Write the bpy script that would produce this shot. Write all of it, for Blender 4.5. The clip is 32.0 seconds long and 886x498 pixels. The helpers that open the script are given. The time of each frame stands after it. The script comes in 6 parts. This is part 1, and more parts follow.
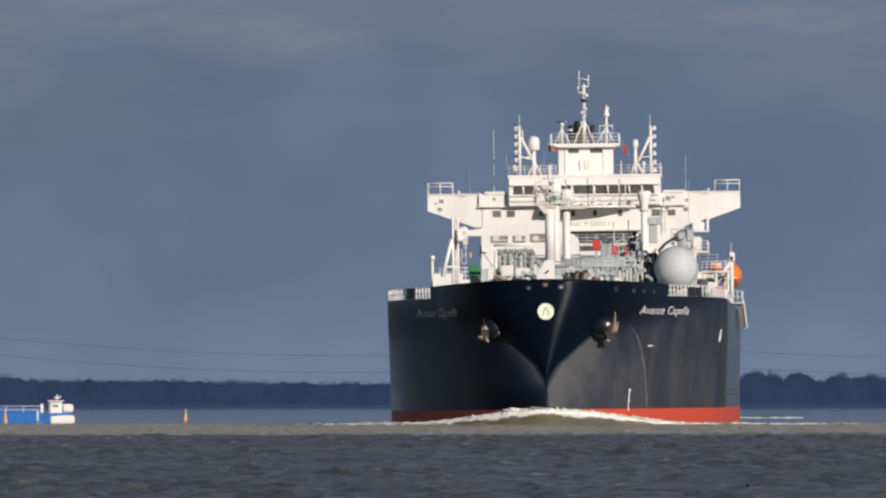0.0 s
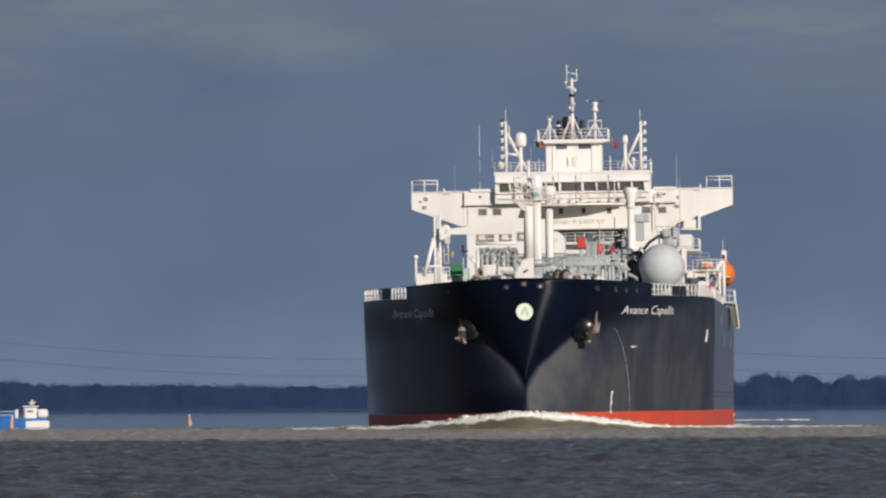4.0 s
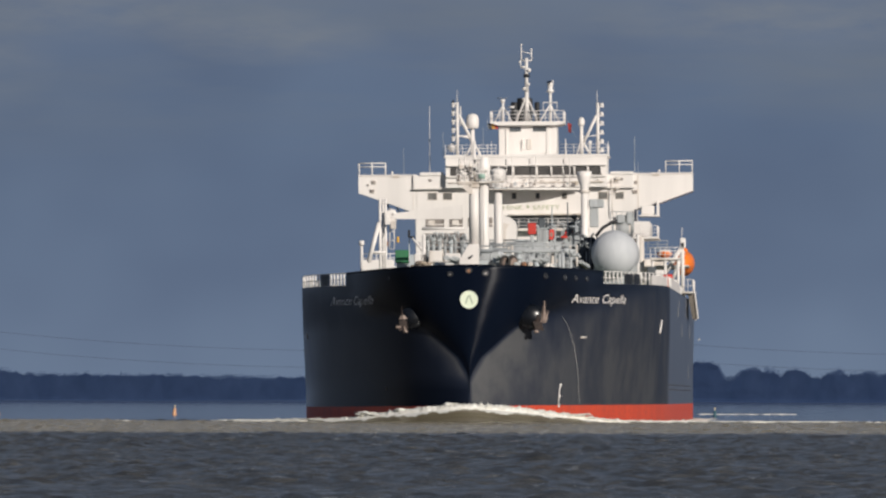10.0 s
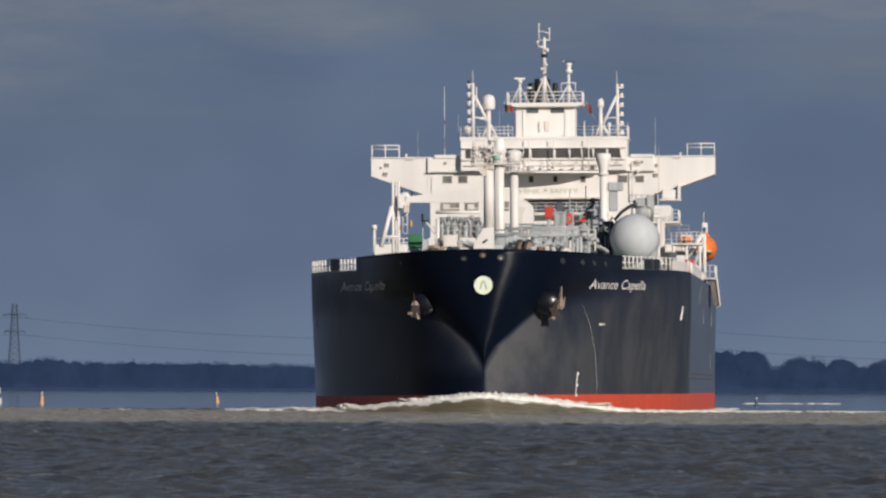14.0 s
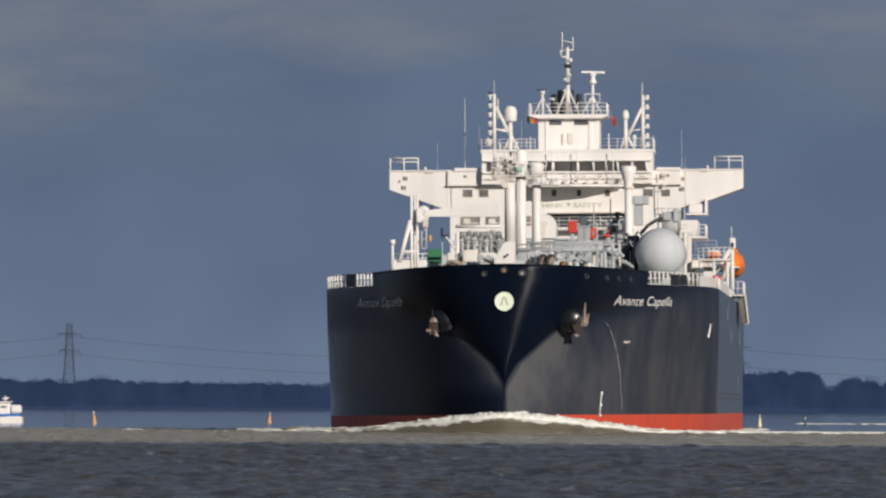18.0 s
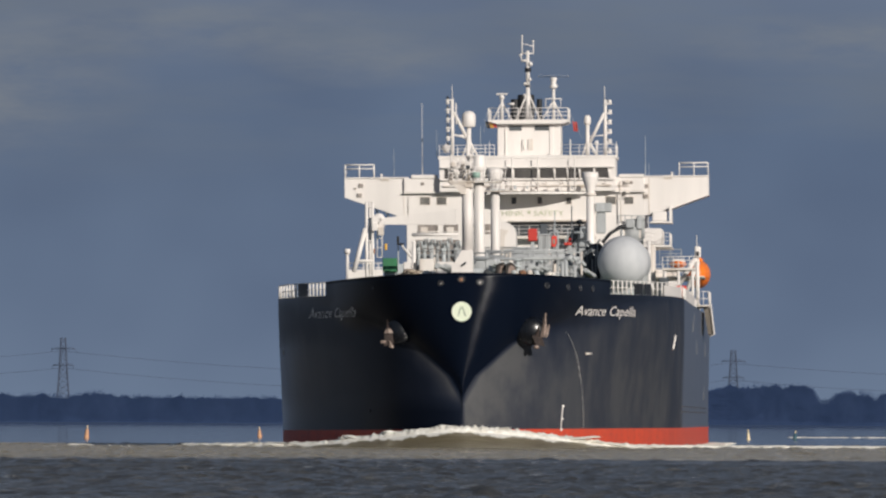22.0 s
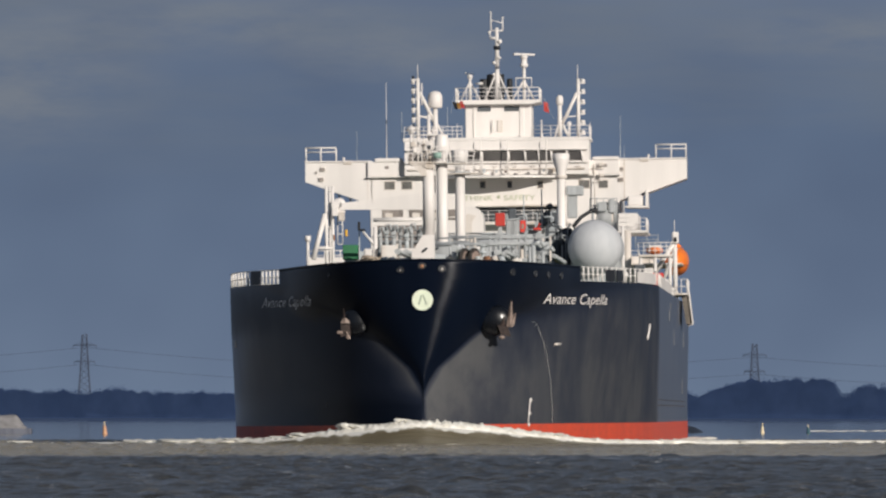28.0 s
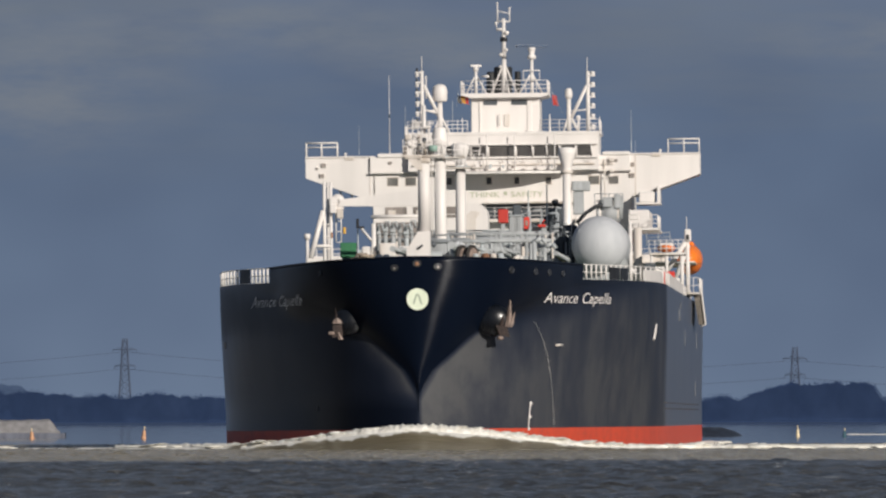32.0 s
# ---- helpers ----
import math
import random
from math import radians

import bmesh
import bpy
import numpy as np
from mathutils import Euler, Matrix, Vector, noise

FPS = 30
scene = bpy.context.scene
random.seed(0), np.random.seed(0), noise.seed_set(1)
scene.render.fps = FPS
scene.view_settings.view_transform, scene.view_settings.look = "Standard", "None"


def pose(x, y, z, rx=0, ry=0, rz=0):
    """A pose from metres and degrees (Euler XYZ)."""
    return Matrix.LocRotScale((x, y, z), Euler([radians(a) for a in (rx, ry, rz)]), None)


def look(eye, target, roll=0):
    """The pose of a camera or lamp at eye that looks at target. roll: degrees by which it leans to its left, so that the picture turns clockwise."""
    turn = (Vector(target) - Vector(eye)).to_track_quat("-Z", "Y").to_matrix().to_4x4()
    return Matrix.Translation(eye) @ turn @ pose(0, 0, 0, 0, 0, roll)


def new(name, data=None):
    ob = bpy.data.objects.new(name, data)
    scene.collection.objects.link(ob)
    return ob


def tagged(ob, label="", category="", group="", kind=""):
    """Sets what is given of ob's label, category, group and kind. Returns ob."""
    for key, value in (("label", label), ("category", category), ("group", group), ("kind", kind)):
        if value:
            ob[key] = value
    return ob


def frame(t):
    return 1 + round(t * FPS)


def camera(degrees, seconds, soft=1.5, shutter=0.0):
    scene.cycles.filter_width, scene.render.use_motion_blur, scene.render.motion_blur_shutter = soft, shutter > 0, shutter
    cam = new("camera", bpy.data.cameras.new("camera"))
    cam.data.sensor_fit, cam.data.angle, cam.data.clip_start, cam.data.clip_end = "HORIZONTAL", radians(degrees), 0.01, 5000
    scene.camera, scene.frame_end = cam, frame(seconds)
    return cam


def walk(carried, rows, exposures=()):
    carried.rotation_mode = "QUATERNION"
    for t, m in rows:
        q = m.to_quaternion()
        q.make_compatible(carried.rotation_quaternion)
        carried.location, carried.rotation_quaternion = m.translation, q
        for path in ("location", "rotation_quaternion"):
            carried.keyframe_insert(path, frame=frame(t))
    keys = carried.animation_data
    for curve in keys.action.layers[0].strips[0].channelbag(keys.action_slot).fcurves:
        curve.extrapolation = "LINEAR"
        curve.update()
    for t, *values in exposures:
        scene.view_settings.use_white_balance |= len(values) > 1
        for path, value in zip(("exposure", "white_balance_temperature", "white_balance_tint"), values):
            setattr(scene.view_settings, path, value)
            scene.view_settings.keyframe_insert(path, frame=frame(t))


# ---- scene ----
import functools

# ---- camera ----
LENS = 4.489
EYE = 1.85
cam = camera(LENS, 32.0, soft=2.35)

# seconds, turn to the right, tilt upwards, lean (degrees)
AIM = [
    (0, -0.044, 0.771, -0.07), (0.5, -0.090, 0.816, 0.04), (1, -0.085, 0.865, -0.03), (1.5, -0.036, 0.884, -0.09),
    (2, -0.003, 0.872, -0.01), (2.5, -0.009, 0.859, 0.02), (3, -0.037, 0.801, -0.03), (3.5, -0.063, 0.760, -0.17),
    (5.5, -0.097, 0.938, -0.48), (6, -0.055, 0.918, -0.55), (6.5, 0.068, 0.883, -0.50), (7, 0.188, 0.839, -0.38),
    (7.5, 0.204, 0.818, -0.20), (8, 0.173, 0.815, -0.01), (8.5, 0.076, 0.809, 0.05), (9, 0.022, 0.804, 0.02),
    (9.5, -0.012, 0.773, 0.15), (10, -0.041, 0.748, 0.15), (10.5, -0.073, 0.730, 0.17), (11, -0.120, 0.681, 0.17),
    (11.5, -0.160, 0.671, 0.16), (12, -0.179, 0.651, 0.19), (12.5, -0.205, 0.634, 0.15), (13, -0.235, 0.638, 0.21),
    (13.5, -0.251, 0.672, 0.17), (14, -0.280, 0.691, 0.23), (14.5, -0.324, 0.712, 0.23), (15, -0.370, 0.729, 0.15),
    (15.5, -0.396, 0.764, 0.20), (17.5, -0.523, 0.784, 0.34), (18, -0.562, 0.790, 0.29), (18.5, -0.604, 0.808, 0.25),
    (19, -0.648, 0.826, 0.24), (19.5, -0.704, 0.843, 0.25), (20, -0.758, 0.840, 0.24), (20.5, -0.795, 0.799, 0.19),
    (21, -0.744, 0.819, 0.05), (21.5, -0.609, 0.851, 0.13), (22, -0.534, 0.862, 0.23), (22.5, -0.498, 0.865, 0.24),
    (23, -0.507, 0.844, 0.21), (23.5, -0.537, 0.840, 0.01), (24, -0.564, 0.854, 0.04), (24.5, -0.565, 0.856, 0.07),
    (25, -0.560, 0.857, 0.08), (25.5, -0.553, 0.852, 0.09), (27.5, -0.639, 0.816, 0.06), (28, -0.645, 0.836, 0.01),
    (28.5, -0.657, 0.851, 0.02), (29, -0.677, 0.850, 0.02), (29.5, -0.701, 0.833, 0.04), (30, -0.734, 0.828, 0.08),
    (30.5, -0.761, 0.834, 0.05), (31, -0.794, 0.843, 0.05), (31.5, -0.812, 0.858, 0.08), (32, -0.852, 0.856, -0.08),
]


def aim(t, turn, tilt, lean):
    drift = 0.069 * (t - 16)
    return (pose(drift, 0, EYE) @ pose(0, 0, 0, 0, 0, -turn) @ pose(0, 0, 0, 90 + tilt)
            @ pose(0, 0, 0, 0, 0, lean))


walk(cam, [(t, aim(t, a, b, c)) for t, a, b, c in AIM],
     exposures=[(0, 0.07), (3, 0.05), (6, -0.10), (10, -0.05), (20, -0.06), (32, -0.07)])


def course(t, heel=0.55):
    """Where the ship stands at t seconds: its stem points to the camera."""
    u = t / 16 - 1
    x = -2.538 - 9.123 * u + 0.186 * u ** 2 - 0.234 * u ** 3
    y = 861.59 - 119.11 * u - 0.559 * u ** 2 - 2.680 * u ** 3
    turn = -1.624 + 0.650 * u + 0.133 * u ** 2 - 0.396 * u ** 3
    return pose(x, y, 0, 0, 0, turn) @ pose(0, 0, 5, 0, -heel, 0) @ pose(0, 0, -5)


# ---- light ----
SUN_SIDE, SUN_HIGH = 33.0, 19.0      # degrees right of straight behind the camera, degrees up
world = bpy.data.worlds.new("world")
scene.world = world
world.use_nodes = True
wn, wl = world.node_tree.nodes, world.node_tree.links
wn.clear()
out = wn.new("ShaderNodeOutputWorld")
back = wn.new("ShaderNodeBackground")
sky = wn.new("ShaderNodeTexSky")
sky.sky_type = "NISHITA"
sky.sun_disc = False
sky.sun_elevation = radians(SUN_HIGH)
sky.sun_rotation = radians(180 - SUN_SIDE)
coord = wn.new("ShaderNodeTexCoord")


def wmap(scale, loc=(0, 0, 0)):
    m = wn.new("ShaderNodeMapping")
    m.inputs["Scale"].default_value = scale
    m.inputs["Location"].default_value = loc
    wl.new(coord.outputs["Generated"], m.inputs["Vector"])
    return m


def wnoise(scale, loc, detail, rough):
    n = wn.new("ShaderNodeTexNoise")
    n.inputs["Scale"].default_value = 1.0
    n.inputs["Detail"].default_value = detail
    n.inputs["Roughness"].default_value = rough
    wl.new(wmap(scale, loc).outputs[0], n.inputs["Vector"])
    return n


def wramp(stops, src):
    r = wn.new("ShaderNodeValToRGB")
    while len(r.color_ramp.elements) < len(stops):
        r.color_ramp.elements.new(0.5)
    for e, (p, c) in zip(r.color_ramp.elements, stops):
        e.position, e.color = p, (*c, 1)
    wl.new(src, r.inputs[0])
    return r


def wmix(fac, a, b, kind="MIX"):
    m = wn.new("ShaderNodeMix")
    m.data_type, m.blend_type = "RGBA", kind
    if isinstance(fac, float):
        m.inputs[0].default_value = fac
    else:
        wl.new(fac, m.inputs[0])
    for i, v in ((6, a), (7, b)):
        if isinstance(v, tuple):
            m.inputs[i].default_value = (*v, 1)
        else:
            wl.new(v, m.inputs[i])
    return m.outputs[2]


# a layer of slate-coloured cloud under a clear sky, paler towards its base and in drifting veils
sep = wn.new("ShaderNodeSeparateXYZ")
wl.new(coord.outputs["Generated"], sep.inputs[0])
height = wramp([(0.0, (0.140, 0.196, 0.300)), (0.012, (0.112, 0.163, 0.264)), (0.026, (0.090, 0.137, 0.235)),
                (0.040, (0.118, 0.157, 0.246)), (0.3, (0.095, 0.12, 0.17)), (1.0, (0.095, 0.118, 0.165))], sep.outputs[2])
veil = wramp([(0.44, (0, 0, 0)), (0.72, (1, 1, 1))], wnoise((26, 26, 150), (3.1, 0.4, 1.7), 4.0, 0.55).outputs["Fac"])
veil_high = wramp([(0.018, (0, 0, 0)), (0.034, (1, 1, 1))], sep.outputs[2])
veil_mask = wmix(1.0, veil.outputs[0], veil_high.outputs[0], "MULTIPLY")
broad = wramp([(0.35, (0.90, 0.90, 0.92)), (0.65, (1.12, 1.10, 1.07))], wnoise((45, 45, 60), (0.3, 2.0, 0.0), 2.0, 0.5).outputs["Fac"])
cloud = wmix(1.0, height.outputs[0], broad.outputs[0], "MULTIPLY")
cloud = wmix(veil_mask, cloud, (0.142, 0.172, 0.224))


def puff(cx, cz, wx, wz):
    """A soft drifting bank of paler cloud, low in the sky."""
    g = wn.new("ShaderNodeTexGradient")
    g.gradient_type = "SPHERICAL"
    wl.new(wmap((1 / wx, 0, 1 / wz), (-cx / wx, 0, -cz / wz)).outputs[0], g.inputs[0])
    soft = wramp([(0.0, (0, 0, 0)), (0.7, (1, 1, 1))], g.outputs["Fac"])
    rag = wramp([(0.32, (0.1, 0.1, 0.1)), (0.68, (0.85, 0.85, 0.85))], wnoise((110, 110, 420), (cx, 1.0, cz), 5.0, 0.6).outputs["Fac"])
    return wmix(1.0, soft.outputs[0], rag.outputs[0], "MULTIPLY")


for bank in ((-0.050, 0.0300, 0.016, 0.0085), (-0.016, 0.0318, 0.011, 0.0028), (-0.030, 0.0345, 0.020, 0.0035), (0.030, 0.0335, 0.022, 0.003)):
    cloud = wmix(puff(*bank), cloud, (0.174, 0.200, 0.250))
clear = wn.new("ShaderNodeVectorMath")
clear.operation = "SCALE"
clear.inputs[3].default_value = 0.07
wl.new(sky.outputs[0], clear.inputs[0])
wl.new(wmix(0.94, clear.outputs[0], cloud), back.inputs[0])
back.inputs[1].default_value = 1.0
wl.new(back.outputs[0], out.inputs[0])

sun = new("sun", bpy.data.lights.new("sun", "SUN"))
sun.data.energy = 4.4
sun.data.angle = radians(0.6)
sun.data.color = (1.0, 0.93, 0.845)
a, e = radians(SUN_SIDE), radians(SUN_HIGH)
sun.matrix_world = look((300 * math.sin(a) * math.cos(e), -300 * math.cos(a) * math.cos(e), 300 * math.sin(e)), (0, 0, 0))

# ---- materials ----
LEVEL = -0.30      # the river's level under the datum of the plan


class Nodes:
    """A small material writer."""

    def __init__(self, name):
        self.mat = bpy.data.materials.new(name)
        self.mat.use_nodes = True
        self.n, self.l = self.mat.node_tree.nodes, self.mat.node_tree.links
        self.b = self.n["Principled BSDF"]
        self.tc = self.n.new("ShaderNodeTexCoord").outputs["Object"]

    def put(self, kind, **inputs):
        node = self.n.new(kind)
        for k, v in inputs.items():
            self.set(node.inputs[k.replace("_", " ")], v)
        return node

    def set(self, socket, v):
        if hasattr(v, "is_linked"):
            self.l.new(v, socket)
        elif isinstance(v, tuple) and len(v) == 3 and socket.type == "RGBA":
            socket.default_value = (*v, 1)
        else:
            socket.default_value = v

    def mapped(self, scale, vec=None):
        m = self.put("ShaderNodeMapping", Vector=vec or self.tc)
        m.inputs["Scale"].default_value = scale
        return m.outputs[0]

    def noise(self, scale, stretch=(1, 1, 1), detail=3.0, rough=0.55, vec=None):
        return self.put("ShaderNodeTexNoise", Vector=self.mapped(stretch, vec), Scale=float(scale), Detail=detail,
                        Roughness=rough).outputs["Fac"]

    def ramp(self, src, *stops):
        r = self.put("ShaderNodeValToRGB", Fac=src)
        while len(r.color_ramp.elements) < len(stops):
            r.color_ramp.elements.new(0.5)
        for el, (p, c) in zip(r.color_ramp.elements, stops):
            el.position = p
            el.color = (c, c, c, 1) if isinstance(c, (int, float)) else (*c, 1)
        return r.outputs[0]

    def mix(self, fac, a, b, kind="MIX"):
        m = self.n.new("ShaderNodeMix")
        m.data_type, m.blend_type = "RGBA", kind
        self.set(m.inputs[0], fac)
        self.set(m.inputs[6], a)
        self.set(m.inputs[7], b)
        return m.outputs[2]

    def bump(self, src, strength, distance):
        self.l.new(self.put("ShaderNodeBump", Height=src, Strength=strength, Distance=distance).outputs[0],
                   self.b.inputs["Normal"])

    def done(self, color, rough, metal=0.0, **more):
        self.set(self.b.inputs["Base Color"], color)
        self.set(self.b.inputs["Roughness"], rough)
        self.set(self.b.inputs["Metallic"], metal)
        for k, v in more.items():
            self.set(self.b.inputs[k.replace("_", " ")], v)
        return self.mat


def paint(name, color, rough=0.45, wear=0.12, streak=(1, 1, 0.12), scale=0.8, metal=0.0, stain=None):
    """Ship's paint: fine mottling, long weather streaks, slightly uneven gloss."""
    m = Nodes(name)
    big = m.noise(scale, streak, 4.0)
    fine = m.noise(9.0, (1, 1, 1), 2.0)
    dark = tuple(c * (1 - wear * 1.6) for c in color) if stain is None else stain
    light = tuple(min(1.0, c * (1 + wear)) for c in color)
    c = m.mix(m.ramp(big, (0.3, 1.0), (0.62, 0.0)), light, dark)
    c = m.mix(m.ramp(fine, (0.35, 0.0), (0.75, wear)), c, dark)
    m.bump(fine, 0.15, 0.01)
    return m.done(c, m.ramp(big, (0.3, rough * 1.25), (0.7, rough * 0.85)), metal)


WHITE = paint("white_paint", (0.728, 0.690, 0.656), 0.5, 0.06, scale=0.35)
WHITE_OLD = paint("weathered_white_paint", (0.66, 0.62, 0.58), 0.55, 0.12, stain=(0.46, 0.39, 0.32), scale=0.6)
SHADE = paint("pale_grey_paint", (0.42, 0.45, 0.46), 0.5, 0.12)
GREY = paint("blue_grey_paint", (0.375, 0.390, 0.395), 0.5, 0.22, scale=1.2)
TANK = paint("tank_paint", (0.475, 0.485, 0.50), 0.8, 0.04, (1, 1, 0.5), 0.9, stain=(0.43, 0.445, 0.465))
DARKGREY = paint("dark_grey_paint", (0.07, 0.08, 0.09), 0.5, 0.2)
BLACK = paint("black_paint", (0.014, 0.015, 0.018), 0.5, 0.2)
NAVY = paint("dark_navy_paint", (0.015, 0.02, 0.032), 0.5, 0.2)
RED = paint("signal_red_paint", (0.60, 0.045, 0.03), 0.45, 0.15)
GREEN = paint("green_paint", (0.03, 0.16, 0.07), 0.5, 0.15)
ORANGE = paint("orange_paint", (0.85, 0.20, 0.02), 0.4, 0.1)
YELLOW = paint("yellow_paint", (0.75, 0.42, 0.05), 0.5, 0.15)
BUOY_ORANGE = paint("faded_orange_paint", (0.50, 0.27, 0.15), 0.6, 0.15)
BUFF = paint("rusty_steel", (0.30, 0.15, 0.08), 0.7, 0.4, (1, 1, 0.6), 3.0)
SIGN_GREEN = paint("sign_green_paint", (0.44, 0.47, 0.34), 0.6, 0.1)
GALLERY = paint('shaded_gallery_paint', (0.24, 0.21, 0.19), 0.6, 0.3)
DECK = paint("deck_paint", (0.10, 0.16, 0.13), 0.7, 0.25)


def glass():
    m = Nodes("window_glass")
    n = m.noise(0.7, (1, 1, 1), 2.0)
    m.bump(n, 0.05, 0.05)
    return m.done(m.ramp(n, (0.35, (0.06, 0.056, 0.054)), (0.7, (0.10, 0.094, 0.088))), 0.12, 0.0)


GLASS = glass()
# paleness of reflections on the panes is put into the base colour
GLASS_PALE = paint("reflection_pale_glass", (0.15, 0.145, 0.135), 0.15, 0.3)


def hull_paint():
    m = Nodes("hull_paint")
    runs = m.noise(0.55, (1, 1, 0.05), 5.0, 0.62)
    cloud_ = m.noise(0.20, (1, 1, 0.7), 5.0, 0.62)
    fine = m.noise(3.0, (1, 1, 0.5), 3.0)
    sep_ = m.put("ShaderNodeSeparateXYZ", Vector=m.tc)
    z = m.put("ShaderNodeMapRange", Value=sep_.outputs[2], From_Min=0.0, From_Max=12.0).outputs[0]
    x = m.put("ShaderNodeMath", Value=sep_.outputs[0])
    x.operation = "ABSOLUTE"
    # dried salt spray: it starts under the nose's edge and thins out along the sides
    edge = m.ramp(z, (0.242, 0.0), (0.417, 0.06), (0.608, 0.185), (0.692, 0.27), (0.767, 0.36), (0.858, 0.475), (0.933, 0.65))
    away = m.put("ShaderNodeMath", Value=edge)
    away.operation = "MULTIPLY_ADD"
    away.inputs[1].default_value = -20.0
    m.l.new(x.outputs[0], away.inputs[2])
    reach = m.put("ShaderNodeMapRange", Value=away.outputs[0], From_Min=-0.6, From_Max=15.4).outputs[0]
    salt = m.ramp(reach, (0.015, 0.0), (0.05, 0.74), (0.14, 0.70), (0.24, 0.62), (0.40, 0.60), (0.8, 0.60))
    # starboard: thinner salt, with that side's shade put into the colour
    shaded_salt = m.ramp(reach, (0.015, 0.0), (0.045, 0.62), (0.08, 0.40), (0.16, 0.19), (0.45, 0.09), (0.8, 0.05))
    shaded_salt = m.mix(1.0, shaded_salt, m.ramp(z, (0.20, 0.2), (0.31, 1.0)), "MULTIPLY")
    port_side = m.put("ShaderNodeMapRange", Value=sep_.outputs[0], From_Min=-0.2, From_Max=0.2).outputs[0]
    salt = m.mix(m.ramp(port_side, (0.0, 0.0), (1.0, 1.0)), shaded_salt, salt)
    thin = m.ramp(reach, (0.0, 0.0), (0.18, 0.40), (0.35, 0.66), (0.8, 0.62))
    thin = m.mix(1.0, thin, m.ramp(port_side, (0.0, 0.35), (1.0, 1.0)), "MULTIPLY")
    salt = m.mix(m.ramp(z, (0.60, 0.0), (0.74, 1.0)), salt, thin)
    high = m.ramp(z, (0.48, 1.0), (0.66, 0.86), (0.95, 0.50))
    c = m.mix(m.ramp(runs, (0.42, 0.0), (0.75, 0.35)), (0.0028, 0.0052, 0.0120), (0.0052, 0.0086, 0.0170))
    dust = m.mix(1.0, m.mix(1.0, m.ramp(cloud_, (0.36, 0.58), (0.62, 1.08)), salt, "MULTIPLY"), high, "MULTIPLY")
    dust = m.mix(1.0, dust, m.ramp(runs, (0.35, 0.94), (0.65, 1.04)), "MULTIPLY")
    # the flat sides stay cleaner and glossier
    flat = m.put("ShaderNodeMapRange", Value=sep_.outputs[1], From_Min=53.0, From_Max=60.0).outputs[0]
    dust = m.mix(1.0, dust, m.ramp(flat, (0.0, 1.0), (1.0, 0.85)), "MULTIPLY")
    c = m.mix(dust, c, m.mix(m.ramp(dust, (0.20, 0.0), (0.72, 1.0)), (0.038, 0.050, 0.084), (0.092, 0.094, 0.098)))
    worn = m.ramp(m.noise(0.9, (1, 0.25, 0.06), 5.0, 0.65), (0.32, 0.12), (0.68, 0.62))
    c = m.mix(m.mix(1.0, worn, m.ramp(flat, (0.0, 0.0), (1.0, 1.0)), "MULTIPLY"), c, (0.115, 0.108, 0.102))
    r = m.mix(flat, m.ramp(dust, (0.0, 0.28), (0.12, 0.46), (0.5, 0.60)), (0.30, 0.30, 0.30))
    m.bump(fine, 0.03, 0.02)
    # rolled on in upright strokes: the gloss is drawn out along the height
    tan = m.n.new("ShaderNodeTangent")
    tan.direction_type, tan.axis = "RADIAL", "Z"
    m.l.new(tan.outputs[0], m.b.inputs["Tangent"])
    return m.done(c, r, Specular_IOR_Level=m.mix(flat, m.ramp(dust, (0.0, 0.07), (0.12, 0.15)), (0.5, 0.5, 0.5)), Anisotropic=m.ramp(dust, (0.0, 0.92), (0.10, 0.3)),
                  Anisotropic_Rotation=0.25)


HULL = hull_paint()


def boot_paint():
    m = Nodes("red_bottom_paint")
    runs = m.noise(0.7, (1, 1, 0.25), 5.0, 0.6)
    low = m.noise(1.8, (1, 1, 2.0), 3.0)
    c = m.mix(m.ramp(runs, (0.35, 0.0), (0.75, 0.8)), (0.60, 0.070, 0.028), (0.44, 0.056, 0.032))
    c = m.mix(m.ramp(low, (0.52, 0.0), (0.8, 0.45)), c, (0.16, 0.075, 0.06))
    return m.done(c, 0.55)


BOOT = boot_paint()


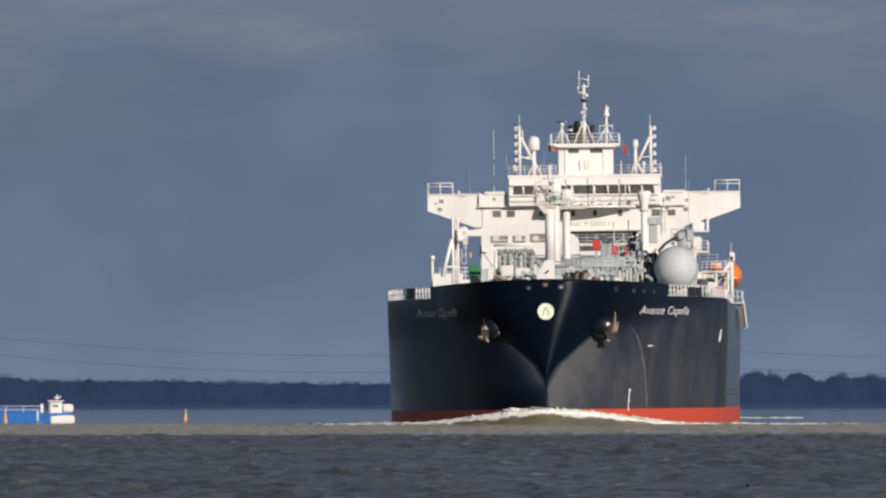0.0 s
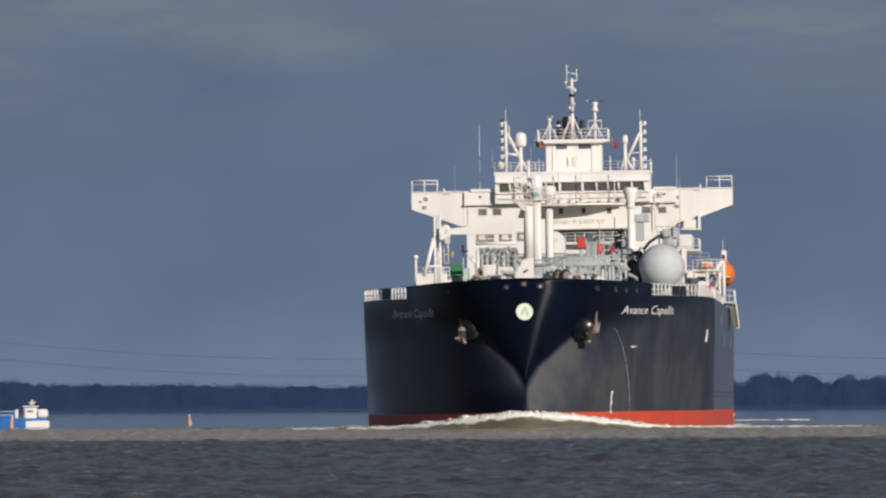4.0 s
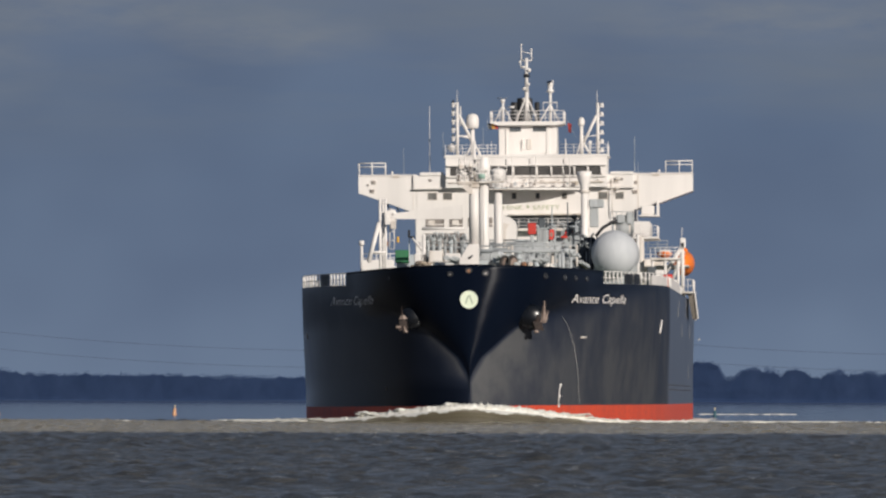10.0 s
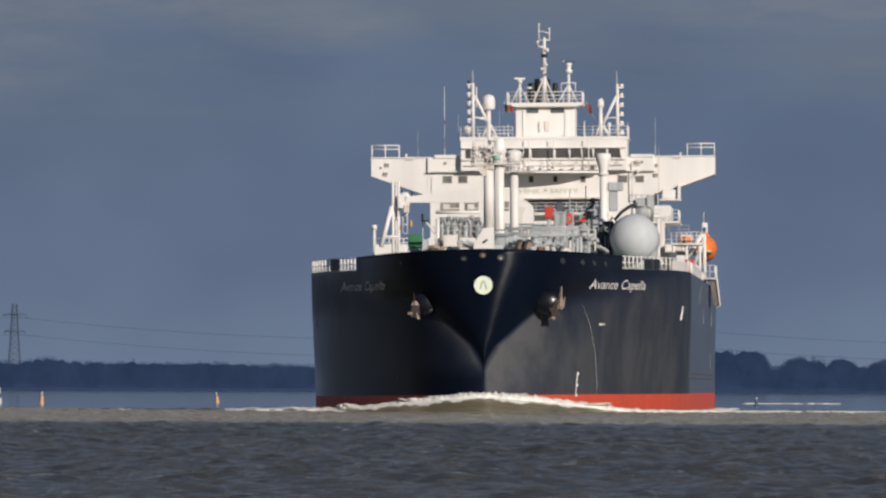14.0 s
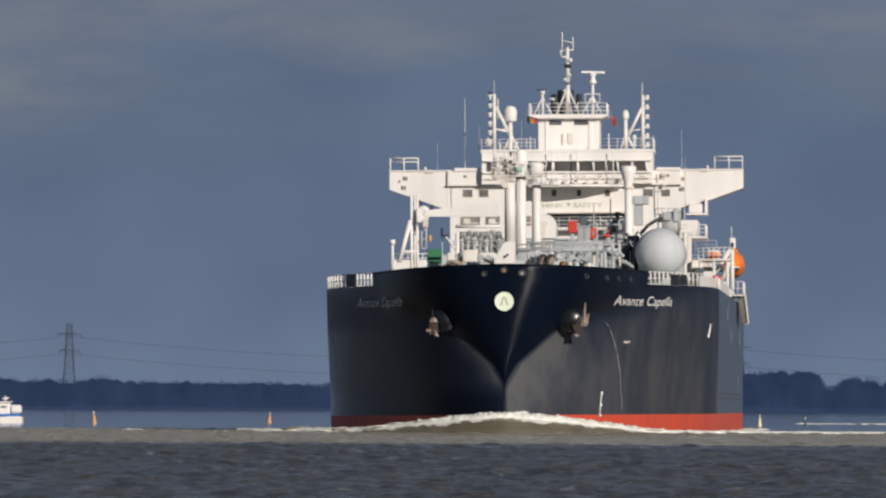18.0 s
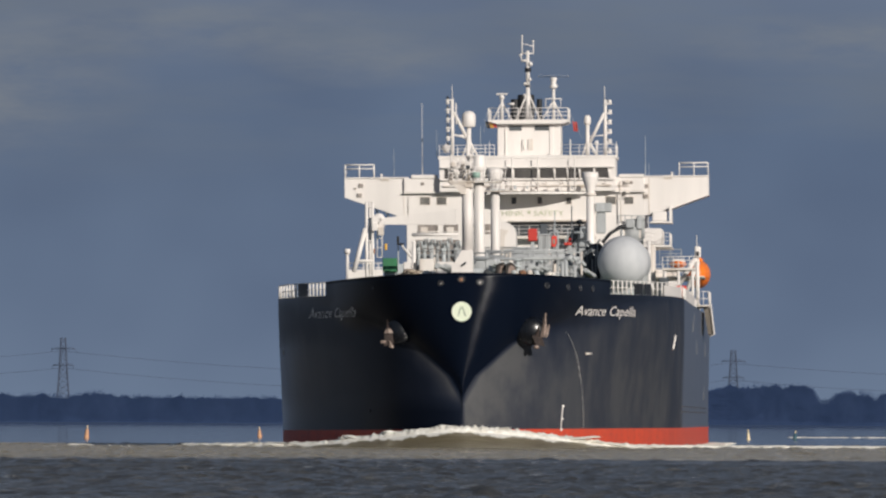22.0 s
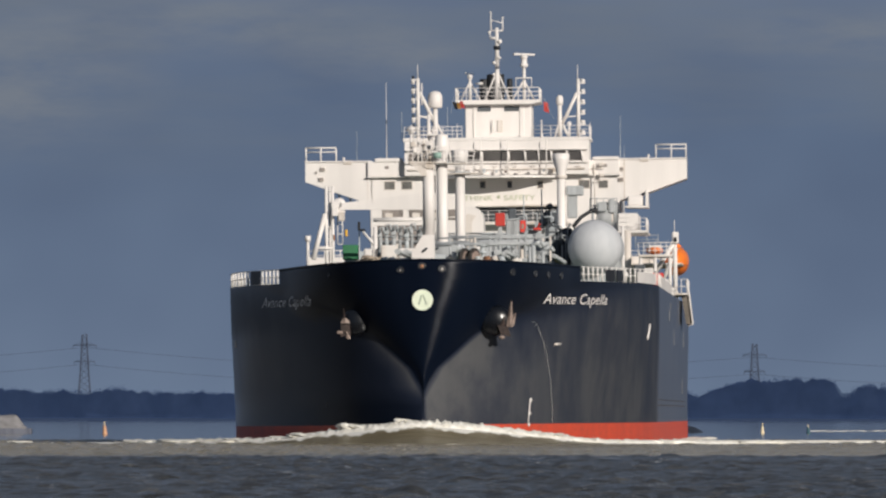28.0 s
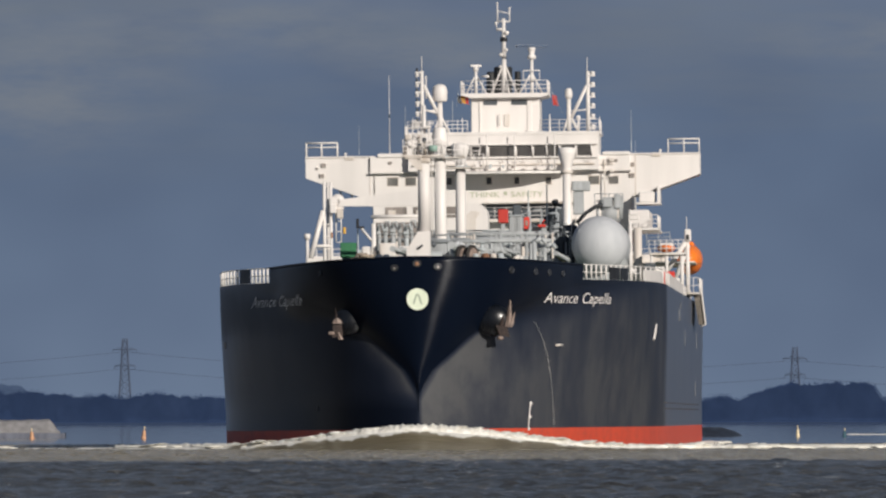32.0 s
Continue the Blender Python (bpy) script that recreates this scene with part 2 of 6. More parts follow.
def water_mat(name, shade_edge):
    """River water: a cloud's shade is painted dark into the near part, sunlit pale silt lies beyond a ragged edge."""
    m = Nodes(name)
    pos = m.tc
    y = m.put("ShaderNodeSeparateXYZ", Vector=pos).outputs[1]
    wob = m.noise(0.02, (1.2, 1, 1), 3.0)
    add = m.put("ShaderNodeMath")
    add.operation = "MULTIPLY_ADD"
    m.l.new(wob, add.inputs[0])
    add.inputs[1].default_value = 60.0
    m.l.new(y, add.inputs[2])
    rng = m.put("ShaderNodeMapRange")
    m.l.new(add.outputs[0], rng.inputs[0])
    rng.inputs[1].default_value, rng.inputs[2].default_value = shade_edge, shade_edge + 35
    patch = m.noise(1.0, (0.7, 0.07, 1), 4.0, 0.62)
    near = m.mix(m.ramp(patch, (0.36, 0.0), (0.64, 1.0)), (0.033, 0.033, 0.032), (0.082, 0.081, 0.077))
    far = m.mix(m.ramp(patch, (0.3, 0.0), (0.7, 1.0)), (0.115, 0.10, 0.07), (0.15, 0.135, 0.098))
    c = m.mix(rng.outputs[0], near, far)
    caps = m.noise(1.0, (0.42, 0.055, 0.3), 5.0, 0.65)
    c = m.mix(m.ramp(caps, (0.62, 0.0), (0.72, 0.55)), c, (0.46, 0.48, 0.49))
    # crests that stand high enough break
    crest_ = m.put("ShaderNodeMapRange", Value=m.put("ShaderNodeSeparateXYZ", Vector=pos).outputs[2], From_Min=LEVEL + 0.16, From_Max=LEVEL + 0.27).outputs[0]
    torn = m.ramp(m.noise(1.4, (0.5, 1, 0.5), 4.0, 0.65), (0.52, 0.0), (0.68, 0.6))
    c = m.mix(m.mix(1.0, crest_, torn, "MULTIPLY"), c, (0.42, 0.44, 0.46))
    m.bump(m.mix(0.45, m.noise(1.3, (0.5, 1, 1), 5.0, 0.65), m.noise(4.2, (0.4, 1, 1), 3.0, 0.6)), 1.0, 0.17)
    return m.done(c, 0.17, IOR=1.33, Sheen_Weight=m.mix(rng.outputs[0], (0.0, 0.0, 0.0), (0.11, 0.11, 0.11)), Sheen_Roughness=0.35, Sheen_Tint=(1.0, 0.88, 0.66))


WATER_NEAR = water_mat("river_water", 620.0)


def far_water():
    m = Nodes("calm_river_water")
    n = m.noise(0.02, (0.35, 1, 1), 4.0)
    c = m.ramp(n, (0.3, (0.030, 0.033, 0.052)), (0.7, (0.060, 0.062, 0.085)))
    m.bump(m.noise(0.05, (0.3, 1, 1), 3.0), 0.02, 0.2)
    return m.done(c, 0.06, IOR=1.33, Specular_Tint=(0.75, 0.77, 0.84))


WATER_FAR = far_water()


def foam_mat():
    m = Nodes("foam")
    n = m.noise(1.6, (1, 1, 1.4), 5.0, 0.65)
    c = m.mix(m.ramp(n, (0.40, 0.0), (0.62, 1.0)), (0.68, 0.65, 0.57), (0.88, 0.86, 0.80))
    m.bump(n, 0.4, 0.15)
    return m.done(c, 0.85, Specular_IOR_Level=0.2)


FOAM = foam_mat()


def wave_mat():
    """Silty water whose crest breaks into foam with a ragged lower edge."""
    m = Nodes("silty_wave")
    n = m.noise(0.5, (0.5, 1, 2.0), 5.0, 0.6)
    c = m.mix(m.ramp(n, (0.3, 0.0), (0.7, 1.0)), (0.11, 0.088, 0.048), (0.20, 0.168, 0.10))
    sep_ = m.put("ShaderNodeSeparateXYZ", Vector=m.tc)
    x = m.put("ShaderNodeMath", Value=sep_.outputs[0])
    x.operation = "ABSOLUTE"
    top = m.ramp(m.put("ShaderNodeMapRange", Value=x.outputs[0], From_Min=0.0, From_Max=31.0).outputs[0], (0.0, 1.0), (0.1, 0.86), (0.22, 0.58), (0.45, 0.14), (1.0, 0.03))
    rel = m.put("ShaderNodeMath", Value=top)
    rel.operation = "MULTIPLY_ADD"
    rel.inputs[1].default_value = -1.32
    m.l.new(sep_.outputs[2], rel.inputs[2])
    rag = m.put("ShaderNodeMath", Value=m.noise(0.55, (1, 0.1, 0.3), 5.0, 0.62))
    rag.operation = "MULTIPLY_ADD"
    rag.inputs[1].default_value = 1.3
    m.l.new(rel.outputs[0], rag.inputs[2])
    fo = m.ramp(rag.outputs[0], (0.40, 0.0), (0.52, 1.0))
    c = m.mix(fo, c, (0.82, 0.80, 0.74))
    m.bump(m.noise(1.2, (0.6, 1, 2), 4.0), 0.5, 0.12)
    return m.done(c, m.ramp(fo, (0.0, 0.28), (1.0, 0.85)), IOR=1.33)


WAVE = wave_mat()


def wood_mat(name, a, b):
    m = Nodes(name)
    n = m.noise(0.12, (1, 1, 0.6), 5.0, 0.65)
    return m.done(m.mix(m.ramp(n, (0.3, 0.0), (0.7, 1.0)), a, b), 0.95, Specular_IOR_Level=0.1)


# blue distance haze is mixed into the colours of woods, bank and pylons
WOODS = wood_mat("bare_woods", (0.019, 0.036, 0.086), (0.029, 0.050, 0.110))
WOODS_HAZY = wood_mat("haze_tinted_woods", (0.050, 0.078, 0.140), (0.062, 0.092, 0.158))
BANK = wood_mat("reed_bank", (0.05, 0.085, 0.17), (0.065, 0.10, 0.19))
STEEL_FAR = paint("haze_tinted_steel", (0.050, 0.066, 0.106), 0.8, 0.1)

# ---- mesh helpers ----


class Mesh:
    """Collects boxes, tubes, balls and sheets into one mesh."""

    def __init__(self):
        self.v, self.f, self.s = [], [], []

    def add(self, verts, faces, smooth=False):
        o = len(self.v)
        self.v += [tuple(p) for p in verts]
        self.f += [tuple(i + o for i in q) for q in faces]
        self.s += [smooth] * len(faces)
        return self

    def box(self, x0, x1, y0, y1, z0, z1, c=0.03):
        """A box with chamfered edges."""
        c = min(c, (x1 - x0) * 0.3, (y1 - y0) * 0.3, (z1 - z0) * 0.3)
        vs, idx = [], {}
        for i, x in enumerate((x0, x1)):
            for j, y in enumerate((y0, y1)):
                for k, z in enumerate((z0, z1)):
                    sx, sy, sz = (1, -1)[i] * c, (1, -1)[j] * c, (1, -1)[k] * c
                    for ax, p in enumerate(((x, y + sy, z + sz), (x + sx, y, z + sz), (x + sx, y + sy, z))):
                        idx[i, j, k, ax] = len(vs)
                        vs.append(p)
        fs = []
        for ax in range(3):
            o1, o2 = [q for q in range(3) if q != ax]
            for side in (0, 1):
                ring = []
                for p, q in ((0, 0), (1, 0), (1, 1), (0, 1)):
                    key = [0, 0, 0]
                    key[ax], key[o1], key[o2] = side, p, q
                    ring.append(idx[(*key, ax)])
                fs.append(tuple(ring if (side == 1) == (ax != 1) else ring[::-1]))
        for ax in range(3):
            o1, o2 = [q for q in range(3) if q != ax]
            for p in (0, 1):
                for q in (0, 1):
                    ends = []
                    for e_ in (0, 1):
                        key = [0, 0, 0]
                        key[ax], key[o1], key[o2] = e_, p, q
                        ends.append(tuple(key))
                    fs.append((idx[(*ends[0], o1)], idx[(*ends[0], o2)], idx[(*ends[1], o2)], idx[(*ends[1], o1)]))
        for i in (0, 1):
            for j in (0, 1):
                for k in (0, 1):
                    fs.append(tuple(idx[i, j, k, q] for q in range(3)))
        return self.add(vs, fs)

    def tube(self, p0, p1, r0, r1=None, seg=8, cap=True, smooth=True):
        r1 = r0 if r1 is None else r1
        p0, p1 = Vector(p0), Vector(p1)
        d = (p1 - p0).normalized()
        u = d.orthogonal().normalized()
        w = d.cross(u)
        vs = []
        for p, r in ((p0, r0), (p1, r1)):
            for i in range(seg):
                t = 2 * math.pi * i / seg
                vs.append(p + (u * math.cos(t) + w * math.sin(t)) * r)
        self.add(vs, [(i, (i + 1) % seg, seg + (i + 1) % seg, seg + i) for i in range(seg)], smooth)
        if cap:
            o = len(self.v) - 2 * seg
            self.f += [tuple(o + i for i in reversed(range(seg))), tuple(o + seg + i for i in range(seg))]
            self.s += [False, False]
        return self

    def path(self, pts, r, seg=6):
        """One bent tube through all the points."""
        pts = [Vector(p) for p in pts]
        rings = []
        side = None
        for i, p in enumerate(pts):
            d = (pts[min(i + 1, len(pts) - 1)] - pts[max(i - 1, 0)])
            if d.length < 1e-6:
                d = pts[1] - pts[0]
            d.normalize()
            side = d.orthogonal() if side is None else side - d * side.dot(d)
            if side.length < 1e-4:
                side = d.orthogonal()
            side.normalize()
            w = d.cross(side)
            rings.append([p + (side * math.cos(2 * math.pi * k / seg) + w * math.sin(2 * math.pi * k / seg)) * r for k in range(seg)])
        self.grid(rings, closed=True)
        o = len(self.v) - seg * len(pts)
        self.f += [tuple(o + i for i in reversed(range(seg))), tuple(len(self.v) - seg + i for i in range(seg))]
        self.s += [False, False]
        return self

    def lathe(self, axis, profile, seg=20):
        """Turned about an upright axis at (x, y); profile of (radius, z)."""
        x, y = axis
        vs = [(x + r * math.cos(2 * math.pi * i / seg), y + r * math.sin(2 * math.pi * i / seg), z)
              for r, z in profile for i in range(seg)]
        fs = [(k * seg + i, k * seg + (i + 1) % seg, (k + 1) * seg + (i + 1) % seg, (k + 1) * seg + i)
              for k in range(len(profile) - 1) for i in range(seg)]
        self.add(vs, fs, True)
        return self

    def ball(self, c, rx, ry=None, rz=None, seg=20, rings=12):
        ry, rz = ry or rx, rz or rx
        vs, fs = [], []
        for k in range(rings + 1):
            t = math.pi * k / rings
            for i in range(seg):
                p = 2 * math.pi * i / seg
                vs.append((c[0] + rx * math.sin(t) * math.cos(p), c[1] + ry * math.sin(t) * math.sin(p), c[2] + rz * math.cos(t)))
        for k in range(rings):
            for i in range(seg):
                fs.append((k * seg + i, (k + 1) * seg + i, (k + 1) * seg + (i + 1) % seg, k * seg + (i + 1) % seg))
        return self.add(vs, fs, True)

    def grid(self, rows, smooth=True, closed=False):
        n = len(rows[0])
        vs = [p for r in rows for p in r]
        fs = [(k * n + i, k * n + (i + 1) % n, (k + 1) * n + (i + 1) % n, (k + 1) * n + i)
              for k in range(len(rows) - 1) for i in range(n if closed else n - 1)]
        return self.add(vs, fs, smooth)

    def prism(self, poly, y0, y1):
        """A slab with an outline in x and z between two depths."""
        n = len(poly)
        vs = [(x, y0, z) for x, z in poly] + [(x, y1, z) for x, z in poly]
        fs = [tuple(range(n)), tuple(reversed(range(n, 2 * n)))]
        fs += [(i, n + i, n + (i + 1) % n, (i + 1) % n) for i in range(n)]
        return self.add(vs, fs)

    def sheet_plan(self, pts, z0, z1):
        """A slab of even thickness over an outline in plan."""
        n = len(pts)
        vs = [(x, y, z0) for x, y in pts] + [(x, y, z1) for x, y in pts]
        return self.add(vs, [tuple(range(n)), tuple(range(2 * n - 1, n - 1, -1))] + [(i, (i + 1) % n, n + (i + 1) % n, n + i) for i in range(n)])

    def make(self, name, mat):
        me = bpy.data.meshes.new(name)
        me.from_pydata(self.v, [], self.f)
        me.polygons.foreach_set("use_smooth", self.s)
        me.update()
        bm = bmesh.new()
        bm.from_mesh(me)
        bmesh.ops.recalc_face_normals(bm, faces=bm.faces)
        bm.to_mesh(me)
        bm.free()
        me.materials.append(mat)
        return me


def thing(name, label, category, group="", m=None):
    ob = new(name)
    if m is not None:
        ob.matrix_basis = m
    return tagged(ob, label, category, group)


def part(name, mesh, mat, parent, label=""):
    ob = new(name, mesh.make(name, mat) if isinstance(mesh, Mesh) else mesh)
    ob.parent = parent
    return tagged(ob, label)


def placed(name, data, parent, loc):
    ob = new(name, data)
    ob.parent = parent
    ob.location = loc
    return ob


def railing(parent, pts, high=1.05, step=1.5, rails=3, r=0.028, mat=None, post_r=0.034):
    """Rails between corner points, with separate posts that share one mesh."""
    mat = mat or WHITE
    rail = None
    for k in reversed(range(rails)):
        h = high * (k + 1) / rails
        bar = Mesh().path([(x, y, z + h) for x, y, z in pts], r)
        if rail is None:
            rail = part("railing", bar, mat, parent)
        else:
            part("rail", bar, mat, rail)
    data = Mesh().tube((0, 0, 0), (0, 0, high + 0.02), post_r, seg=6).make("post", mat)
    last = None
    for p, q in zip(pts, pts[1:]):
        p, q = Vector(p), Vector(q)
        n = max(1, round((q - p).length / step))
        for i in range(n + 1):
            at = p.lerp(q, i / n)
            if last is None or (at - last).length > 0.05:
                placed("post", data, rail, at)
                last = at
    return rail

# ---- the river and its far bank ----


def swell(x, y, seed, parts=34):
    """Short wind waves as a sum of many trains."""
    rng = np.random.RandomState(seed)
    z = np.zeros_like(x)
    for _ in range(parts):
        length = 0.75 * 4.4 ** rng.rand()
        ang = radians(rng.normal(-80, 48))
        k = 2 * math.pi / length
        ph = k * (x * math.cos(ang) + y * math.sin(ang)) + rng.rand() * 6.283
        z += 0.0120 * length ** 0.7 * (np.sin(ph) + 0.3 * np.sin(2 * ph + 1.57))
    return z


def river_sheet(name, seed, lift, label):
    depth = np.concatenate([np.arange(120, 560, 0.46), np.arange(560, 1010, 1.2)])
    side = np.linspace(-1, 1, 340)
    d, s = np.meshgrid(depth, side, indexing="ij")
    x = s * (d * 0.075 + 6)
    fade = np.clip((1010 - d) / 90, 0, 1)
    group = 0.75 + 0.35 * np.sin(x * 0.11 + 0.05 * d + seed) * np.sin(d * 0.043 + seed * 2.0)
    z = LEVEL + lift + (swell(x, d, seed) * group) * fade - 0.05 * (1 - fade)
    n, m = d.shape
    co = np.stack([x, d, z], -1).reshape(-1, 3)
    i = np.arange((n - 1) * m).reshape(n - 1, m)[:, :-1].ravel()
    quads = np.stack([i, i + 1, i + m + 1, i + m], -1)
    me = bpy.data.meshes.new(name)
    me.vertices.add(len(co))
    me.vertices.foreach_set("co", co.ravel())
    me.loops.add(quads.size)
    me.loops.foreach_set("vertex_index", quads.ravel())
    me.polygons.add(len(quads))
    me.polygons.foreach_set("loop_start", np.arange(len(quads)) * 4)
    me.polygons.foreach_set("use_smooth", np.ones(len(quads), dtype=bool))
    me.update(calc_edges=True)
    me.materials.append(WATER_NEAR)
    return tagged(new(name, me), label, "water", kind="structure")


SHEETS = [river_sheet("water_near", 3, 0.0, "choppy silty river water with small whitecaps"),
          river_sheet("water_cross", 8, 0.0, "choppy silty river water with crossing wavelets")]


def river_bed():
    rows = [[(x, y, z + LEVEL) for x in np.linspace(-2600, 2600, 9)]
            for y, z in ((-900, -0.5), (0, -0.5), (900, -0.5), (950, -0.06), (975, 0.0), (1500, 0.0), (2400, 0.0), (3690, 0.0))]
    return tagged(new("water", Mesh().grid(rows).make("water", WATER_FAR)), "calm dark river water below the far bank", "water",
                  kind="structure")


river_bed()


def far_ground():
    xs = np.linspace(-2600, 2600, 120)
    rows = []
    for y, z in ((3680, -0.2), (3700, 0.2), (3740, 0.5), (3900, 1.4), (4950, 1.4)):
        rows.append([(x, y + 14 * math.sin(x * 0.013) + 6 * math.sin(x * 0.05), z + LEVEL + 0.15 * math.sin(x * 0.09 + y)) for x in xs])
    return tagged(new("ground", Mesh().grid(rows).make("ground", BANK)), "low reedy far river bank in blue haze", "bank",
                  kind="structure")


far_ground()

# the height of the woods along the bank: degrees to the right, metres
WOOD_LINE = [(-4.5, 9.5), (-3.1, 12.4), (-2.9, 11.2), (-2.7, 10.0), (-2.55, 10.6), (-2.42, 9.6), (-2.27, 11.4), (-2.17, 9.6),
             (-1.8, 9.9), (-1.3, 9.2), (-0.6, 8.6), (0.0, 8.2), (0.45, 8.9), (0.6, 10.0), (0.66, 8.4), (0.78, 11.4), (0.92, 14.4),
             (1.3, 14.1), (1.35, 12.9), (1.39, 8.8), (1.43, 8.8), (1.47, 11.6), (1.55, 12.3), (1.58, 11.5), (1.63, 12.7), (1.67, 9.8),
             (1.71, 11.8), (1.75, 12.0), (1.83, 9.2), (1.87, 9.2), (1.91, 11.8), (1.97, 12.3), (2.01, 10.1), (2.06, 10.3), (2.11, 11.4),
             (2.16, 10.3), (2.26, 11.4), (2.6, 11.5), (4.5, 10)]


def wood_top(deg):
    return float(np.interp(deg, [p[0] for p in WOOD_LINE], [p[1] for p in WOOD_LINE]))


def lumpy(seed, y0, top_of, rough, mat, name, label, crowns):
    """Trees and thickets of a bank: a lumpy mass with rounded crowns of many twigs over it."""
    rng = random.Random(seed)
    m = Mesh()
    degs = np.arange(-4.4, 4.4, 0.010)
    rows = []
    for k, (dy, share) in enumerate(((0, 0.0), (0.06, 0.3), (0.12, 0.6), (0.18, 0.84), (0.24, 0.94), (26, 0.8))):
        row = []
        for d in degs:
            crown = abs(noise.noise(Vector((d * 9, seed, 0.3)))) + 0.6 * abs(noise.noise(Vector((d * 43, seed, 2.0))))
            h = top_of(d) * share * (1.03 - rough * crown * (share > 0.7))
            row.append((math.tan(radians(d)) * y0, y0 + dy + 0.02 * noise.noise(Vector((d * 25, k * 0.8, 4.0))), max(0.6, h) if k else -0.6))
        rows.append(row)
    m.grid(rows, smooth=False)
    for _ in range(crowns):
        d = rng.uniform(-4.3, 4.3)
        x = math.tan(radians(d)) * y0
        top = top_of(d) * (1.03 - 0.82 * rng.random() ** 1.3)
        rad = rng.uniform(0.9, 2.9)
        tall = rng.uniform(0.16, 0.34) * top
        c = Vector((x, y0 - 0.10 + 0.03 * rng.random(), top - tall))
        vs, fs = [], []
        for _k in range(120):
            a_, q = rng.uniform(0, 6.283), rng.random() ** 0.62
            p = c + Vector((math.cos(a_) * q * rad, 0.0004 * _k, math.sin(a_) * q * tall))
            s_ = rng.uniform(0.14, 0.40) * (1.25 - 0.5 * q)
            o = len(vs)
            for _j in range(3):
                vs.append(p + Vector((rng.uniform(-s_, s_), 0.0, rng.uniform(-s_, s_))))
            fs.append((o, o + 1, o + 2))
        m.add(vs, fs)
    me = bpy.data.meshes.new(name)
    me.from_pydata(m.v, [], m.f)
    me.materials.append(mat)
    return tagged(new(name, me), label, "woods", kind="stuff")


def back_top(deg):
    """The woods behind show over the nearer ones here and there, as low hazy domes."""
    near = 1.85 + (wood_top(deg) - 1.85) * 4600 / 3757
    return near * (0.93 + 0.22 * noise.noise(Vector((deg * 3.1, 5.0, 1.0)))) + 2.6 * math.exp(-((deg + 3.02) / 0.11) ** 2)


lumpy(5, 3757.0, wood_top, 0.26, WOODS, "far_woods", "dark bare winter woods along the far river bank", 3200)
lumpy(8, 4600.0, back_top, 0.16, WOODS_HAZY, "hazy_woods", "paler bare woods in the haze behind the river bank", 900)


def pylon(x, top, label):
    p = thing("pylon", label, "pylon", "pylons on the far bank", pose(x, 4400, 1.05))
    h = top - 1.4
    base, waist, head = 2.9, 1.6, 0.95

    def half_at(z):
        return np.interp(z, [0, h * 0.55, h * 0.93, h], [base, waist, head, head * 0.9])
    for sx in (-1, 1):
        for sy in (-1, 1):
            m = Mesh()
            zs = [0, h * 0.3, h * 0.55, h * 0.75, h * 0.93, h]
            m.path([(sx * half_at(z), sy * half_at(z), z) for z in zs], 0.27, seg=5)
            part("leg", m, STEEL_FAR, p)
    zs = np.linspace(0, h, 15)
    for z0, z1 in zip(zs, zs[1:]):
        a_, b_ = half_at(z0), half_at(z1)
        for s in (-1, 1):
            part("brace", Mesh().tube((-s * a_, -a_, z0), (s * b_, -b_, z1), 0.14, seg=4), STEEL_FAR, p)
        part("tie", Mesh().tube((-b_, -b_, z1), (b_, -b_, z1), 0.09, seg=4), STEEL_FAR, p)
    for z, w in ((h - 10.6, 4.0), (h - 4.2, 4.6)):
        m = Mesh()
        b_ = half_at(z)
        for s in (-1, 1):
            m.tube((0, 0, z), (s * w, 0, z - 0.1), 0.20, 0.12, seg=5)
            m.tube((s * b_, 0, z + 0.8), (s * w, 0, z), 0.09, seg=4)
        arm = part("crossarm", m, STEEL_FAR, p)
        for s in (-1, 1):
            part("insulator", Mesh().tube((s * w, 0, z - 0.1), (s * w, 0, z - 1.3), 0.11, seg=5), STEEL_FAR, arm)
    return p


PYLONS = [(-446.0, 30.5), (-188.3, 33.2), (72.6, 29.4), (330.0, 31.0)]
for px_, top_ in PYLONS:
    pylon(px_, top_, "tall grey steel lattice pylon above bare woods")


def cables():
    for (xa, ta), (xb, tb) in zip(PYLONS, PYLONS[1:]):
        for drop in (12.0, 5.4):
            za, zb = ta - drop, tb - drop
            pts = []
            for i in range(25):
                u = i / 24
                pts.append((xa + (xb - xa) * u, 4398, za + (zb - za) * u - 4 * 6.2 * u * (1 - u)))
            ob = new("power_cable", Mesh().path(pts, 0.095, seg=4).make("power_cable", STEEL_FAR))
            tagged(ob, "thin sagging power cable between the steel pylons", "cable", "power cables")


cables()


def buoy(x, y, mat, label, tall=1.2, slim=1.0):
    b = thing("buoy", label, "buoy", "channel buoys", pose(x, y, LEVEL - 0.12))
    part("float", Mesh().lathe((0, 0), [(0.0, -0.1), (0.26 * slim, -0.05), (0.28 * slim, 0.25), (0.20 * slim, 0.40), (0.0, 0.40)], 14), mat, b)
    part("pillar", Mesh().lathe((0, 0), [(0.20 * slim, 0.38), (0.18 * slim, tall * 0.70), (0.08, tall * 0.78), (0.0, tall * 0.79)], 12), mat, b)
    part("topmark", Mesh().tube((0, 0, tall * 0.76), (0, 0, tall), 0.05, seg=6).ball((0, 0, tall), 0.09, 0.09, 0.12, 8, 6), BUOY_PALE, b, "small pale topmark")
    return b


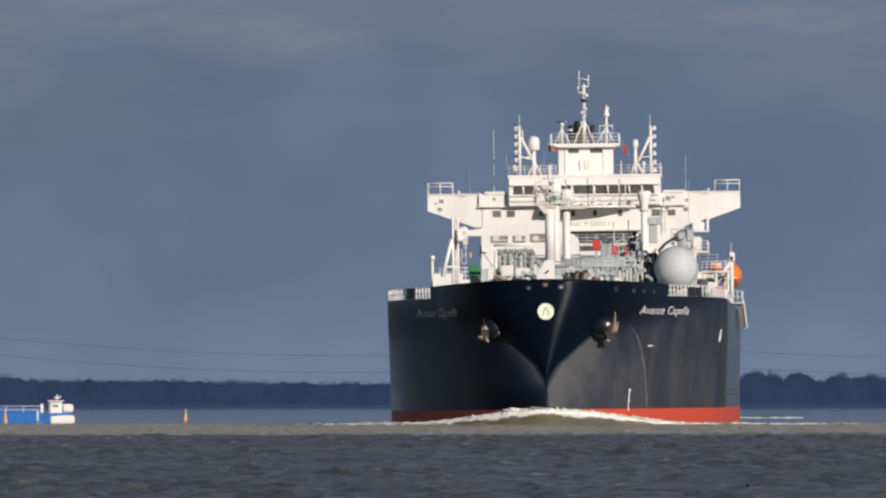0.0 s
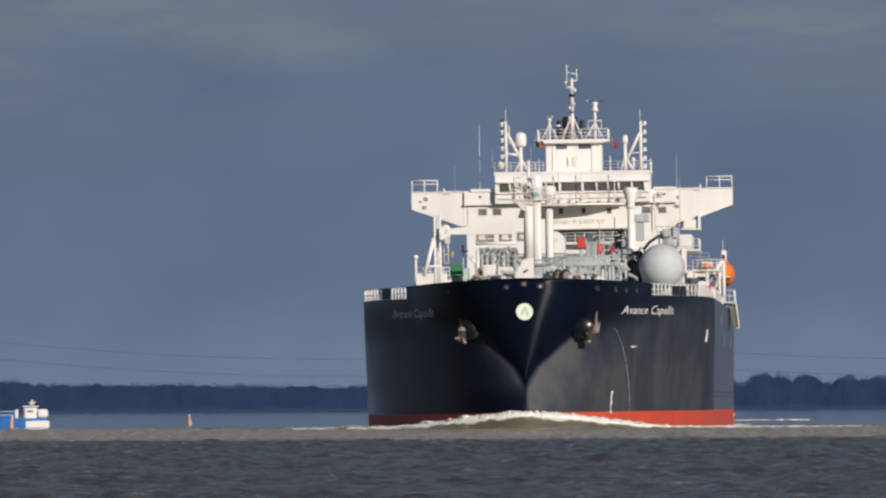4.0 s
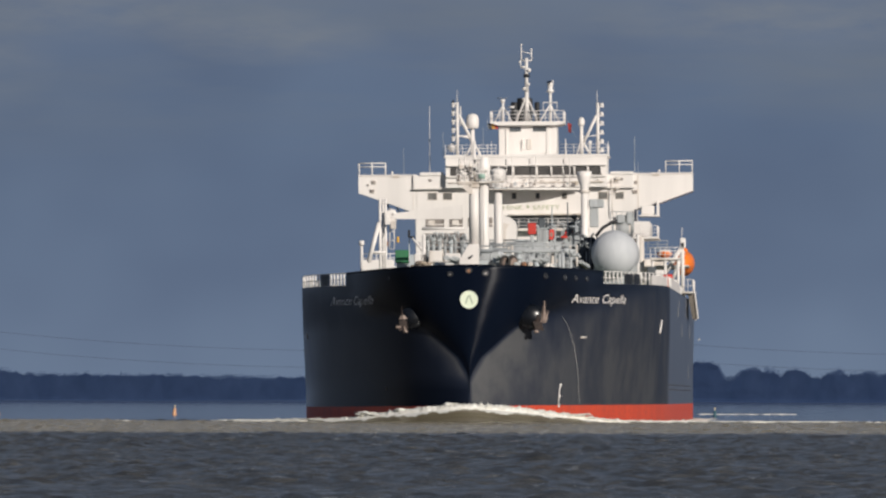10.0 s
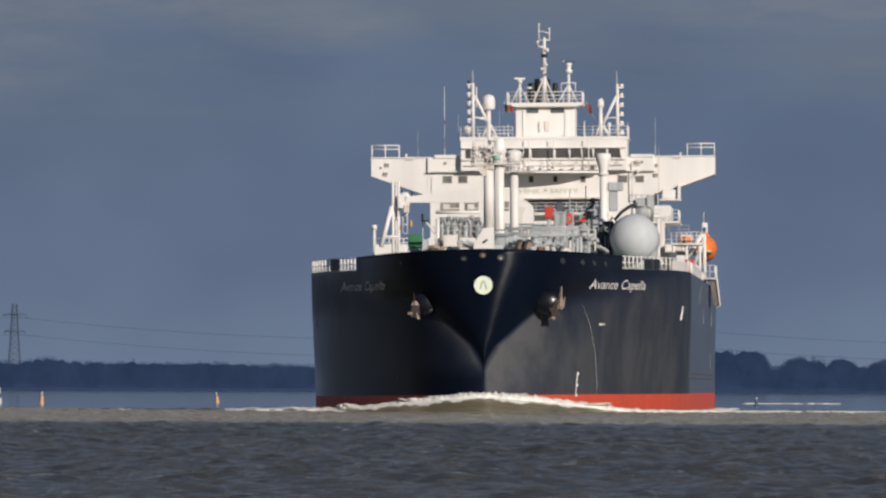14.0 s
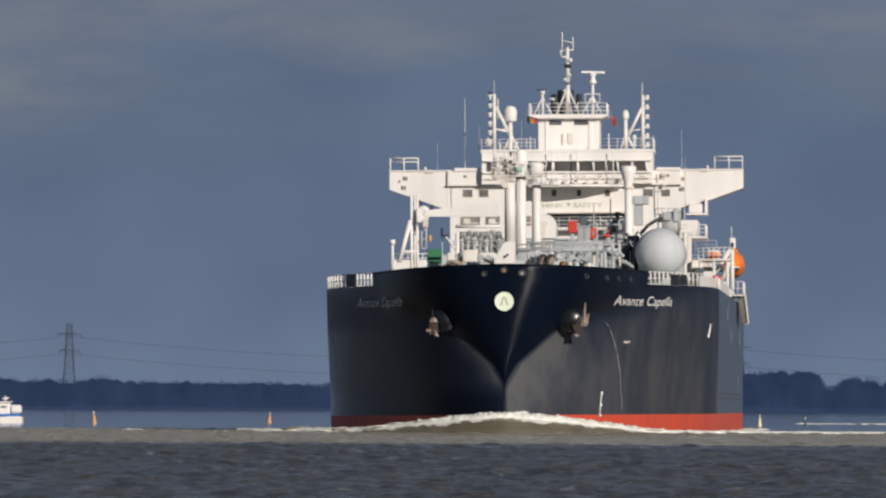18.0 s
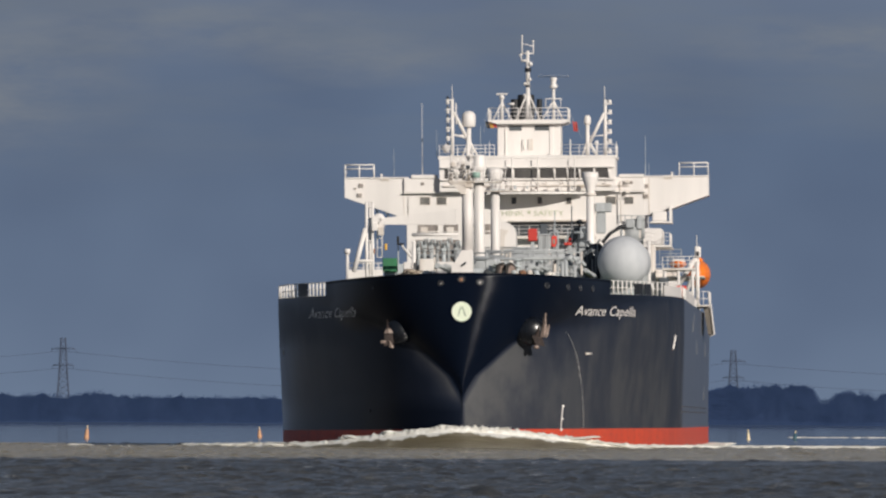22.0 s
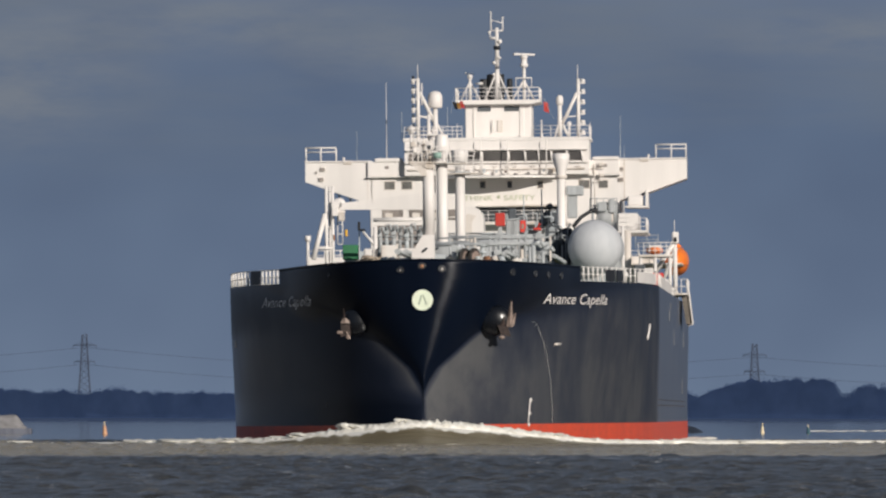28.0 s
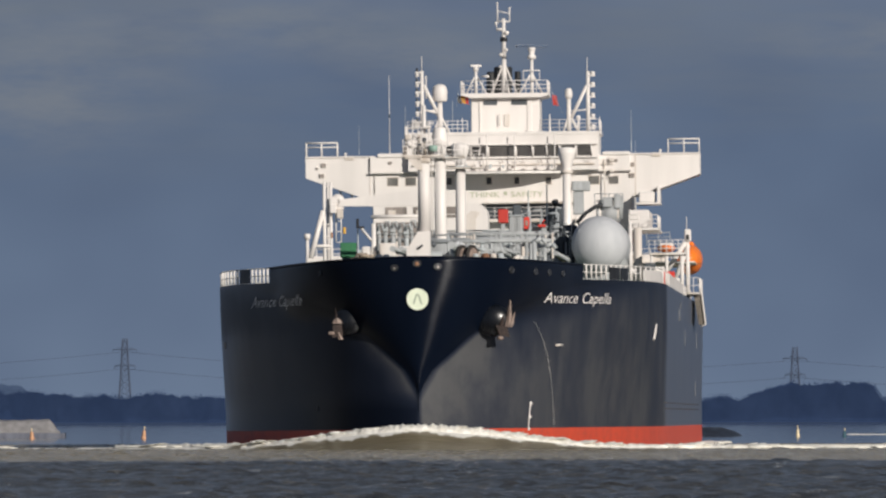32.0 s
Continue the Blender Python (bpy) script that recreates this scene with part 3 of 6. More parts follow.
BUOY_PALE = paint("pale_buoy_paint", (0.72, 0.60, 0.40), 0.6, 0.15)
BUOYS = [buoy(-47.75, 1180, BUOY_ORANGE, "small faded orange pillar buoy floating in the river", 1.35),
         buoy(-32.2, 1290, BUOY_ORANGE, "small faded orange pillar buoy floating in the river", 1.2),
         buoy(22.9, 1250, BUOY_PALE, "pale yellow pillar buoy beside the wake", 1.2, 0.8),
         buoy(28.0, 1250, paint("dull_teal_paint", (0.03, 0.085, 0.11), 0.6, 0.15), "small green pillar buoy beyond the wake", 1.0, 0.9),
         buoy(-59.4, 1180, BUOY_ORANGE, "small faded orange pillar buoy before a pale barge", 1.2)]


def blue_barge():
    b = thing("barge", "small blue river barge with a white wheelhouse under way", "boat")
    m = Mesh()
    rows = []
    for x, w in ((-9.6, 0.15), (-9.0, 0.9), (-8.0, 1.5), (-6.0, 1.8), (0.0, 1.85), (1.6, 1.75), (1.9, 1.4)):
        rows.append([(x, -w, -0.2), (x, -w, 0.75 + 0.02 * max(0, -x - 5)), (x, w, 0.75 + 0.02 * max(0, -x - 5)), (x, w, -0.2)])
    m.grid(rows, smooth=False, closed=True)
    part("hull", m, paint("blue_hull_paint", (0.02, 0.13, 0.42), 0.4, 0.12), b)
    part("stern", Mesh().box(0.05, 2.05, -1.9, 1.7, -0.2, 0.55, 0.12), WHITE, b, "white painted stern")
    part("hatch_cover", Mesh().box(-8.2, -0.6, -1.2, 1.2, 0.7, 1.15, 0.1), paint("blue_hatch_paint", (0.03, 0.16, 0.45), 0.5, 0.12), b)
    house = part("wheelhouse", Mesh().box(-0.05, 1.05, -1.2, 1.2, 0.55, 1.7, 0.15), WHITE, b)
    part("after_cabin", Mesh().box(1.05, 1.95, -1.3, 1.3, 0.78, 1.5, 0.15), WHITE, b)
    part("cabin_prop", Mesh().tube((1.9, -1.1, 0.5), (1.9, -1.1, 0.85), 0.05).tube((1.3, -1.1, 0.5), (1.3, -1.1, 0.85), 0.05), DARKGREY, b)
    part("window", Mesh().box(0.25, 0.75, -1.22, -1.19, 1.25, 1.42, 0.01), GLASS_PALE, house)
    part("roof", Mesh().box(-0.15, 1.15, -1.35, 1.35, 1.7, 1.8, 0.04), WHITE, b)
    part("winch", Mesh().box(-0.75, -0.5, -1.3, -1.0, 0.75, 1.5, 0.05), WHITE, b)
    part("stern_post", Mesh().box(-1.05, -0.9, -1.9, -1.7, 0.1, 0.95, 0.05), WHITE, b)
    part("mast", Mesh().tube((0.6, 0, 1.75), (0.6, 0, 2.3), 0.05).tube((0.3, 0, 2.05), (0.95, 0, 2.1), 0.04), WHITE, b)
    part("radar", Mesh().box(0.4, 0.8, -0.1, 0.1, 1.95, 2.05, 0.03), WHITE, b)
    railing(b, [(-0.7, -1.5, 0.72), (-8.0, -1.5, 0.72)], 0.6, 1.4, 2, 0.02)
    part("bow_rail", Mesh().path([(-8.4, -1.2, 0.8), (-8.4, -1.2, 1.3), (-9.5, 0, 1.35), (-8.4, 1.2, 1.3)], 0.03), WHITE, b)
    return b


def sand_barge():
    b = thing("sand_barge", "pale low barge heaped with sand, blurred by distance", "boat")
    sand = paint("pale_sand", (0.225, 0.218, 0.22), 0.9, 0.15, (1, 1, 1), 1.2)
    m = Mesh()
    rows = []
    for x, w in ((-14.0, 1.4), (-13.0, 1.8), (-2.0, 1.85), (-0.4, 1.6), (0.0, 1.0)):
        rows.append([(x, -w, -0.2), (x, -w, 0.55), (x, w, 0.55), (x, w, -0.2)])
    part("hull", m.grid(rows, smooth=False, closed=True), paint("faded_pale_hull", (0.12, 0.13, 0.165), 0.7, 0.2), b)
    m = Mesh()
    rows = []
    for i in range(40):
        x = -13.4 + 12.6 * i / 39
        e_ = min(1, (i + 0.5) / 3, (39.5 - i) / 3)
        rows.append([(x, y, 0.5 + max(0, (1 - abs(y) / 1.6)) * e_ * (1.5 + 0.3 * noise.noise(Vector((x * 0.7, y, 1))))) for y in np.linspace(-1.6, 1.6, 9)])
    part("load", m.grid(rows), sand, b, "heap of pale sand")
    part("coaming", Mesh().box(-13.6, -0.7, -1.72, -1.6, 0.5, 0.8).box(-13.6, -0.7, 1.6, 1.72, 0.5, 0.8), sand, b)
    return b


BARGE, SAND_BARGE = blue_barge(), sand_barge()


def foam_line():
    """A far streak of broken water beyond the wake."""
    rng = random.Random(77)
    m = Mesh()
    for i in range(42):
        x = 31.0 + 11.0 * rng.random()
        m.ball((x, 1405 + rng.uniform(-6, 6), LEVEL + 0.02), rng.uniform(0.3, 1.3), rng.uniform(0.5, 1.2), rng.uniform(0.03, 0.10), 8, 4)
    return tagged(new("foam_line", m.make("foam_line", FOAM)), "thin white streak of broken water on the calm river", "foam", kind="stuff")


foam_line()


def gull():
    """A white gull that crosses low over the river."""
    g = thing("gull", "small white gull with grey wings flying low over the river", "bird")
    feather = paint("white_feathers", (0.75, 0.74, 0.72), 0.8, 0.05, (1, 1, 1), 6.0)
    grey = paint("grey_feathers", (0.42, 0.44, 0.47), 0.8, 0.1, (1, 1, 1), 6.0)
    part("body", Mesh().ball((0, 0, 0), 0.22, 0.075, 0.075, 14, 8), feather, g)
    part("head", Mesh().ball((-0.22, 0, 0.03), 0.06, 0.05, 0.05, 10, 6), feather, g)
    part("beak", Mesh().tube((-0.27, 0, 0.025), (-0.34, 0, 0.01), 0.015, 0.004, 6), YELLOW, g)
    part("tail", Mesh().grid([[(0.18, -0.03, 0.0), (0.18, 0.03, 0.0)], [(0.34, -0.08, 0.01), (0.34, 0.08, 0.01)], [(0.34, -0.08, -0.005), (0.34, 0.08, -0.005)], [(0.18, -0.03, -0.02), (0.18, 0.03, -0.02)]]), feather, g)
    wings = []
    for s in (-1, 1):
        rows = []
        for v, c0, c1, z in ((0.0, -0.10, 0.10, 0.0), (0.25, -0.13, 0.07, 0.05), (0.45, -0.08, 0.06, 0.04), (0.62, 0.06, 0.10, 0.0)):
            rows.append([(c0, s * v, z), ((c0 + c1) / 2, s * v, z + 0.018), (c1, s * v, z), ((c0 + c1) / 2, s * v, z - 0.006)])
        w = part("wing", Mesh().grid(rows, closed=True), grey, g, "grey gull wing")
        w.location = (0, s * 0.05, 0.03)
        wings.append((w, s))
    return g, wings


GULL, GULL_WINGS = gull()


def mud_bank():
    """A low dark bank that shows above the water beyond the wake."""
    rows = []
    for v in np.linspace(-1, 1, 11):
        row = []
        for x in np.linspace(4.0, 16.3, 40):
            e_ = min(1.0, (16.3 - x) / 3.2, (x - 4.0) / 3.0)
            h = 1.15 * math.sin(math.pi / 2 * max(0.0, e_)) ** 0.8 * (1 - v * v) * (1 + 0.12 * noise.noise(Vector((x * 0.8, v * 2, 3.0))))
            row.append((x, 1300 + 3.0 * v, LEVEL - 0.1 + h))
        rows.append(row)
    mud = paint("wet_mud", (0.020, 0.026, 0.040), 0.5, 0.25, (1, 1, 1), 1.5)
    return tagged(new("mud_bank", Mesh().grid(rows).make("mud_bank", mud)), "low dark wet mud bank beyond the wake", "mud bank", kind="structure")


mud_bank()

# ---- the gas carrier ----
# its own axes: x towards its port side, y from the stem towards the stern, z up from the waterline
SHIP = thing("gas_carrier", "dark navy gas carrier with white superstructure and red bottom, under way", "ship")
STEM, BEAM, DECK_Z, STERN, RAKE = 5.0, 15.55, 11.05, 232.0, 1.0


def smooth(a, b, x):
    t = min(1.0, max(0.0, (x - a) / (b - a)))
    return t * t * (3 - 2 * t)


def stem_at(z):
    """The stem rakes back below the bluff upper bow."""
    return STEM + RAKE * (1 - smooth(1.6, 10.0, z))


@functools.lru_cache(maxsize=None)
def bluff(z):
    """The upper bow's waterline at a height: how far it lies behind the stem, by half breadth. Its rounding opens upwards like a cone."""
    radius = min(6.4, max(0.3, 0.76 * (z - 3.5)))
    length = STEM + 48.0 + 8.0 * (1 - smooth(0.0, 10.5, z)) - stem_at(z)
    xs = np.linspace(0.0, BEAM, 90)
    fine = length * (1 - (1 - (xs / BEAM) ** (1 / 0.62)) ** (1 / 1.75))
    blunt = np.minimum(xs ** 2 / (2 * radius), 1.5 * fine + 0.3)
    u = np.clip((xs - 4.0) / 8.5, 0, 1)
    u = u * u * (3 - 2 * u)
    return xs, np.maximum.accumulate(fine * u + blunt * (1 - u))


@functools.lru_cache(maxsize=None)
def wedge(z):
    """The same for the lower bow: blunt at its edge, then slender to the shoulder."""
    length = 48.0 + 8.0 * (1 - smooth(0.0, 10.5, z)) - RAKE
    xs = np.linspace(0.0, BEAM, 90)
    slender, blunt = (length * (1 - (1 - (xs / BEAM) ** (1 / q)) ** (1 / 2.6)) for q in (0.86, 0.62))
    u = np.clip((xs - 4.5) / 8.5, 0, 1)
    u = u * u * (3 - 2 * u)
    return xs, np.maximum.accumulate(slender * u + blunt * (1 - u))


def half(y, z):
    """Half the hull's breadth at a station and height: a cone-shaped nose stands out over a sharp wedge, the sides are plumb."""
    y0 = stem_at(z)
    if y <= y0:
        return 0.0
    xs, ds = wedge(round(z, 3))
    low = float(np.interp(y - STEM - RAKE, ds, xs))
    xs, ds = bluff(round(z, 3))
    top = float(np.interp(y - y0, ds, xs))
    cap = float(np.interp(z, (2.9, 5.0, 7.3, 8.3, 9.2, 10.3, 11.2), (0.0, 1.2, 3.7, 5.4, 7.2, 9.5, 13.0)))
    d = top - cap
    nose = 0.5 * (top + cap - math.sqrt(d * d + 0.35 * min(1.0, cap)))
    d = low - nose
    b = 0.5 * (low + nose + math.sqrt(d * d + 0.16)) - 0.16
    b = min(BEAM, max(0.0, b))
    b = b + (max(b, top) - b) * smooth(8.6 - 6.0 * smooth(10.5, 19.0, y), 11.0 - 1.5 * smooth(10.5, 19.0, y), z)
    if y > 214:
        b *= 1 - 0.25 * smooth(214, STERN, y) * (1 - smooth(2, 9, z) * 0.7)
    return b


def wide(s, y, z):
    """The hull's breadth on one side: the port side stands out a little towards the stern."""
    return half(y, z) + (0.45 * (y - 53) / 157 if s > 0 and y > 53 else 0.0)


def stations():
    ys = [62.0 * (i / 76) ** 2.3 for i in range(77)]
    return ys + [80, 95, 120, 150, 180, 200, 210, 220, 228, STERN]


YS = stations()


def run(z):
    """The stations of one height, from its own stem to the stern."""
    y0 = stem_at(z)
    return [y0 + y * (STEM + 62.0 - y0) / 62.0 for y in YS[:77]] + YS[77:]


def shell(z0, z1, n):
    m = Mesh()
    zs = [z0 + (z1 - z0) * i / n for i in range(n + 1)]
    for sgn in (-1, 1):
        m.grid([[(sgn * wide(sgn, y, z), y, z) for y in run(z)] for z in zs])
    m.grid([[(k * wide(k, STERN, z), STERN, z) for k in (-1, -0.5, 0, 0.5, 1)] for z in zs])
    return m


def weld(ob):
    bm = bmesh.new()
    bm.from_mesh(ob.data)
    bmesh.ops.remove_doubles(bm, verts=bm.verts, dist=0.001)
    bmesh.ops.recalc_face_normals(bm, faces=bm.faces)
    bm.to_mesh(ob.data)
    bm.free()
    return ob


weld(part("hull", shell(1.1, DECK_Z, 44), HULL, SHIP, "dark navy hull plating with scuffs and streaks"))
weld(part("bottom_plating", shell(-1.6, 1.1, 6), BOOT, SHIP, "weathered red bottom paint band at the waterline"))


def deck():
    rows = [[(k * max(0.0, wide(k, y, DECK_Z) - 0.05), y, DECK_Z - 0.02) for k in (-1, -0.5, 0, 0.5, 1)] for y in run(DECK_Z)]
    part("deck", Mesh().grid(rows), DECK, SHIP, "dull green steel deck")


deck()
def side_at(x, z):
    """The station where the bow is x metres from the middle line at a height."""
    lo, hi = STEM, STEM + 62
    for _ in range(40):
        mid = (lo + hi) / 2
        lo, hi = (mid, hi) if half(mid, z) < abs(x) else (lo, mid)
    return hi


STEP_X = 10.55
STEP_Y = side_at(STEP_X, 11.5)


def bulwark_top(y):
    """The bulwark falls off towards its ends."""
    return 12.45 - 0.42 * (half(y, 11.5) / STEP_X) ** 1.55


def bulwark():
    ys = [y for y in run(11.5) if y <= STEP_Y] + [STEP_Y]
    for sgn, nm in ((-1, "bulwark"), (1, "bulwark")):
        out_, in_ = [], []
        for k in range(6):
            u = k / 5
            out_.append([(sgn * half(y, DECK_Z + (bulwark_top(y) - DECK_Z) * u), y, DECK_Z + (bulwark_top(y) - DECK_Z) * u) for y in ys])
            in_.append([(sgn * max(0.0, half(y, DECK_Z) - 0.15), y + 0.16, bulwark_top(y) - (bulwark_top(y) - DECK_Z) * u) for y in ys])
        m = Mesh().grid(out_ + in_)
        weld(part(nm, m, HULL, SHIP, "dark bow bulwark"))
        cap = Mesh().path([(sgn * half(y, bulwark_top(y)), y, bulwark_top(y)) for y in ys], 0.07, seg=6)
        part("bulwark_cap", cap, HULL, SHIP)


bulwark()


def normal_at(x, z):
    s = 1 if x >= 0 else -1
    y = side_at(x, z)
    dx = (half(y + 0.05, z) - half(y, z)) / 0.05
    dz = (half(y, z + 0.05) - half(y, z)) / 0.05
    return Vector((s * 1.0, -dx, -dz)).normalized(), y


# letters are cut from the built-in face and laid on the plating
def letters(text, high, width, slant):
    cu = bpy.data.curves.new("letters", "FONT")
    cu.body, cu.size, cu.shear, cu.resolution_u, cu.offset = text, 1.0, slant, 3, 0.0
    ob = bpy.data.objects.new("letters", cu)
    me = bpy.data.meshes.new_from_object(ob)
    bpy.data.objects.remove(ob)
    co = np.empty(len(me.vertices) * 3)
    me.vertices.foreach_get("co", co)
    co = co.reshape(-1, 3)
    co[:, 0] = (co[:, 0] - co[:, 0].min()) / np.ptp(co[:, 0]) * width
    co[:, 1] = co[:, 1] / 0.73 * high
    return me, co


NAME_WORN = paint('worn_name_paint', (0.62, 0.62, 0.62), 0.6, 0.45, (1, 1, 1), 1.6, stain=(0.12, 0.125, 0.135))


def hull_name(sgn, text, lo_, hi_, label):
    me, co = letters(text, 0.76, 4.75, 0.42)
    z_base = 9.43
    # walk along the plating at the letters' height
    xs = np.linspace(7.9, 13.6, 400) if sgn > 0 else np.linspace(-12.9, -7.4, 400)
    ys = np.array([side_at(x, z_base + 0.3) for x in xs])
    run_ = np.concatenate([[0], np.cumsum(np.hypot(np.diff(xs), np.diff(ys)))])
    start = (np.interp(8.02, xs, run_) if sgn > 0 else np.interp(-12.0, xs, run_))
    width = (np.interp(12.25, xs, run_) - start) if sgn > 0 else (np.interp(-8.0, xs, run_) - start)
    px = (co[:, 0] / co[:, 0].max() * (hi_ - lo_) + lo_) * width + start
    verts = []
    for r, h in zip(px, co[:, 1]):
        x = float(np.interp(r, run_, xs))
        n, y = normal_at(x, z_base + h)
        verts.append((x + n.x * 0.05, y + n.y * 0.05, z_base + h))
    me.vertices.foreach_set("co", np.array(verts).ravel())
    me.materials.clear()
    me.materials.append(WHITE if sgn > 0 else NAME_WORN)
    me.name = "name_letters"
    me.update()
    part("name_letters", me, None, SHIP, label)


for sgn_, lb_ in ((1, "white slanted ship name painted on the bow"), (-1, "worn white ship name painted on the shaded bow")):
    hull_name(sgn_, "Avance", 0.0, 0.505, lb_)
    hull_name(sgn_, "Capella", 0.565, 1.0, lb_)


def emblem():
    disc = Mesh()
    n = 36
    ring = [(0.72 * math.cos(2 * math.pi * i / n), 4.95, 9.67 + 0.72 * math.sin(2 * math.pi * i / n)) for i in range(n)]
    rear = [(x, 5.25, z) for x, y, z in ring]
    disc.add(ring + rear, [tuple(range(n))] + [(i, (i + 1) % n, n + (i + 1) % n, n + i) for i in range(n)])
    e_ = part("emblem", disc, paint("pale_green_white", (0.72, 0.78, 0.62), 0.5, 0.06), SHIP, "round pale emblem with a chevron on the stem")
    m = Mesh()
    for s in (-1, 1):
        m.prism([(s * 0.05 - 0.05, 10.02), (s * 0.05 + 0.05, 10.02), (s * 0.26 + 0.05, 9.36), (s * 0.26 - 0.05, 9.36)], 4.935, 4.946)
    part("chevron", m, paint("emblem_green", (0.27, 0.33, 0.24), 0.5, 0.05), e_, "grey-green chevron")


emblem()


BOLSTER = paint("bolster_paint", (0.0035, 0.0045, 0.007), 0.26, 0.1)
ANCHOR_STEEL = paint("anchor_steel", (0.032, 0.019, 0.015), 0.55, 0.45, (1, 1, 1), 4.0)


RUST_TAN = paint("tan_worn_steel", (0.25, 0.19, 0.16), 0.6, 0.3, (1, 1, 1), 3.0)


def blade(a, b_, w0, w1, thick):
    """A flat tapering bar between two points, its broad side facing forward."""
    m = Mesh()
    rows = []
    for p, w in ((a, w0), ((a + b_) / 2, (w0 + w1) / 2), (b_, w1)):
        rows.append([(p.x - w, p.y, p.z), (p.x, p.y - thick, p.z), (p.x + w, p.y, p.z), (p.x, p.y + thick, p.z)])
    return m.grid(rows, smooth=False, closed=True).add(rows[0], [(0, 1, 2, 3)]).add(rows[2], [(3, 2, 1, 0)])


def anchor(sgn):
    x, z = sgn * 4.75, 8.25
    n, y = normal_at(x, 8.6)
    c = Vector((x, y, z))
    b = Mesh().ball(c + Vector((0.08, -0.1 if sgn > 0 else 0.0, 0.0)), 1.2 if sgn > 0 else 1.05, 0.62 if sgn > 0 else 0.5, 1.08 if sgn > 0 else 0.95, 28, 16)
    p = part("anchor_bolster", b, BOLSTER, SHIP, "bulging glossy black anchor bolster")
    o = c + Vector((sgn * 0.72, 0, -0.12))
    o.y = c.y - 0.5
    hang = -0.05
    V = Vector
    if sgn > 0:
        part("anchor_shank", blade(o + V((0.55, hang, 1.45)), o + V((0.42, 0, -0.35)), 0.06, 0.24, 0.14), RUST_TAN, p, "tan worn anchor shank")
        part("fluke", blade(o + V((0.82, 0.05, 0.62)), o + V((0.55, -0.05, -0.25)), 0.05, 0.2, 0.12), RUST_TAN, p)
        part("fluke", blade(o + V((0.06, -0.1, 0.42)), o + V((-0.12, -0.1, -0.25)), 0.05, 0.22, 0.14), ANCHOR_STEEL, p)
        part("anchor_head", Mesh().prism([(o.x - 0.42, o.z - 0.2), (o.x + 0.30, o.z - 0.32), (o.x + 0.52, o.z - 1.02), (o.x - 0.16, o.z - 0.88)], o.y - 0.3, o.y + 0.25), ANCHOR_STEEL, p, "dark rusty anchor head")
        part("anchor_crown", Mesh().ball((o.x - 0.12, o.y - 0.15, o.z - 1.05), 0.22, 0.2, 0.14, 12, 8), RUST_TAN, p, "pale worn anchor tip")
    else:
        part("anchor_shank", blade(o + V((-0.08, hang, 1.05)), o + V((-0.02, 0, 0.1)), 0.04, 0.12, 0.1), ANCHOR_STEEL, p, "dark anchor shank")
        part("fluke", blade(o + V((0.02, -0.05, 0.36)), o + V((0.05, -0.1, 0.02)), 0.14, 0.34, 0.12), RUST_TAN, p, "pale worn fluke plate")
        part("anchor_head", Mesh().prism([(o.x - 0.24, o.z - 0.05), (o.x + 0.34, o.z - 0.05), (o.x + 0.42, o.z - 0.8), (o.x - 0.3, o.z - 0.92)], o.y - 0.25, o.y + 0.25), ANCHOR_STEEL, p, "dark rusty anchor head")
        part("anchor_crown", Mesh().box(o.x - 0.55, o.x - 0.15, o.y - 0.3, o.y + 0.1, o.z - 0.72, o.z - 0.5, 0.05), RUST_TAN, p, "pale worn anchor tip")
        part("fluke", blade(o + V((0.10, -0.3, -0.55)), o + V((0.28, -0.3, -1.05)), 0.08, 0.17, 0.1), RUST_TAN, p)


anchor(-1)
anchor(1)


FAIR = paint("worn_fairlead_steel", (0.045, 0.048, 0.055), 0.25, 0.3)


def fairleads():
    for x, z, mat, r in ((-0.02, 12.02, FAIR, 0.26), (1.35, 11.80, FAIR, 0.26), (-1.5, 11.75, FAIR, 0.22), (6.1, 11.58, FAIR, 0.26),
                         (7.6, 11.48, FAIR, 0.26), (8.45, 11.44, FAIR, 0.24), (9.3, 11.40, FAIR, 0.24), (-6.6, 11.5, FAIR, 0.18)):
        n, y = normal_at(x, z)
        if abs(x) < 0.3:
            n, y = Vector((0, -1, 0)), STEM
        c = Vector((x, y, z)) + n * 0.02
        t = Vector((-n.y, n.x, 0))
        m = Mesh()
        ring = [[c + t * (math.cos(a_) * (r + 0.035 * math.cos(b_))) + Vector((0, 0, math.sin(a_) * (r * 0.8 + 0.035 * math.cos(b_)))) + n * (0.05 * math.sin(b_))
                 for b_ in np.linspace(0, 5.24, 6)] for a_ in np.linspace(0, 2 * math.pi, 17)]
        m.grid(ring, closed=True)
        p = part("fairlead", m, mat, SHIP, "oval steel mooring fairlead")
        d = [c + t * (math.cos(a_) * r) + Vector((0, 0, math.sin(a_) * r * 0.8)) + n * 0.012 for a_ in np.linspace(0, 2 * math.pi, 17)[:-1]]
        part("opening", Mesh().add(d, [tuple(range(16))]), BLACK, p)
        # glints are put in as small balls, rusty orange at the stem, pale beside it
        if abs(x) < 2:
            part("glint_spot", Mesh().ball(c + n * 0.04 + Vector((0, 0, -0.03)), r * (0.55 if abs(x) < 0.3 else 0.3), 0.05, r * (0.5 if abs(x) < 0.3 else 0.22), 12, 6), BUFF if abs(x) < 0.3 else WHITE_OLD, p, "small spot for the glint in the fairlead")


fairleads()


FADED = paint("faded_mark_paint", (0.26, 0.26, 0.26), 0.6, 0.3)


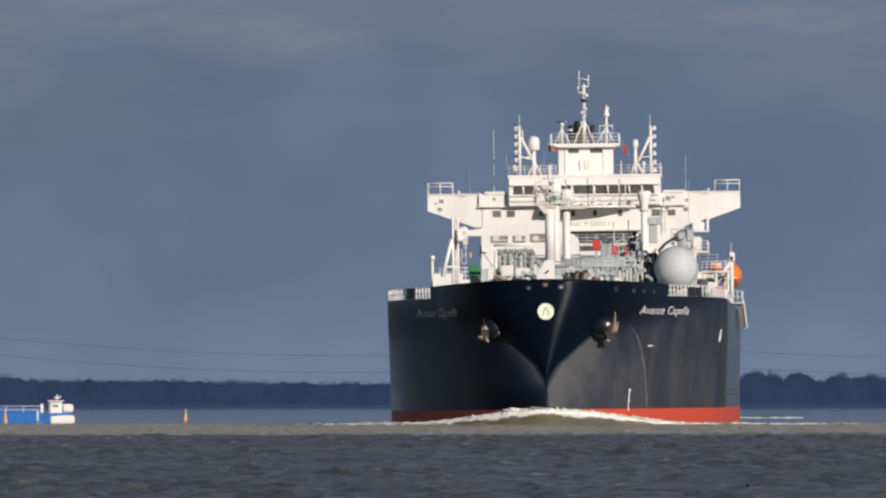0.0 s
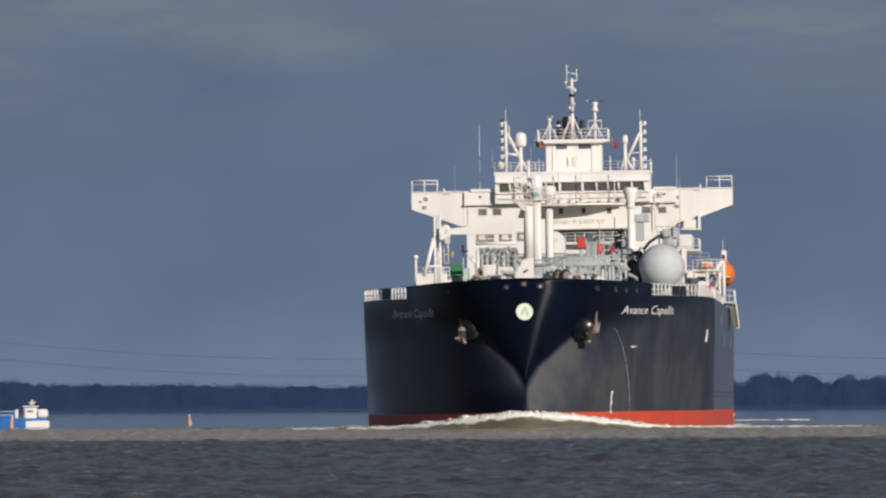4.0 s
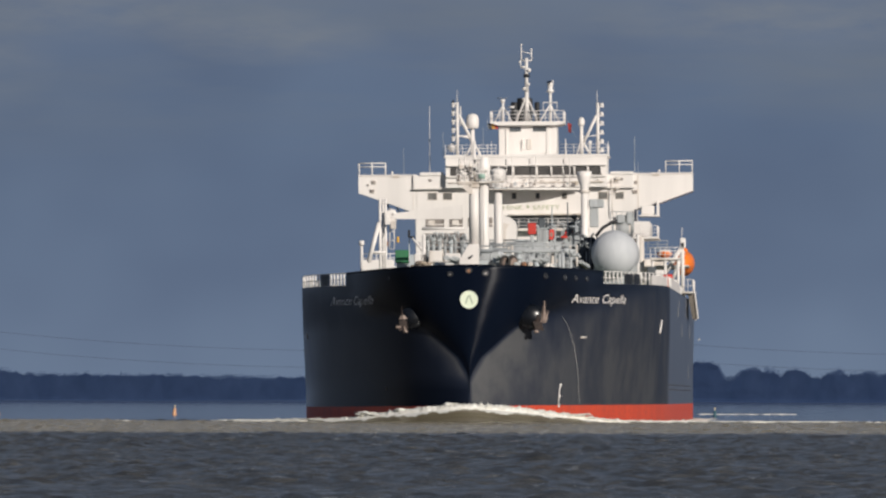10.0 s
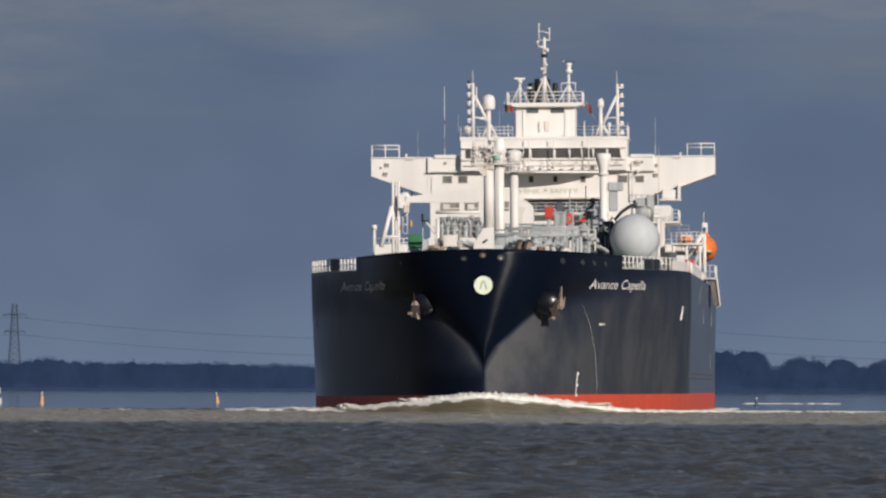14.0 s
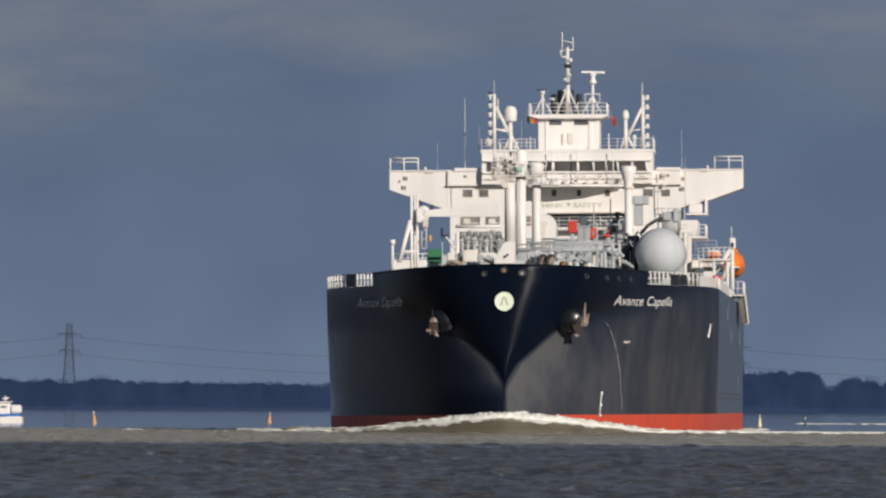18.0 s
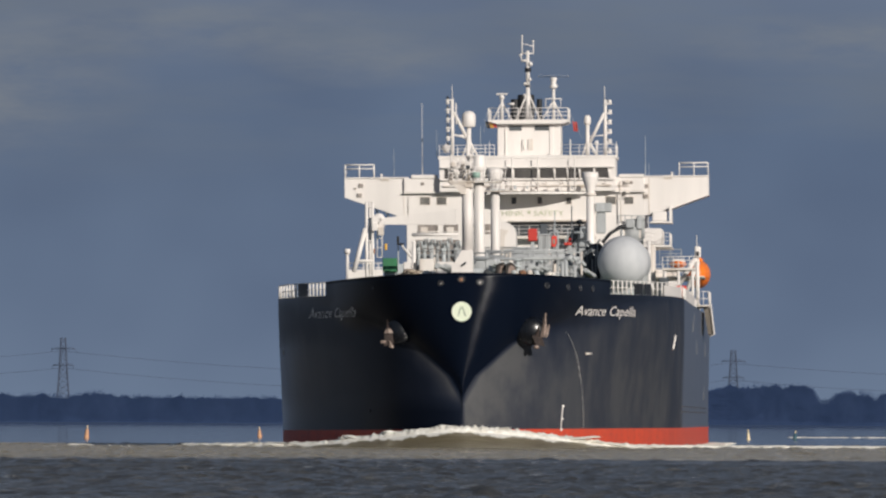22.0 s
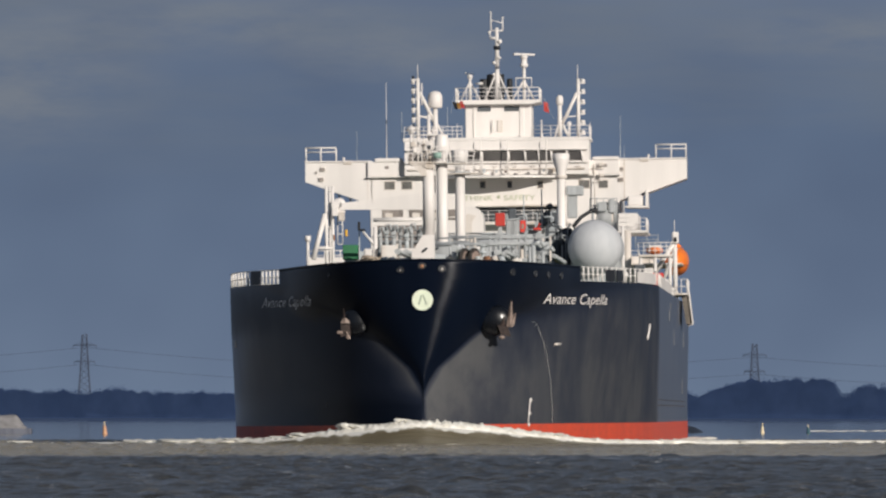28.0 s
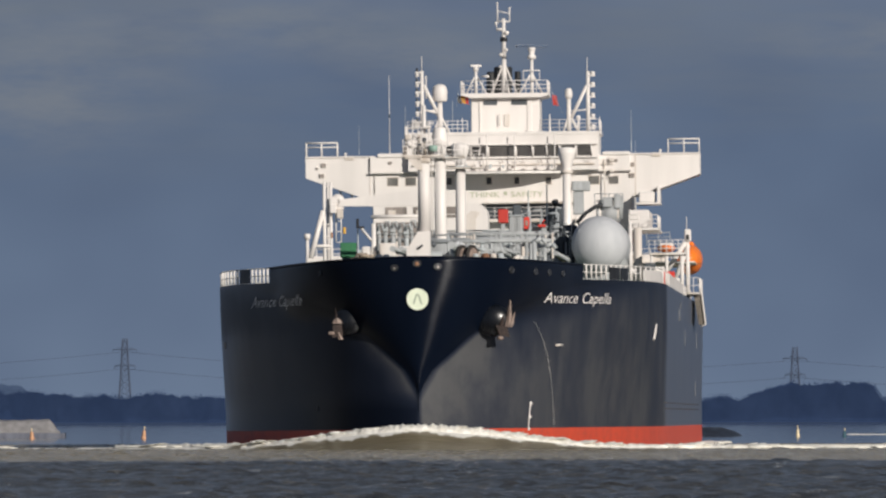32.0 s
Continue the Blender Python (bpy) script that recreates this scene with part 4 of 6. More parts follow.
def hull_marks():
    def strip(name, pts, r, mat, label):
        m = Mesh()
        q = []
        for x, z in pts:
            n, y = normal_at(x, z)
            q.append(Vector((x, y, z)) + n * 0.03)
        m.path(q, r, seg=6)
        part(name, m, mat, SHIP, label)
    # load marks and short white bars on the plating
    strip("bulb_mark", [(7.10, 2.72), (7.02, 2.1), (6.93, 0.95)], 0.05, WHITE, "white bow mark with three dots")
    for x, z in ((7.10, 2.74), (7.02, 1.85), (6.95, 1.05)):
        n, y = normal_at(x, z)
        part("mark_dot", Mesh().ball(Vector((x, y, z)) + n * 0.03, 0.13, 0.06, 0.13, 10, 6), WHITE, SHIP)
    strip("side_mark", [(15.02, 8.15), (14.97, 7.75), (14.86, 7.1)], 0.085, WHITE, "white tug mark bar")
    strip("side_mark", [(-14.55, 7.25), (-14.5, 6.75)], 0.05, WHITE_OLD, "worn white tug mark bar")
    strip("bulb_mark", [(-7.02, 2.7), (-7.0, 2.4)], 0.03, FADED, "faint worn bow mark")
    strip("bow_plate", [(8.75, 6.62), (9.15, 6.64)], 0.085, WHITE_OLD, "small worn white mark")
    for y, z0, z1, ln in ((128, 7.2, 8.6, 2.0), (180, 7.3, 8.6, 1.6), (178, 3.4, 5.3, 1.6), (104, 8.9, 9.7, 3.0), (110, 9.9, 10.3, 2.0)):
        x = wide(1, y, z0)
        part("draught_bar", Mesh().box(x + 0.005, x + 0.03, y - ln / 2, y + ln / 2, z0, z1, 0.005), FADED, SHIP, "faded pale mark on the flat side")
    worn = paint("worn_line_paint", (0.085, 0.075, 0.068), 0.6, 0.4)
    for z in (2.35, 2.75):
        part("tug_line", Mesh().path([(wide(1, y, z), y, z) for y in range(56, 200, 8)], 0.045, seg=5), worn, SHIP, "faint worn line above the boot top")


hull_marks()


def spray_jet():
    """Cooling water that spouts from the bow: a white strand of droplets."""
    rng = random.Random(3)
    m = Mesh()
    for i in range(60):
        u = i / 59
        x, z = 7.25 + 1.2 * u ** 0.75, 8.2 - 7.0 * u ** 1.25
        n, y = normal_at(x, z)
        d = 0.12 + 0.9 * (1 - (2 * u - 1) ** 2) * 0.35
        p = Vector((x, y, z)) + n * d
        r = 0.007 + 0.011 * rng.random() + 0.008 * u
        m.ball(p + Vector((rng.uniform(-0.04, 0.04), 0, 0)), r * rng.uniform(0.6, 1.1), r, r * 2.6, 6, 4)
    tagged(part("water_jet", m, FOAM, SHIP, "thin white jet of overboard water falling down the bow"), kind="stuff")


spray_jet()

# railings along the deck edge, with dark lockers and plates between the posts
def edge_run(sgn, x0, x1, n=6, inset=0.2):
    """Points along the deck's edge between two half breadths."""
    return [(sgn * (x - inset), side_at(x, DECK_Z)) for x in np.linspace(x0, x1, n)]


def rail_screen(sgn, x0, x1, z1, mat, label=""):
    q = edge_run(sgn, x0, x1, 6, 0.0)
    part("rail_screen", Mesh().grid([[(x, y, DECK_Z + 0.02) for x, y in q], [(x, y, DECK_Z + z1) for x, y in q],
                                     [(x - sgn * 0.06, y + 0.25, DECK_Z + z1) for x, y in q], [(x - sgn * 0.06, y + 0.25, DECK_Z + 0.02) for x, y in q]], False), mat, SHIP, label)


for sgn in (-1, 1):
    bow_run = [(x, y, DECK_Z) for x, y in edge_run(sgn, STEP_X, BEAM - 0.05, 17, 0.12)]
    railing(SHIP, bow_run, 1.0, 99.0, 2, 0.035, WHITE, 0.08 if sgn < 0 else 0.065)
    railing(SHIP, [(sgn * (BEAM - 0.15), 62, DECK_Z), (sgn * (BEAM - 0.15), 186, DECK_Z)], 1.0, 4.0, 3, 0.03)
rail_screen(-1, 12.2, 13.0, 0.98, BLACK, "dark locker between the rails")
rail_screen(1, 12.25, 12.85, 0.85, BLACK, "dark locker between the rails")
rail_screen(1, 12.95, 13.4, 0.85, BLACK, "dark locker between the rails")
rail_screen(1, 14.3, 15.4, 0.8, WHITE, "white plate between the rails")
part("side_bulwark", Mesh().box(BEAM - 0.25, BEAM - 0.1, 75, 140, DECK_Z, DECK_Z + 1.05), WHITE, SHIP, "white plate bulwark along the side")
part("side_bulwark", Mesh().box(-BEAM + 0.1, -BEAM + 0.25, 150, 186, DECK_Z, DECK_Z + 1.3), WHITE, SHIP, "white plate bulwark along the side")

# ---- superstructure ----
FRONT = 189.0


def superstructure():
    house = part("deckhouse", Mesh().box(-10.7, 10.55, FRONT, FRONT + 22, DECK_Z - 0.05, 22.0, 0.06), WHITE, SHIP,
                 "white accommodation block with few windows")
    part("bridge_deck", Mesh().box(-10.95, 10.6, FRONT - 0.50, FRONT + 20, 22.0, 22.14, 0.04), WHITE, SHIP, "white projecting bridge deck edge")
    part("bridge_base", Mesh().box(-10.9, 10.5, FRONT - 0.30, FRONT + 18, 22.14, 23.35, 0.05), WHITE, SHIP)
    # a stage swells out before the wheelhouse and shades the front below it
    part("bridge_stage", Mesh().sheet_plan([(-4.6, FRONT - 0.8), (-3.4, FRONT - 2.9), (0.5, FRONT - 3.3), (3.2, FRONT - 2.6), (5.4, FRONT - 0.9)], 21.86, 22.05), WHITE, SHIP, "white stage bulging before the wheelhouse")
    for x in (-1.23, 1.06, 4.35):
        part("stanchion", Mesh().tube((x, FRONT - 2.0, 22.1), (x, FRONT - 2.0, 25.2), 0.05, seg=6), WHITE, SHIP)
    part("ladder_frame", Mesh().path([(-2.55, FRONT - 1.6, 23.2), (-2.55, FRONT - 1.6, 24.15), (-1.75, FRONT - 1.6, 24.15), (-1.9, FRONT - 1.6, 23.2)], 0.05).tube((-2.5, FRONT - 1.6, 23.75), (-1.8, FRONT - 1.6, 23.75), 0.04), WHITE, SHIP)
    rs = random.Random(12)
    for k in range(9):
        x = -3.0 + 1.0 * k + rs.uniform(-0.1, 0.1)
        w = rs.uniform(0.05, 0.16)
        part("front_fitting", Mesh().box(x - w, x + w, FRONT - 1.75, FRONT - 1.5, 22.3, 22.42 + rs.uniform(0.0, 0.42), 0.02), (WHITE_OLD, SHADE, RUST_TAN, WHITE)[rs.randrange(4)], SHIP)
    # windows of the accommodation block
    for x0, x1, z0, z1 in ((-9.45, -8.62, 21.02, 21.66), (-7.97, -7.14, 21.02, 21.66), (7.08, 7.92, 20.98, 21.62), (8.72, 9.5, 20.98, 21.6),
                           (-1.32, -0.92, 21.05, 21.6), (0.98, 1.36, 21.05, 21.6), (3.56, 3.98, 21.02, 21.55), (-4.6, -4.2, 21.05, 21.6)):
        w = part("window_frame", Mesh().box(x0 - 0.07, x1 + 0.07, FRONT - 0.035, FRONT + 0.05, z0 - 0.07, z1 + 0.07, 0.02), WHITE_OLD, house)
        part("pane", Mesh().box(x0, x1, FRONT - 0.05, FRONT - 0.03, z0, z1, 0.005), GLASS_PALE if x1 - x0 > 0.6 else GLASS, w)
    # recessed gallery one deck below: flush boxes, the recess's shade painted brown
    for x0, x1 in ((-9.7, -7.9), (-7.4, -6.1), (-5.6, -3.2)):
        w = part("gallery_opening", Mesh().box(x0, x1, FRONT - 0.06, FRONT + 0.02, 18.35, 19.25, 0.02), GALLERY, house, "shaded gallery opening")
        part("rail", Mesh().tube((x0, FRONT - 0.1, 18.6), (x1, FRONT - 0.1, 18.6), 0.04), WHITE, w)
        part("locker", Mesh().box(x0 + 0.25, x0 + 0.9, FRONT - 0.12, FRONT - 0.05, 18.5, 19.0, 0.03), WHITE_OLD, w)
    part("front_gallery", Mesh().box(-1.6, 6.0, FRONT - 1.2, FRONT, 19.42, 19.56, 0.03), WHITE_OLD, SHIP, "narrow white gallery across the front")
    # the ledge's shade over the windows is put in as a dark grey strip
    part("gallery_shadow_gap", Mesh().box(-1.4, 5.3, FRONT - 0.09, FRONT - 0.02, 18.2, 19.35, 0.02), DARKGREY, SHIP, "dark strip for the shaded windows below the gallery")
    railing(SHIP, [(-1.6, FRONT - 1.15, 18.1), (6.0, FRONT - 1.15, 18.1)], 1.0, 1.0, 3)
    part("walkway", Mesh().box(-1.6, 6.2, FRONT - 1.3, FRONT, 17.9, 18.1, 0.03), WHITE_OLD, SHIP)
    # wheelhouse with its band of windows, leaning outwards to the top
    wh = Mesh()
    wh.prism([(-7.7, 22.14), (7.95, 22.14), (7.95, 25.25), (-7.7, 25.25)], FRONT - 1.1, FRONT + 7)
    whp = part("wheelhouse", wh, WHITE, SHIP, "white wheelhouse with a long band of dark windows")
    part("wheelhouse_roof", Mesh().box(-7.85, 8.1, FRONT - 1.14, FRONT + 7.3, 25.0, 25.32, 0.06), WHITE, SHIP)
    cuts = [-7.35, -6.2, -5.0, -3.8, -2.55, -1.12, 1.15, 2.55, 3.72, 4.78, 6.1, 7.4]
    for x0, x1 in zip(cuts, cuts[1:]):
        w = part("wheelhouse_window", Mesh().box(x0 + 0.1, x1 - 0.1, FRONT - 1.16, FRONT - 1.09, 23.30, 24.12, 0.02), GLASS, whp)
        part("mullion", Mesh().tube((x1, FRONT - 1.16, 23.25), (x1 - 0.1, FRONT - 1.3, 24.2), 0.07, seg=6), WHITE, w)
    part("window_sill", Mesh().box(-7.6, 7.85, FRONT - 1.35, FRONT - 1.1, 23.10, 23.22, 0.03), WHITE, whp)
    part("visor", Mesh().box(-7.6, 7.85, FRONT - 1.45, FRONT - 1.1, 24.2, 24.32, 0.03), WHITE, whp)
    for x in (-0.1, 0.95, 1.6, 3.1, 6.9):
        part("wiper", Mesh().tube((x, FRONT - 1.45, 23.1), (x + 0.2, FRONT - 1.4, 22.8), 0.02).tube((x - 0.15, FRONT - 1.45, 22.78), (x + 0.25, FRONT - 1.45, 22.77), 0.02),
             RUST_TAN, whp)
    part("cable_tray", Mesh().box(-7.4, 7.6, FRONT - 1.3, FRONT - 1.12, 22.55, 22.68, 0.02), WHITE_OLD, whp)
    for x in (-9.4, 9.15):
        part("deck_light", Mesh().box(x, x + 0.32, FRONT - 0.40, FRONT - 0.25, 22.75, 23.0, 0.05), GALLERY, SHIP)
    part("pipe_roll", Mesh().box(-10.3, -7.9, FRONT - 0.42, FRONT + 0.3, 23.28, 23.66, 0.1), WHITE, SHIP, "rolled white awning")
    part("pipe_roll", Mesh().box(8.2, 10.5, FRONT - 0.42, FRONT + 0.3, 23.28, 23.62, 0.1), WHITE, SHIP, "rolled white awning")
    # wings
    for s in (-1, 1):
        poly = [(s * 10.5, 23.42), (s * 16.2, 23.42), (s * 16.2, 21.70), (s * 11.3, 19.95), (s * 10.5, 19.95)]
        w = part("bridge_wing", Mesh().prism(poly if s > 0 else poly[::-1], FRONT, FRONT + 6), WHITE, SHIP, "white open bridge wing with sloping underside")
        part("wing_rim", Mesh().box(min(s * 10.5, s * 16.25), max(s * 10.5, s * 16.25), FRONT - 0.12, FRONT + 0.02, 23.36, 23.47, 0.02), WHITE, w)
        part("wing_seam", Mesh().box(s * 10.9 - 0.05, s * 10.9 + 0.05, FRONT - 0.03, FRONT, 20.0, 23.3, 0.01), WHITE_OLD, w)
        f = Mesh()
        xs = (s * 13.6, s * 14.9, s * 16.15)
        for x in xs:
            for y in (FRONT + 0.1, FRONT + 1.3):
                f.tube((x, y, 23.4), (x, y, 24.6), 0.05, seg=6)
        for y in (FRONT + 0.1, FRONT + 1.3):
            f.tube((xs[0], y, 24.6), (xs[2], y, 24.6), 0.055, seg=6)
            f.tube((xs[0], y, 24.25), (xs[2], y, 24.25), 0.04, seg=6)
        f.tube((xs[2], FRONT + 0.1, 24.6), (xs[2], FRONT + 1.3, 24.6), 0.055, seg=6)
        part("wing_shelter_frame", f, WHITE, w, "open white frame at the wing's end")
        part("pelorus", Mesh().lathe((s * 12.95, FRONT + 0.8), [(0.1, 23.4), (0.08, 23.62), (0.13, 23.66), (0.1, 23.78), (0, 23.8)], 10), WHITE, w)
        for x, z in ((14.7, 22.76), (14.85, 21.9), (15.25, 22.5)) if s < 0 else ((10.62, 22.55), (10.62, 21.65)):
            k = 0.19 if x < 15 else 0.09
            lp = part("wing_lamp", Mesh().box(s * x - k * 1.2, s * x + k * 1.2, FRONT - 0.16, FRONT - 0.02, z - k, z + k, 0.05), WHITE_OLD, w)
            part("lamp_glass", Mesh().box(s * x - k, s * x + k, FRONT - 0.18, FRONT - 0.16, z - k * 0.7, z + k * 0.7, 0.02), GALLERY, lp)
        part("dodger_notch", Mesh().box(s * 12.6 - 0.35, s * 12.6 + 0.35, FRONT - 0.10, FRONT - 0.02, 23.15, 23.5, 0.05), WHITE_OLD, w)
    # sign on the front
    for txt, x0, wd in (("THINK", -2.75, 2.5), ("SAFETY", 0.66, 2.66)):
        me, co = letters(txt, 0.46, wd, 0.0)
        co2 = np.stack([co[:, 0] + x0, np.full(len(co), FRONT - 0.05), co[:, 1] + 19.98], -1)
        me.vertices.foreach_set("co", co2.ravel())
        me.materials.clear()
        me.materials.append(SIGN_GREEN)
        me.update()
        part("sign_letters", me, None, SHIP, "faded green safety slogan letters on the white front")
    star = []
    for i in range(10):
        r = 0.22 if i % 2 == 0 else 0.10
        star.append((0.22 + r * math.sin(math.pi * i / 5), 20.28 + r * math.cos(math.pi * i / 5)))
    part("sign_star", Mesh().prism(star, FRONT - 0.06, FRONT - 0.04), SIGN_GREEN, SHIP, "faded green star of the slogan")
    # side balcony and stairs at the port side
    part("balcony", Mesh().box(10.5, 13.0, 176, FRONT + 6, 16.9, 17.1, 0.04).box(10.5, 12.2, 178, FRONT + 4, 17.1, 18.6, 0.1), WHITE, SHIP, "white side balcony with locker")
    railing(SHIP, [(10.6, 176.1, 17.1), (12.9, 176.1, 17.1), (12.9, FRONT, 17.1)], 1.05, 0.8, 3)
    part("hanging_platform", Mesh().box(11.0, 13.0, 186, FRONT + 3, 19.2, 19.35, 0.03).box(12.7, 12.95, 186, FRONT + 3, 19.35, 20.7, 0.05)
         .box(11.2, 12.5, 186.2, FRONT + 3, 19.35, 20.25, 0.1), WHITE, SHIP, "shaded platform hanging under the wing")
    part("lower_house", Mesh().box(10.5, 13.4, 180, FRONT + 8, DECK_Z, 15.0, 0.06), WHITE_OLD, SHIP)
    part("side_deck_port", Mesh().box(10.5, 15.9, 176, FRONT + 14, 14.2, 14.35, 0.04), WHITE_OLD, SHIP)
    railing(SHIP, [(10.6, 176.1, 14.35), (14.0, 176.1, 14.35)], 1.05, 0.9, 3)
    part("mirror_pole", Mesh().tube((8.4, FRONT - 0.5, 19.3), (8.4, FRONT - 0.5, 23.0), 0.05).tube((8.1, FRONT - 0.5, 22.6), (9.2, FRONT - 0.5, 22.6), 0.05)
         .tube((8.5, FRONT - 0.5, 21.6), (9.1, FRONT - 0.5, 21.6), 0.05).box(8.75, 9.2, FRONT - 0.7, FRONT - 0.4, 22.8, 23.1, 0.04)
         .box(8.8, 9.15, FRONT - 0.7, FRONT - 0.4, 21.9, 22.15, 0.04), WHITE_OLD, SHIP, "lamp bracket on the front")


superstructure()


def monkey_island():
    part("tower", Mesh().box(-2.68, 2.98, 193, 200, 25.3, 28.5, 0.06), WHITE, SHIP, "white radar tower above the wheelhouse")
    part("tower_rib", Mesh().box(1.95, 2.35, 192.92, 193.05, 25.3, 28.5, 0.04), WHITE, SHIP)
    part("tower_rib", Mesh().box(-2.0, -1.85, 192.9, 193.05, 25.3, 28.2, 0.02), WHITE, SHIP)
    for x0, x1 in ((-1.62, -0.5), (0.66, 1.94)):
        part("tower_vent", Mesh().box(x0, x1, 192.93, 193.05, 27.66, 28.08, 0.02), DARKGREY, SHIP, "louvred tower vent")
    part("tower_door", Mesh().box(0.05, 0.5, 192.9, 193.0, 25.9, 26.9, 0.03).tube((-0.3, 192.7, 25.9), (-0.3, 192.7, 26.9), 0.05), WHITE_OLD, SHIP)
    part("tower_platform", Mesh().prism([(-3.5, 28.62), (3.72, 28.62), (3.72, 28.42), (3.1, 28.25), (-2.7, 28.25), (-3.5, 28.5)], 192.2, 200.5), WHITE, SHIP)
    railing(SHIP, [(-3.45, 192.3, 28.6), (3.65, 192.3, 28.6), (3.65, 200, 28.6)], 1.05, 0.9, 3, 0.03, WHITE, 0.04)
    railing(SHIP, [(-3.45, 200, 28.6), (-3.45, 192.3, 28.6)], 1.05, 1.5, 3)
    railing(SHIP, [(3.1, FRONT - 1.3, 25.3), (8.0, FRONT - 1.3, 25.3), (8.0, FRONT + 6, 25.3)], 0.95, 0.8, 3)
    railing(SHIP, [(-7.7, FRONT - 1.3, 25.3), (-2.8, FRONT - 1.3, 25.3)], 0.95, 0.8, 3)
    # main mast
    mast = part("main_mast", Mesh().tube((0, 196, 28.5), (0, 196, 31.6), 0.24, 0.19, 12).tube((0, 196, 31.6), (0, 196, 34.9), 0.2, 0.14, 12), WHITE, SHIP, "white pole mast with lamps and antennas")
    part("stay", Mesh().tube((-1.1, 195.6, 28.6), (-0.1, 196, 31.0), 0.075).tube((1.1, 195.6, 28.6), (0.1, 196, 31.0), 0.075)
         .tube((0.45, 195.2, 28.6), (0.05, 196, 30.4), 0.06), WHITE, mast)
    part("dark_band", Mesh().tube((0, 196, 33.0), (0, 196, 33.35), 0.3, seg=12), BLACK, mast)
    part("yard", Mesh().tube((-0.6, 196, 34.0), (0.1, 196, 34.0), 0.12).ball((-0.62, 196, 34.5), 0.14).tube((-0.55, 196, 34.0), (-0.62, 196, 34.45), 0.04), WHITE, mast)
    for lx, lz, lr in ((0.25, 33.7, 0.2), (-0.25, 31.9, 0.16), (0.2, 32.3, 0.14), (-0.3, 30.9, 0.13)):
        part("lamp", Mesh().ball((lx, 195.8, lz), lr), WHITE, mast)
    part("fork", Mesh().tube((-0.5, 196, 34.65), (0.5, 196, 34.65), 0.06).tube((-0.5, 196, 34.6), (-0.5, 196, 36.2), 0.06, 0.05)
         .tube((0.5, 196, 34.6), (0.5, 196, 35.7), 0.06, 0.05).tube((-0.5, 196, 35.55), (0.5, 196, 35.3), 0.04)
         .ball((-0.5, 196, 36.2), 0.09).ball((0.5, 196, 35.75), 0.09), WHITE, mast, "forked antenna head")
    # radar masts
    rm = part("radar_mast", Mesh().tube((2.35, 194, 28.5), (2.35, 194, 31.5), 0.16, 0.13, 10), WHITE, SHIP, "white radar mast with a turning scanner")
    part("radar_gearbox", Mesh().lathe((2.35, 194), [(0.0, 31.45), (0.32, 31.45), (0.36, 31.7), (0.22, 31.8), (0.26, 32.2), (0.36, 32.3), (0.2, 32.42), (0.0, 32.42)], 14), WHITE, rm)
    part("radar_basket", Mesh().path([(1.65, 193.6, 29.7), (3.0, 193.6, 29.7), (3.0, 193.6, 30.5), (1.65, 193.6, 30.5), (1.65, 193.6, 29.7)], 0.06)
         , WHITE, rm)
    part("stay", Mesh().tube((1.3, 194, 28.6), (2.25, 194, 30.2), 0.08).tube((3.2, 194, 28.6), (2.4, 194, 30.2), 0.08), WHITE, rm)
    sm = part("radar_mast", Mesh().tube((-2.28, 194, 28.5), (-2.28, 194, 30.7), 0.15, 0.12, 10), WHITE, SHIP, "short white tripod radar mast")
    part("stay", Mesh().tube((-3.1, 194, 28.6), (-2.35, 194, 30.1), 0.07).tube((-1.4, 194, 28.6), (-2.2, 194, 30.1), 0.07), WHITE, sm)
    part("radar_gearbox", Mesh().lathe((-2.28, 194), [(0.0, 30.5), (0.2, 30.5), (0.24, 30.75), (0.12, 30.85), (0.0, 30.85)], 12), WHITE, sm)
    part("horn", Mesh().tube((-1.8, 193.5, 30.05), (-1.2, 193.2, 30.05), 0.06, 0.12), WHITE, sm)
    # uptakes of the funnel behind
    for x, z, r in ((-1.7, 31.1, 0.36), (-0.95, 31.5, 0.5), (-0.35, 31.5, 0.45), (0.55, 31.1, 0.26), (-1.9, 30.6, 0.2)):
        part("uptake", Mesh().lathe((x, 215), [(r, 27.5), (r, z - 0.1), (r * 0.8, z), (r * 0.75, z - 0.3), (0, z - 0.3)], 14), BLACK, SHIP, "sooty black exhaust pipe")
    part("funnel", Mesh().box(-2.3, 2.0, 213, 222, 20, 28.0, 0.3), NAVY, SHIP, "dark funnel casing behind the tower")
    # signal masts with lamps, domes and braces
    sl = part("signal_mast", Mesh().tube((-6.65, 191.5, 25.2), (-6.65, 191.5, 30.5), 0.17, 0.15, 10).tube((-6.65, 191.5, 30.5), (-6.65, 191.5, 31.7), 0.04, 0.025, 6)
              .tube((-6.32, 191.5, 28.2), (-6.32, 191.5, 30.1), 0.06, seg=8), WHITE, SHIP, "white signal mast with a column of lamps")
    for k in range(6):
        z = 30.35 - k * 0.82
        lamp = part("signal_lamp", Mesh().box(-7.2, -6.75, 191.3, 191.7, z - 0.06, z + 0.06, 0.02).tube((-7.05, 191.5, z - 0.36), (-7.05, 191.5, z + 0.10), 0.15), WHITE, sl)
        part("lens", Mesh().tube((-7.05, 191.5, z + 0.10), (-7.05, 191.5, z + 0.36), 0.10), DARKGREY if k else BLACK, lamp)
    part("brace", Mesh().tube((-6.5, 191.5, 29.3), (-5.3, 192, 26.8), 0.16).tube((-6.6, 191.5, 27.3), (-5.3, 192, 27.0), 0.09)
         .tube((-6.6, 191.5, 27.2), (-5.3, 192, 27.25), 0.06), WHITE, sl)
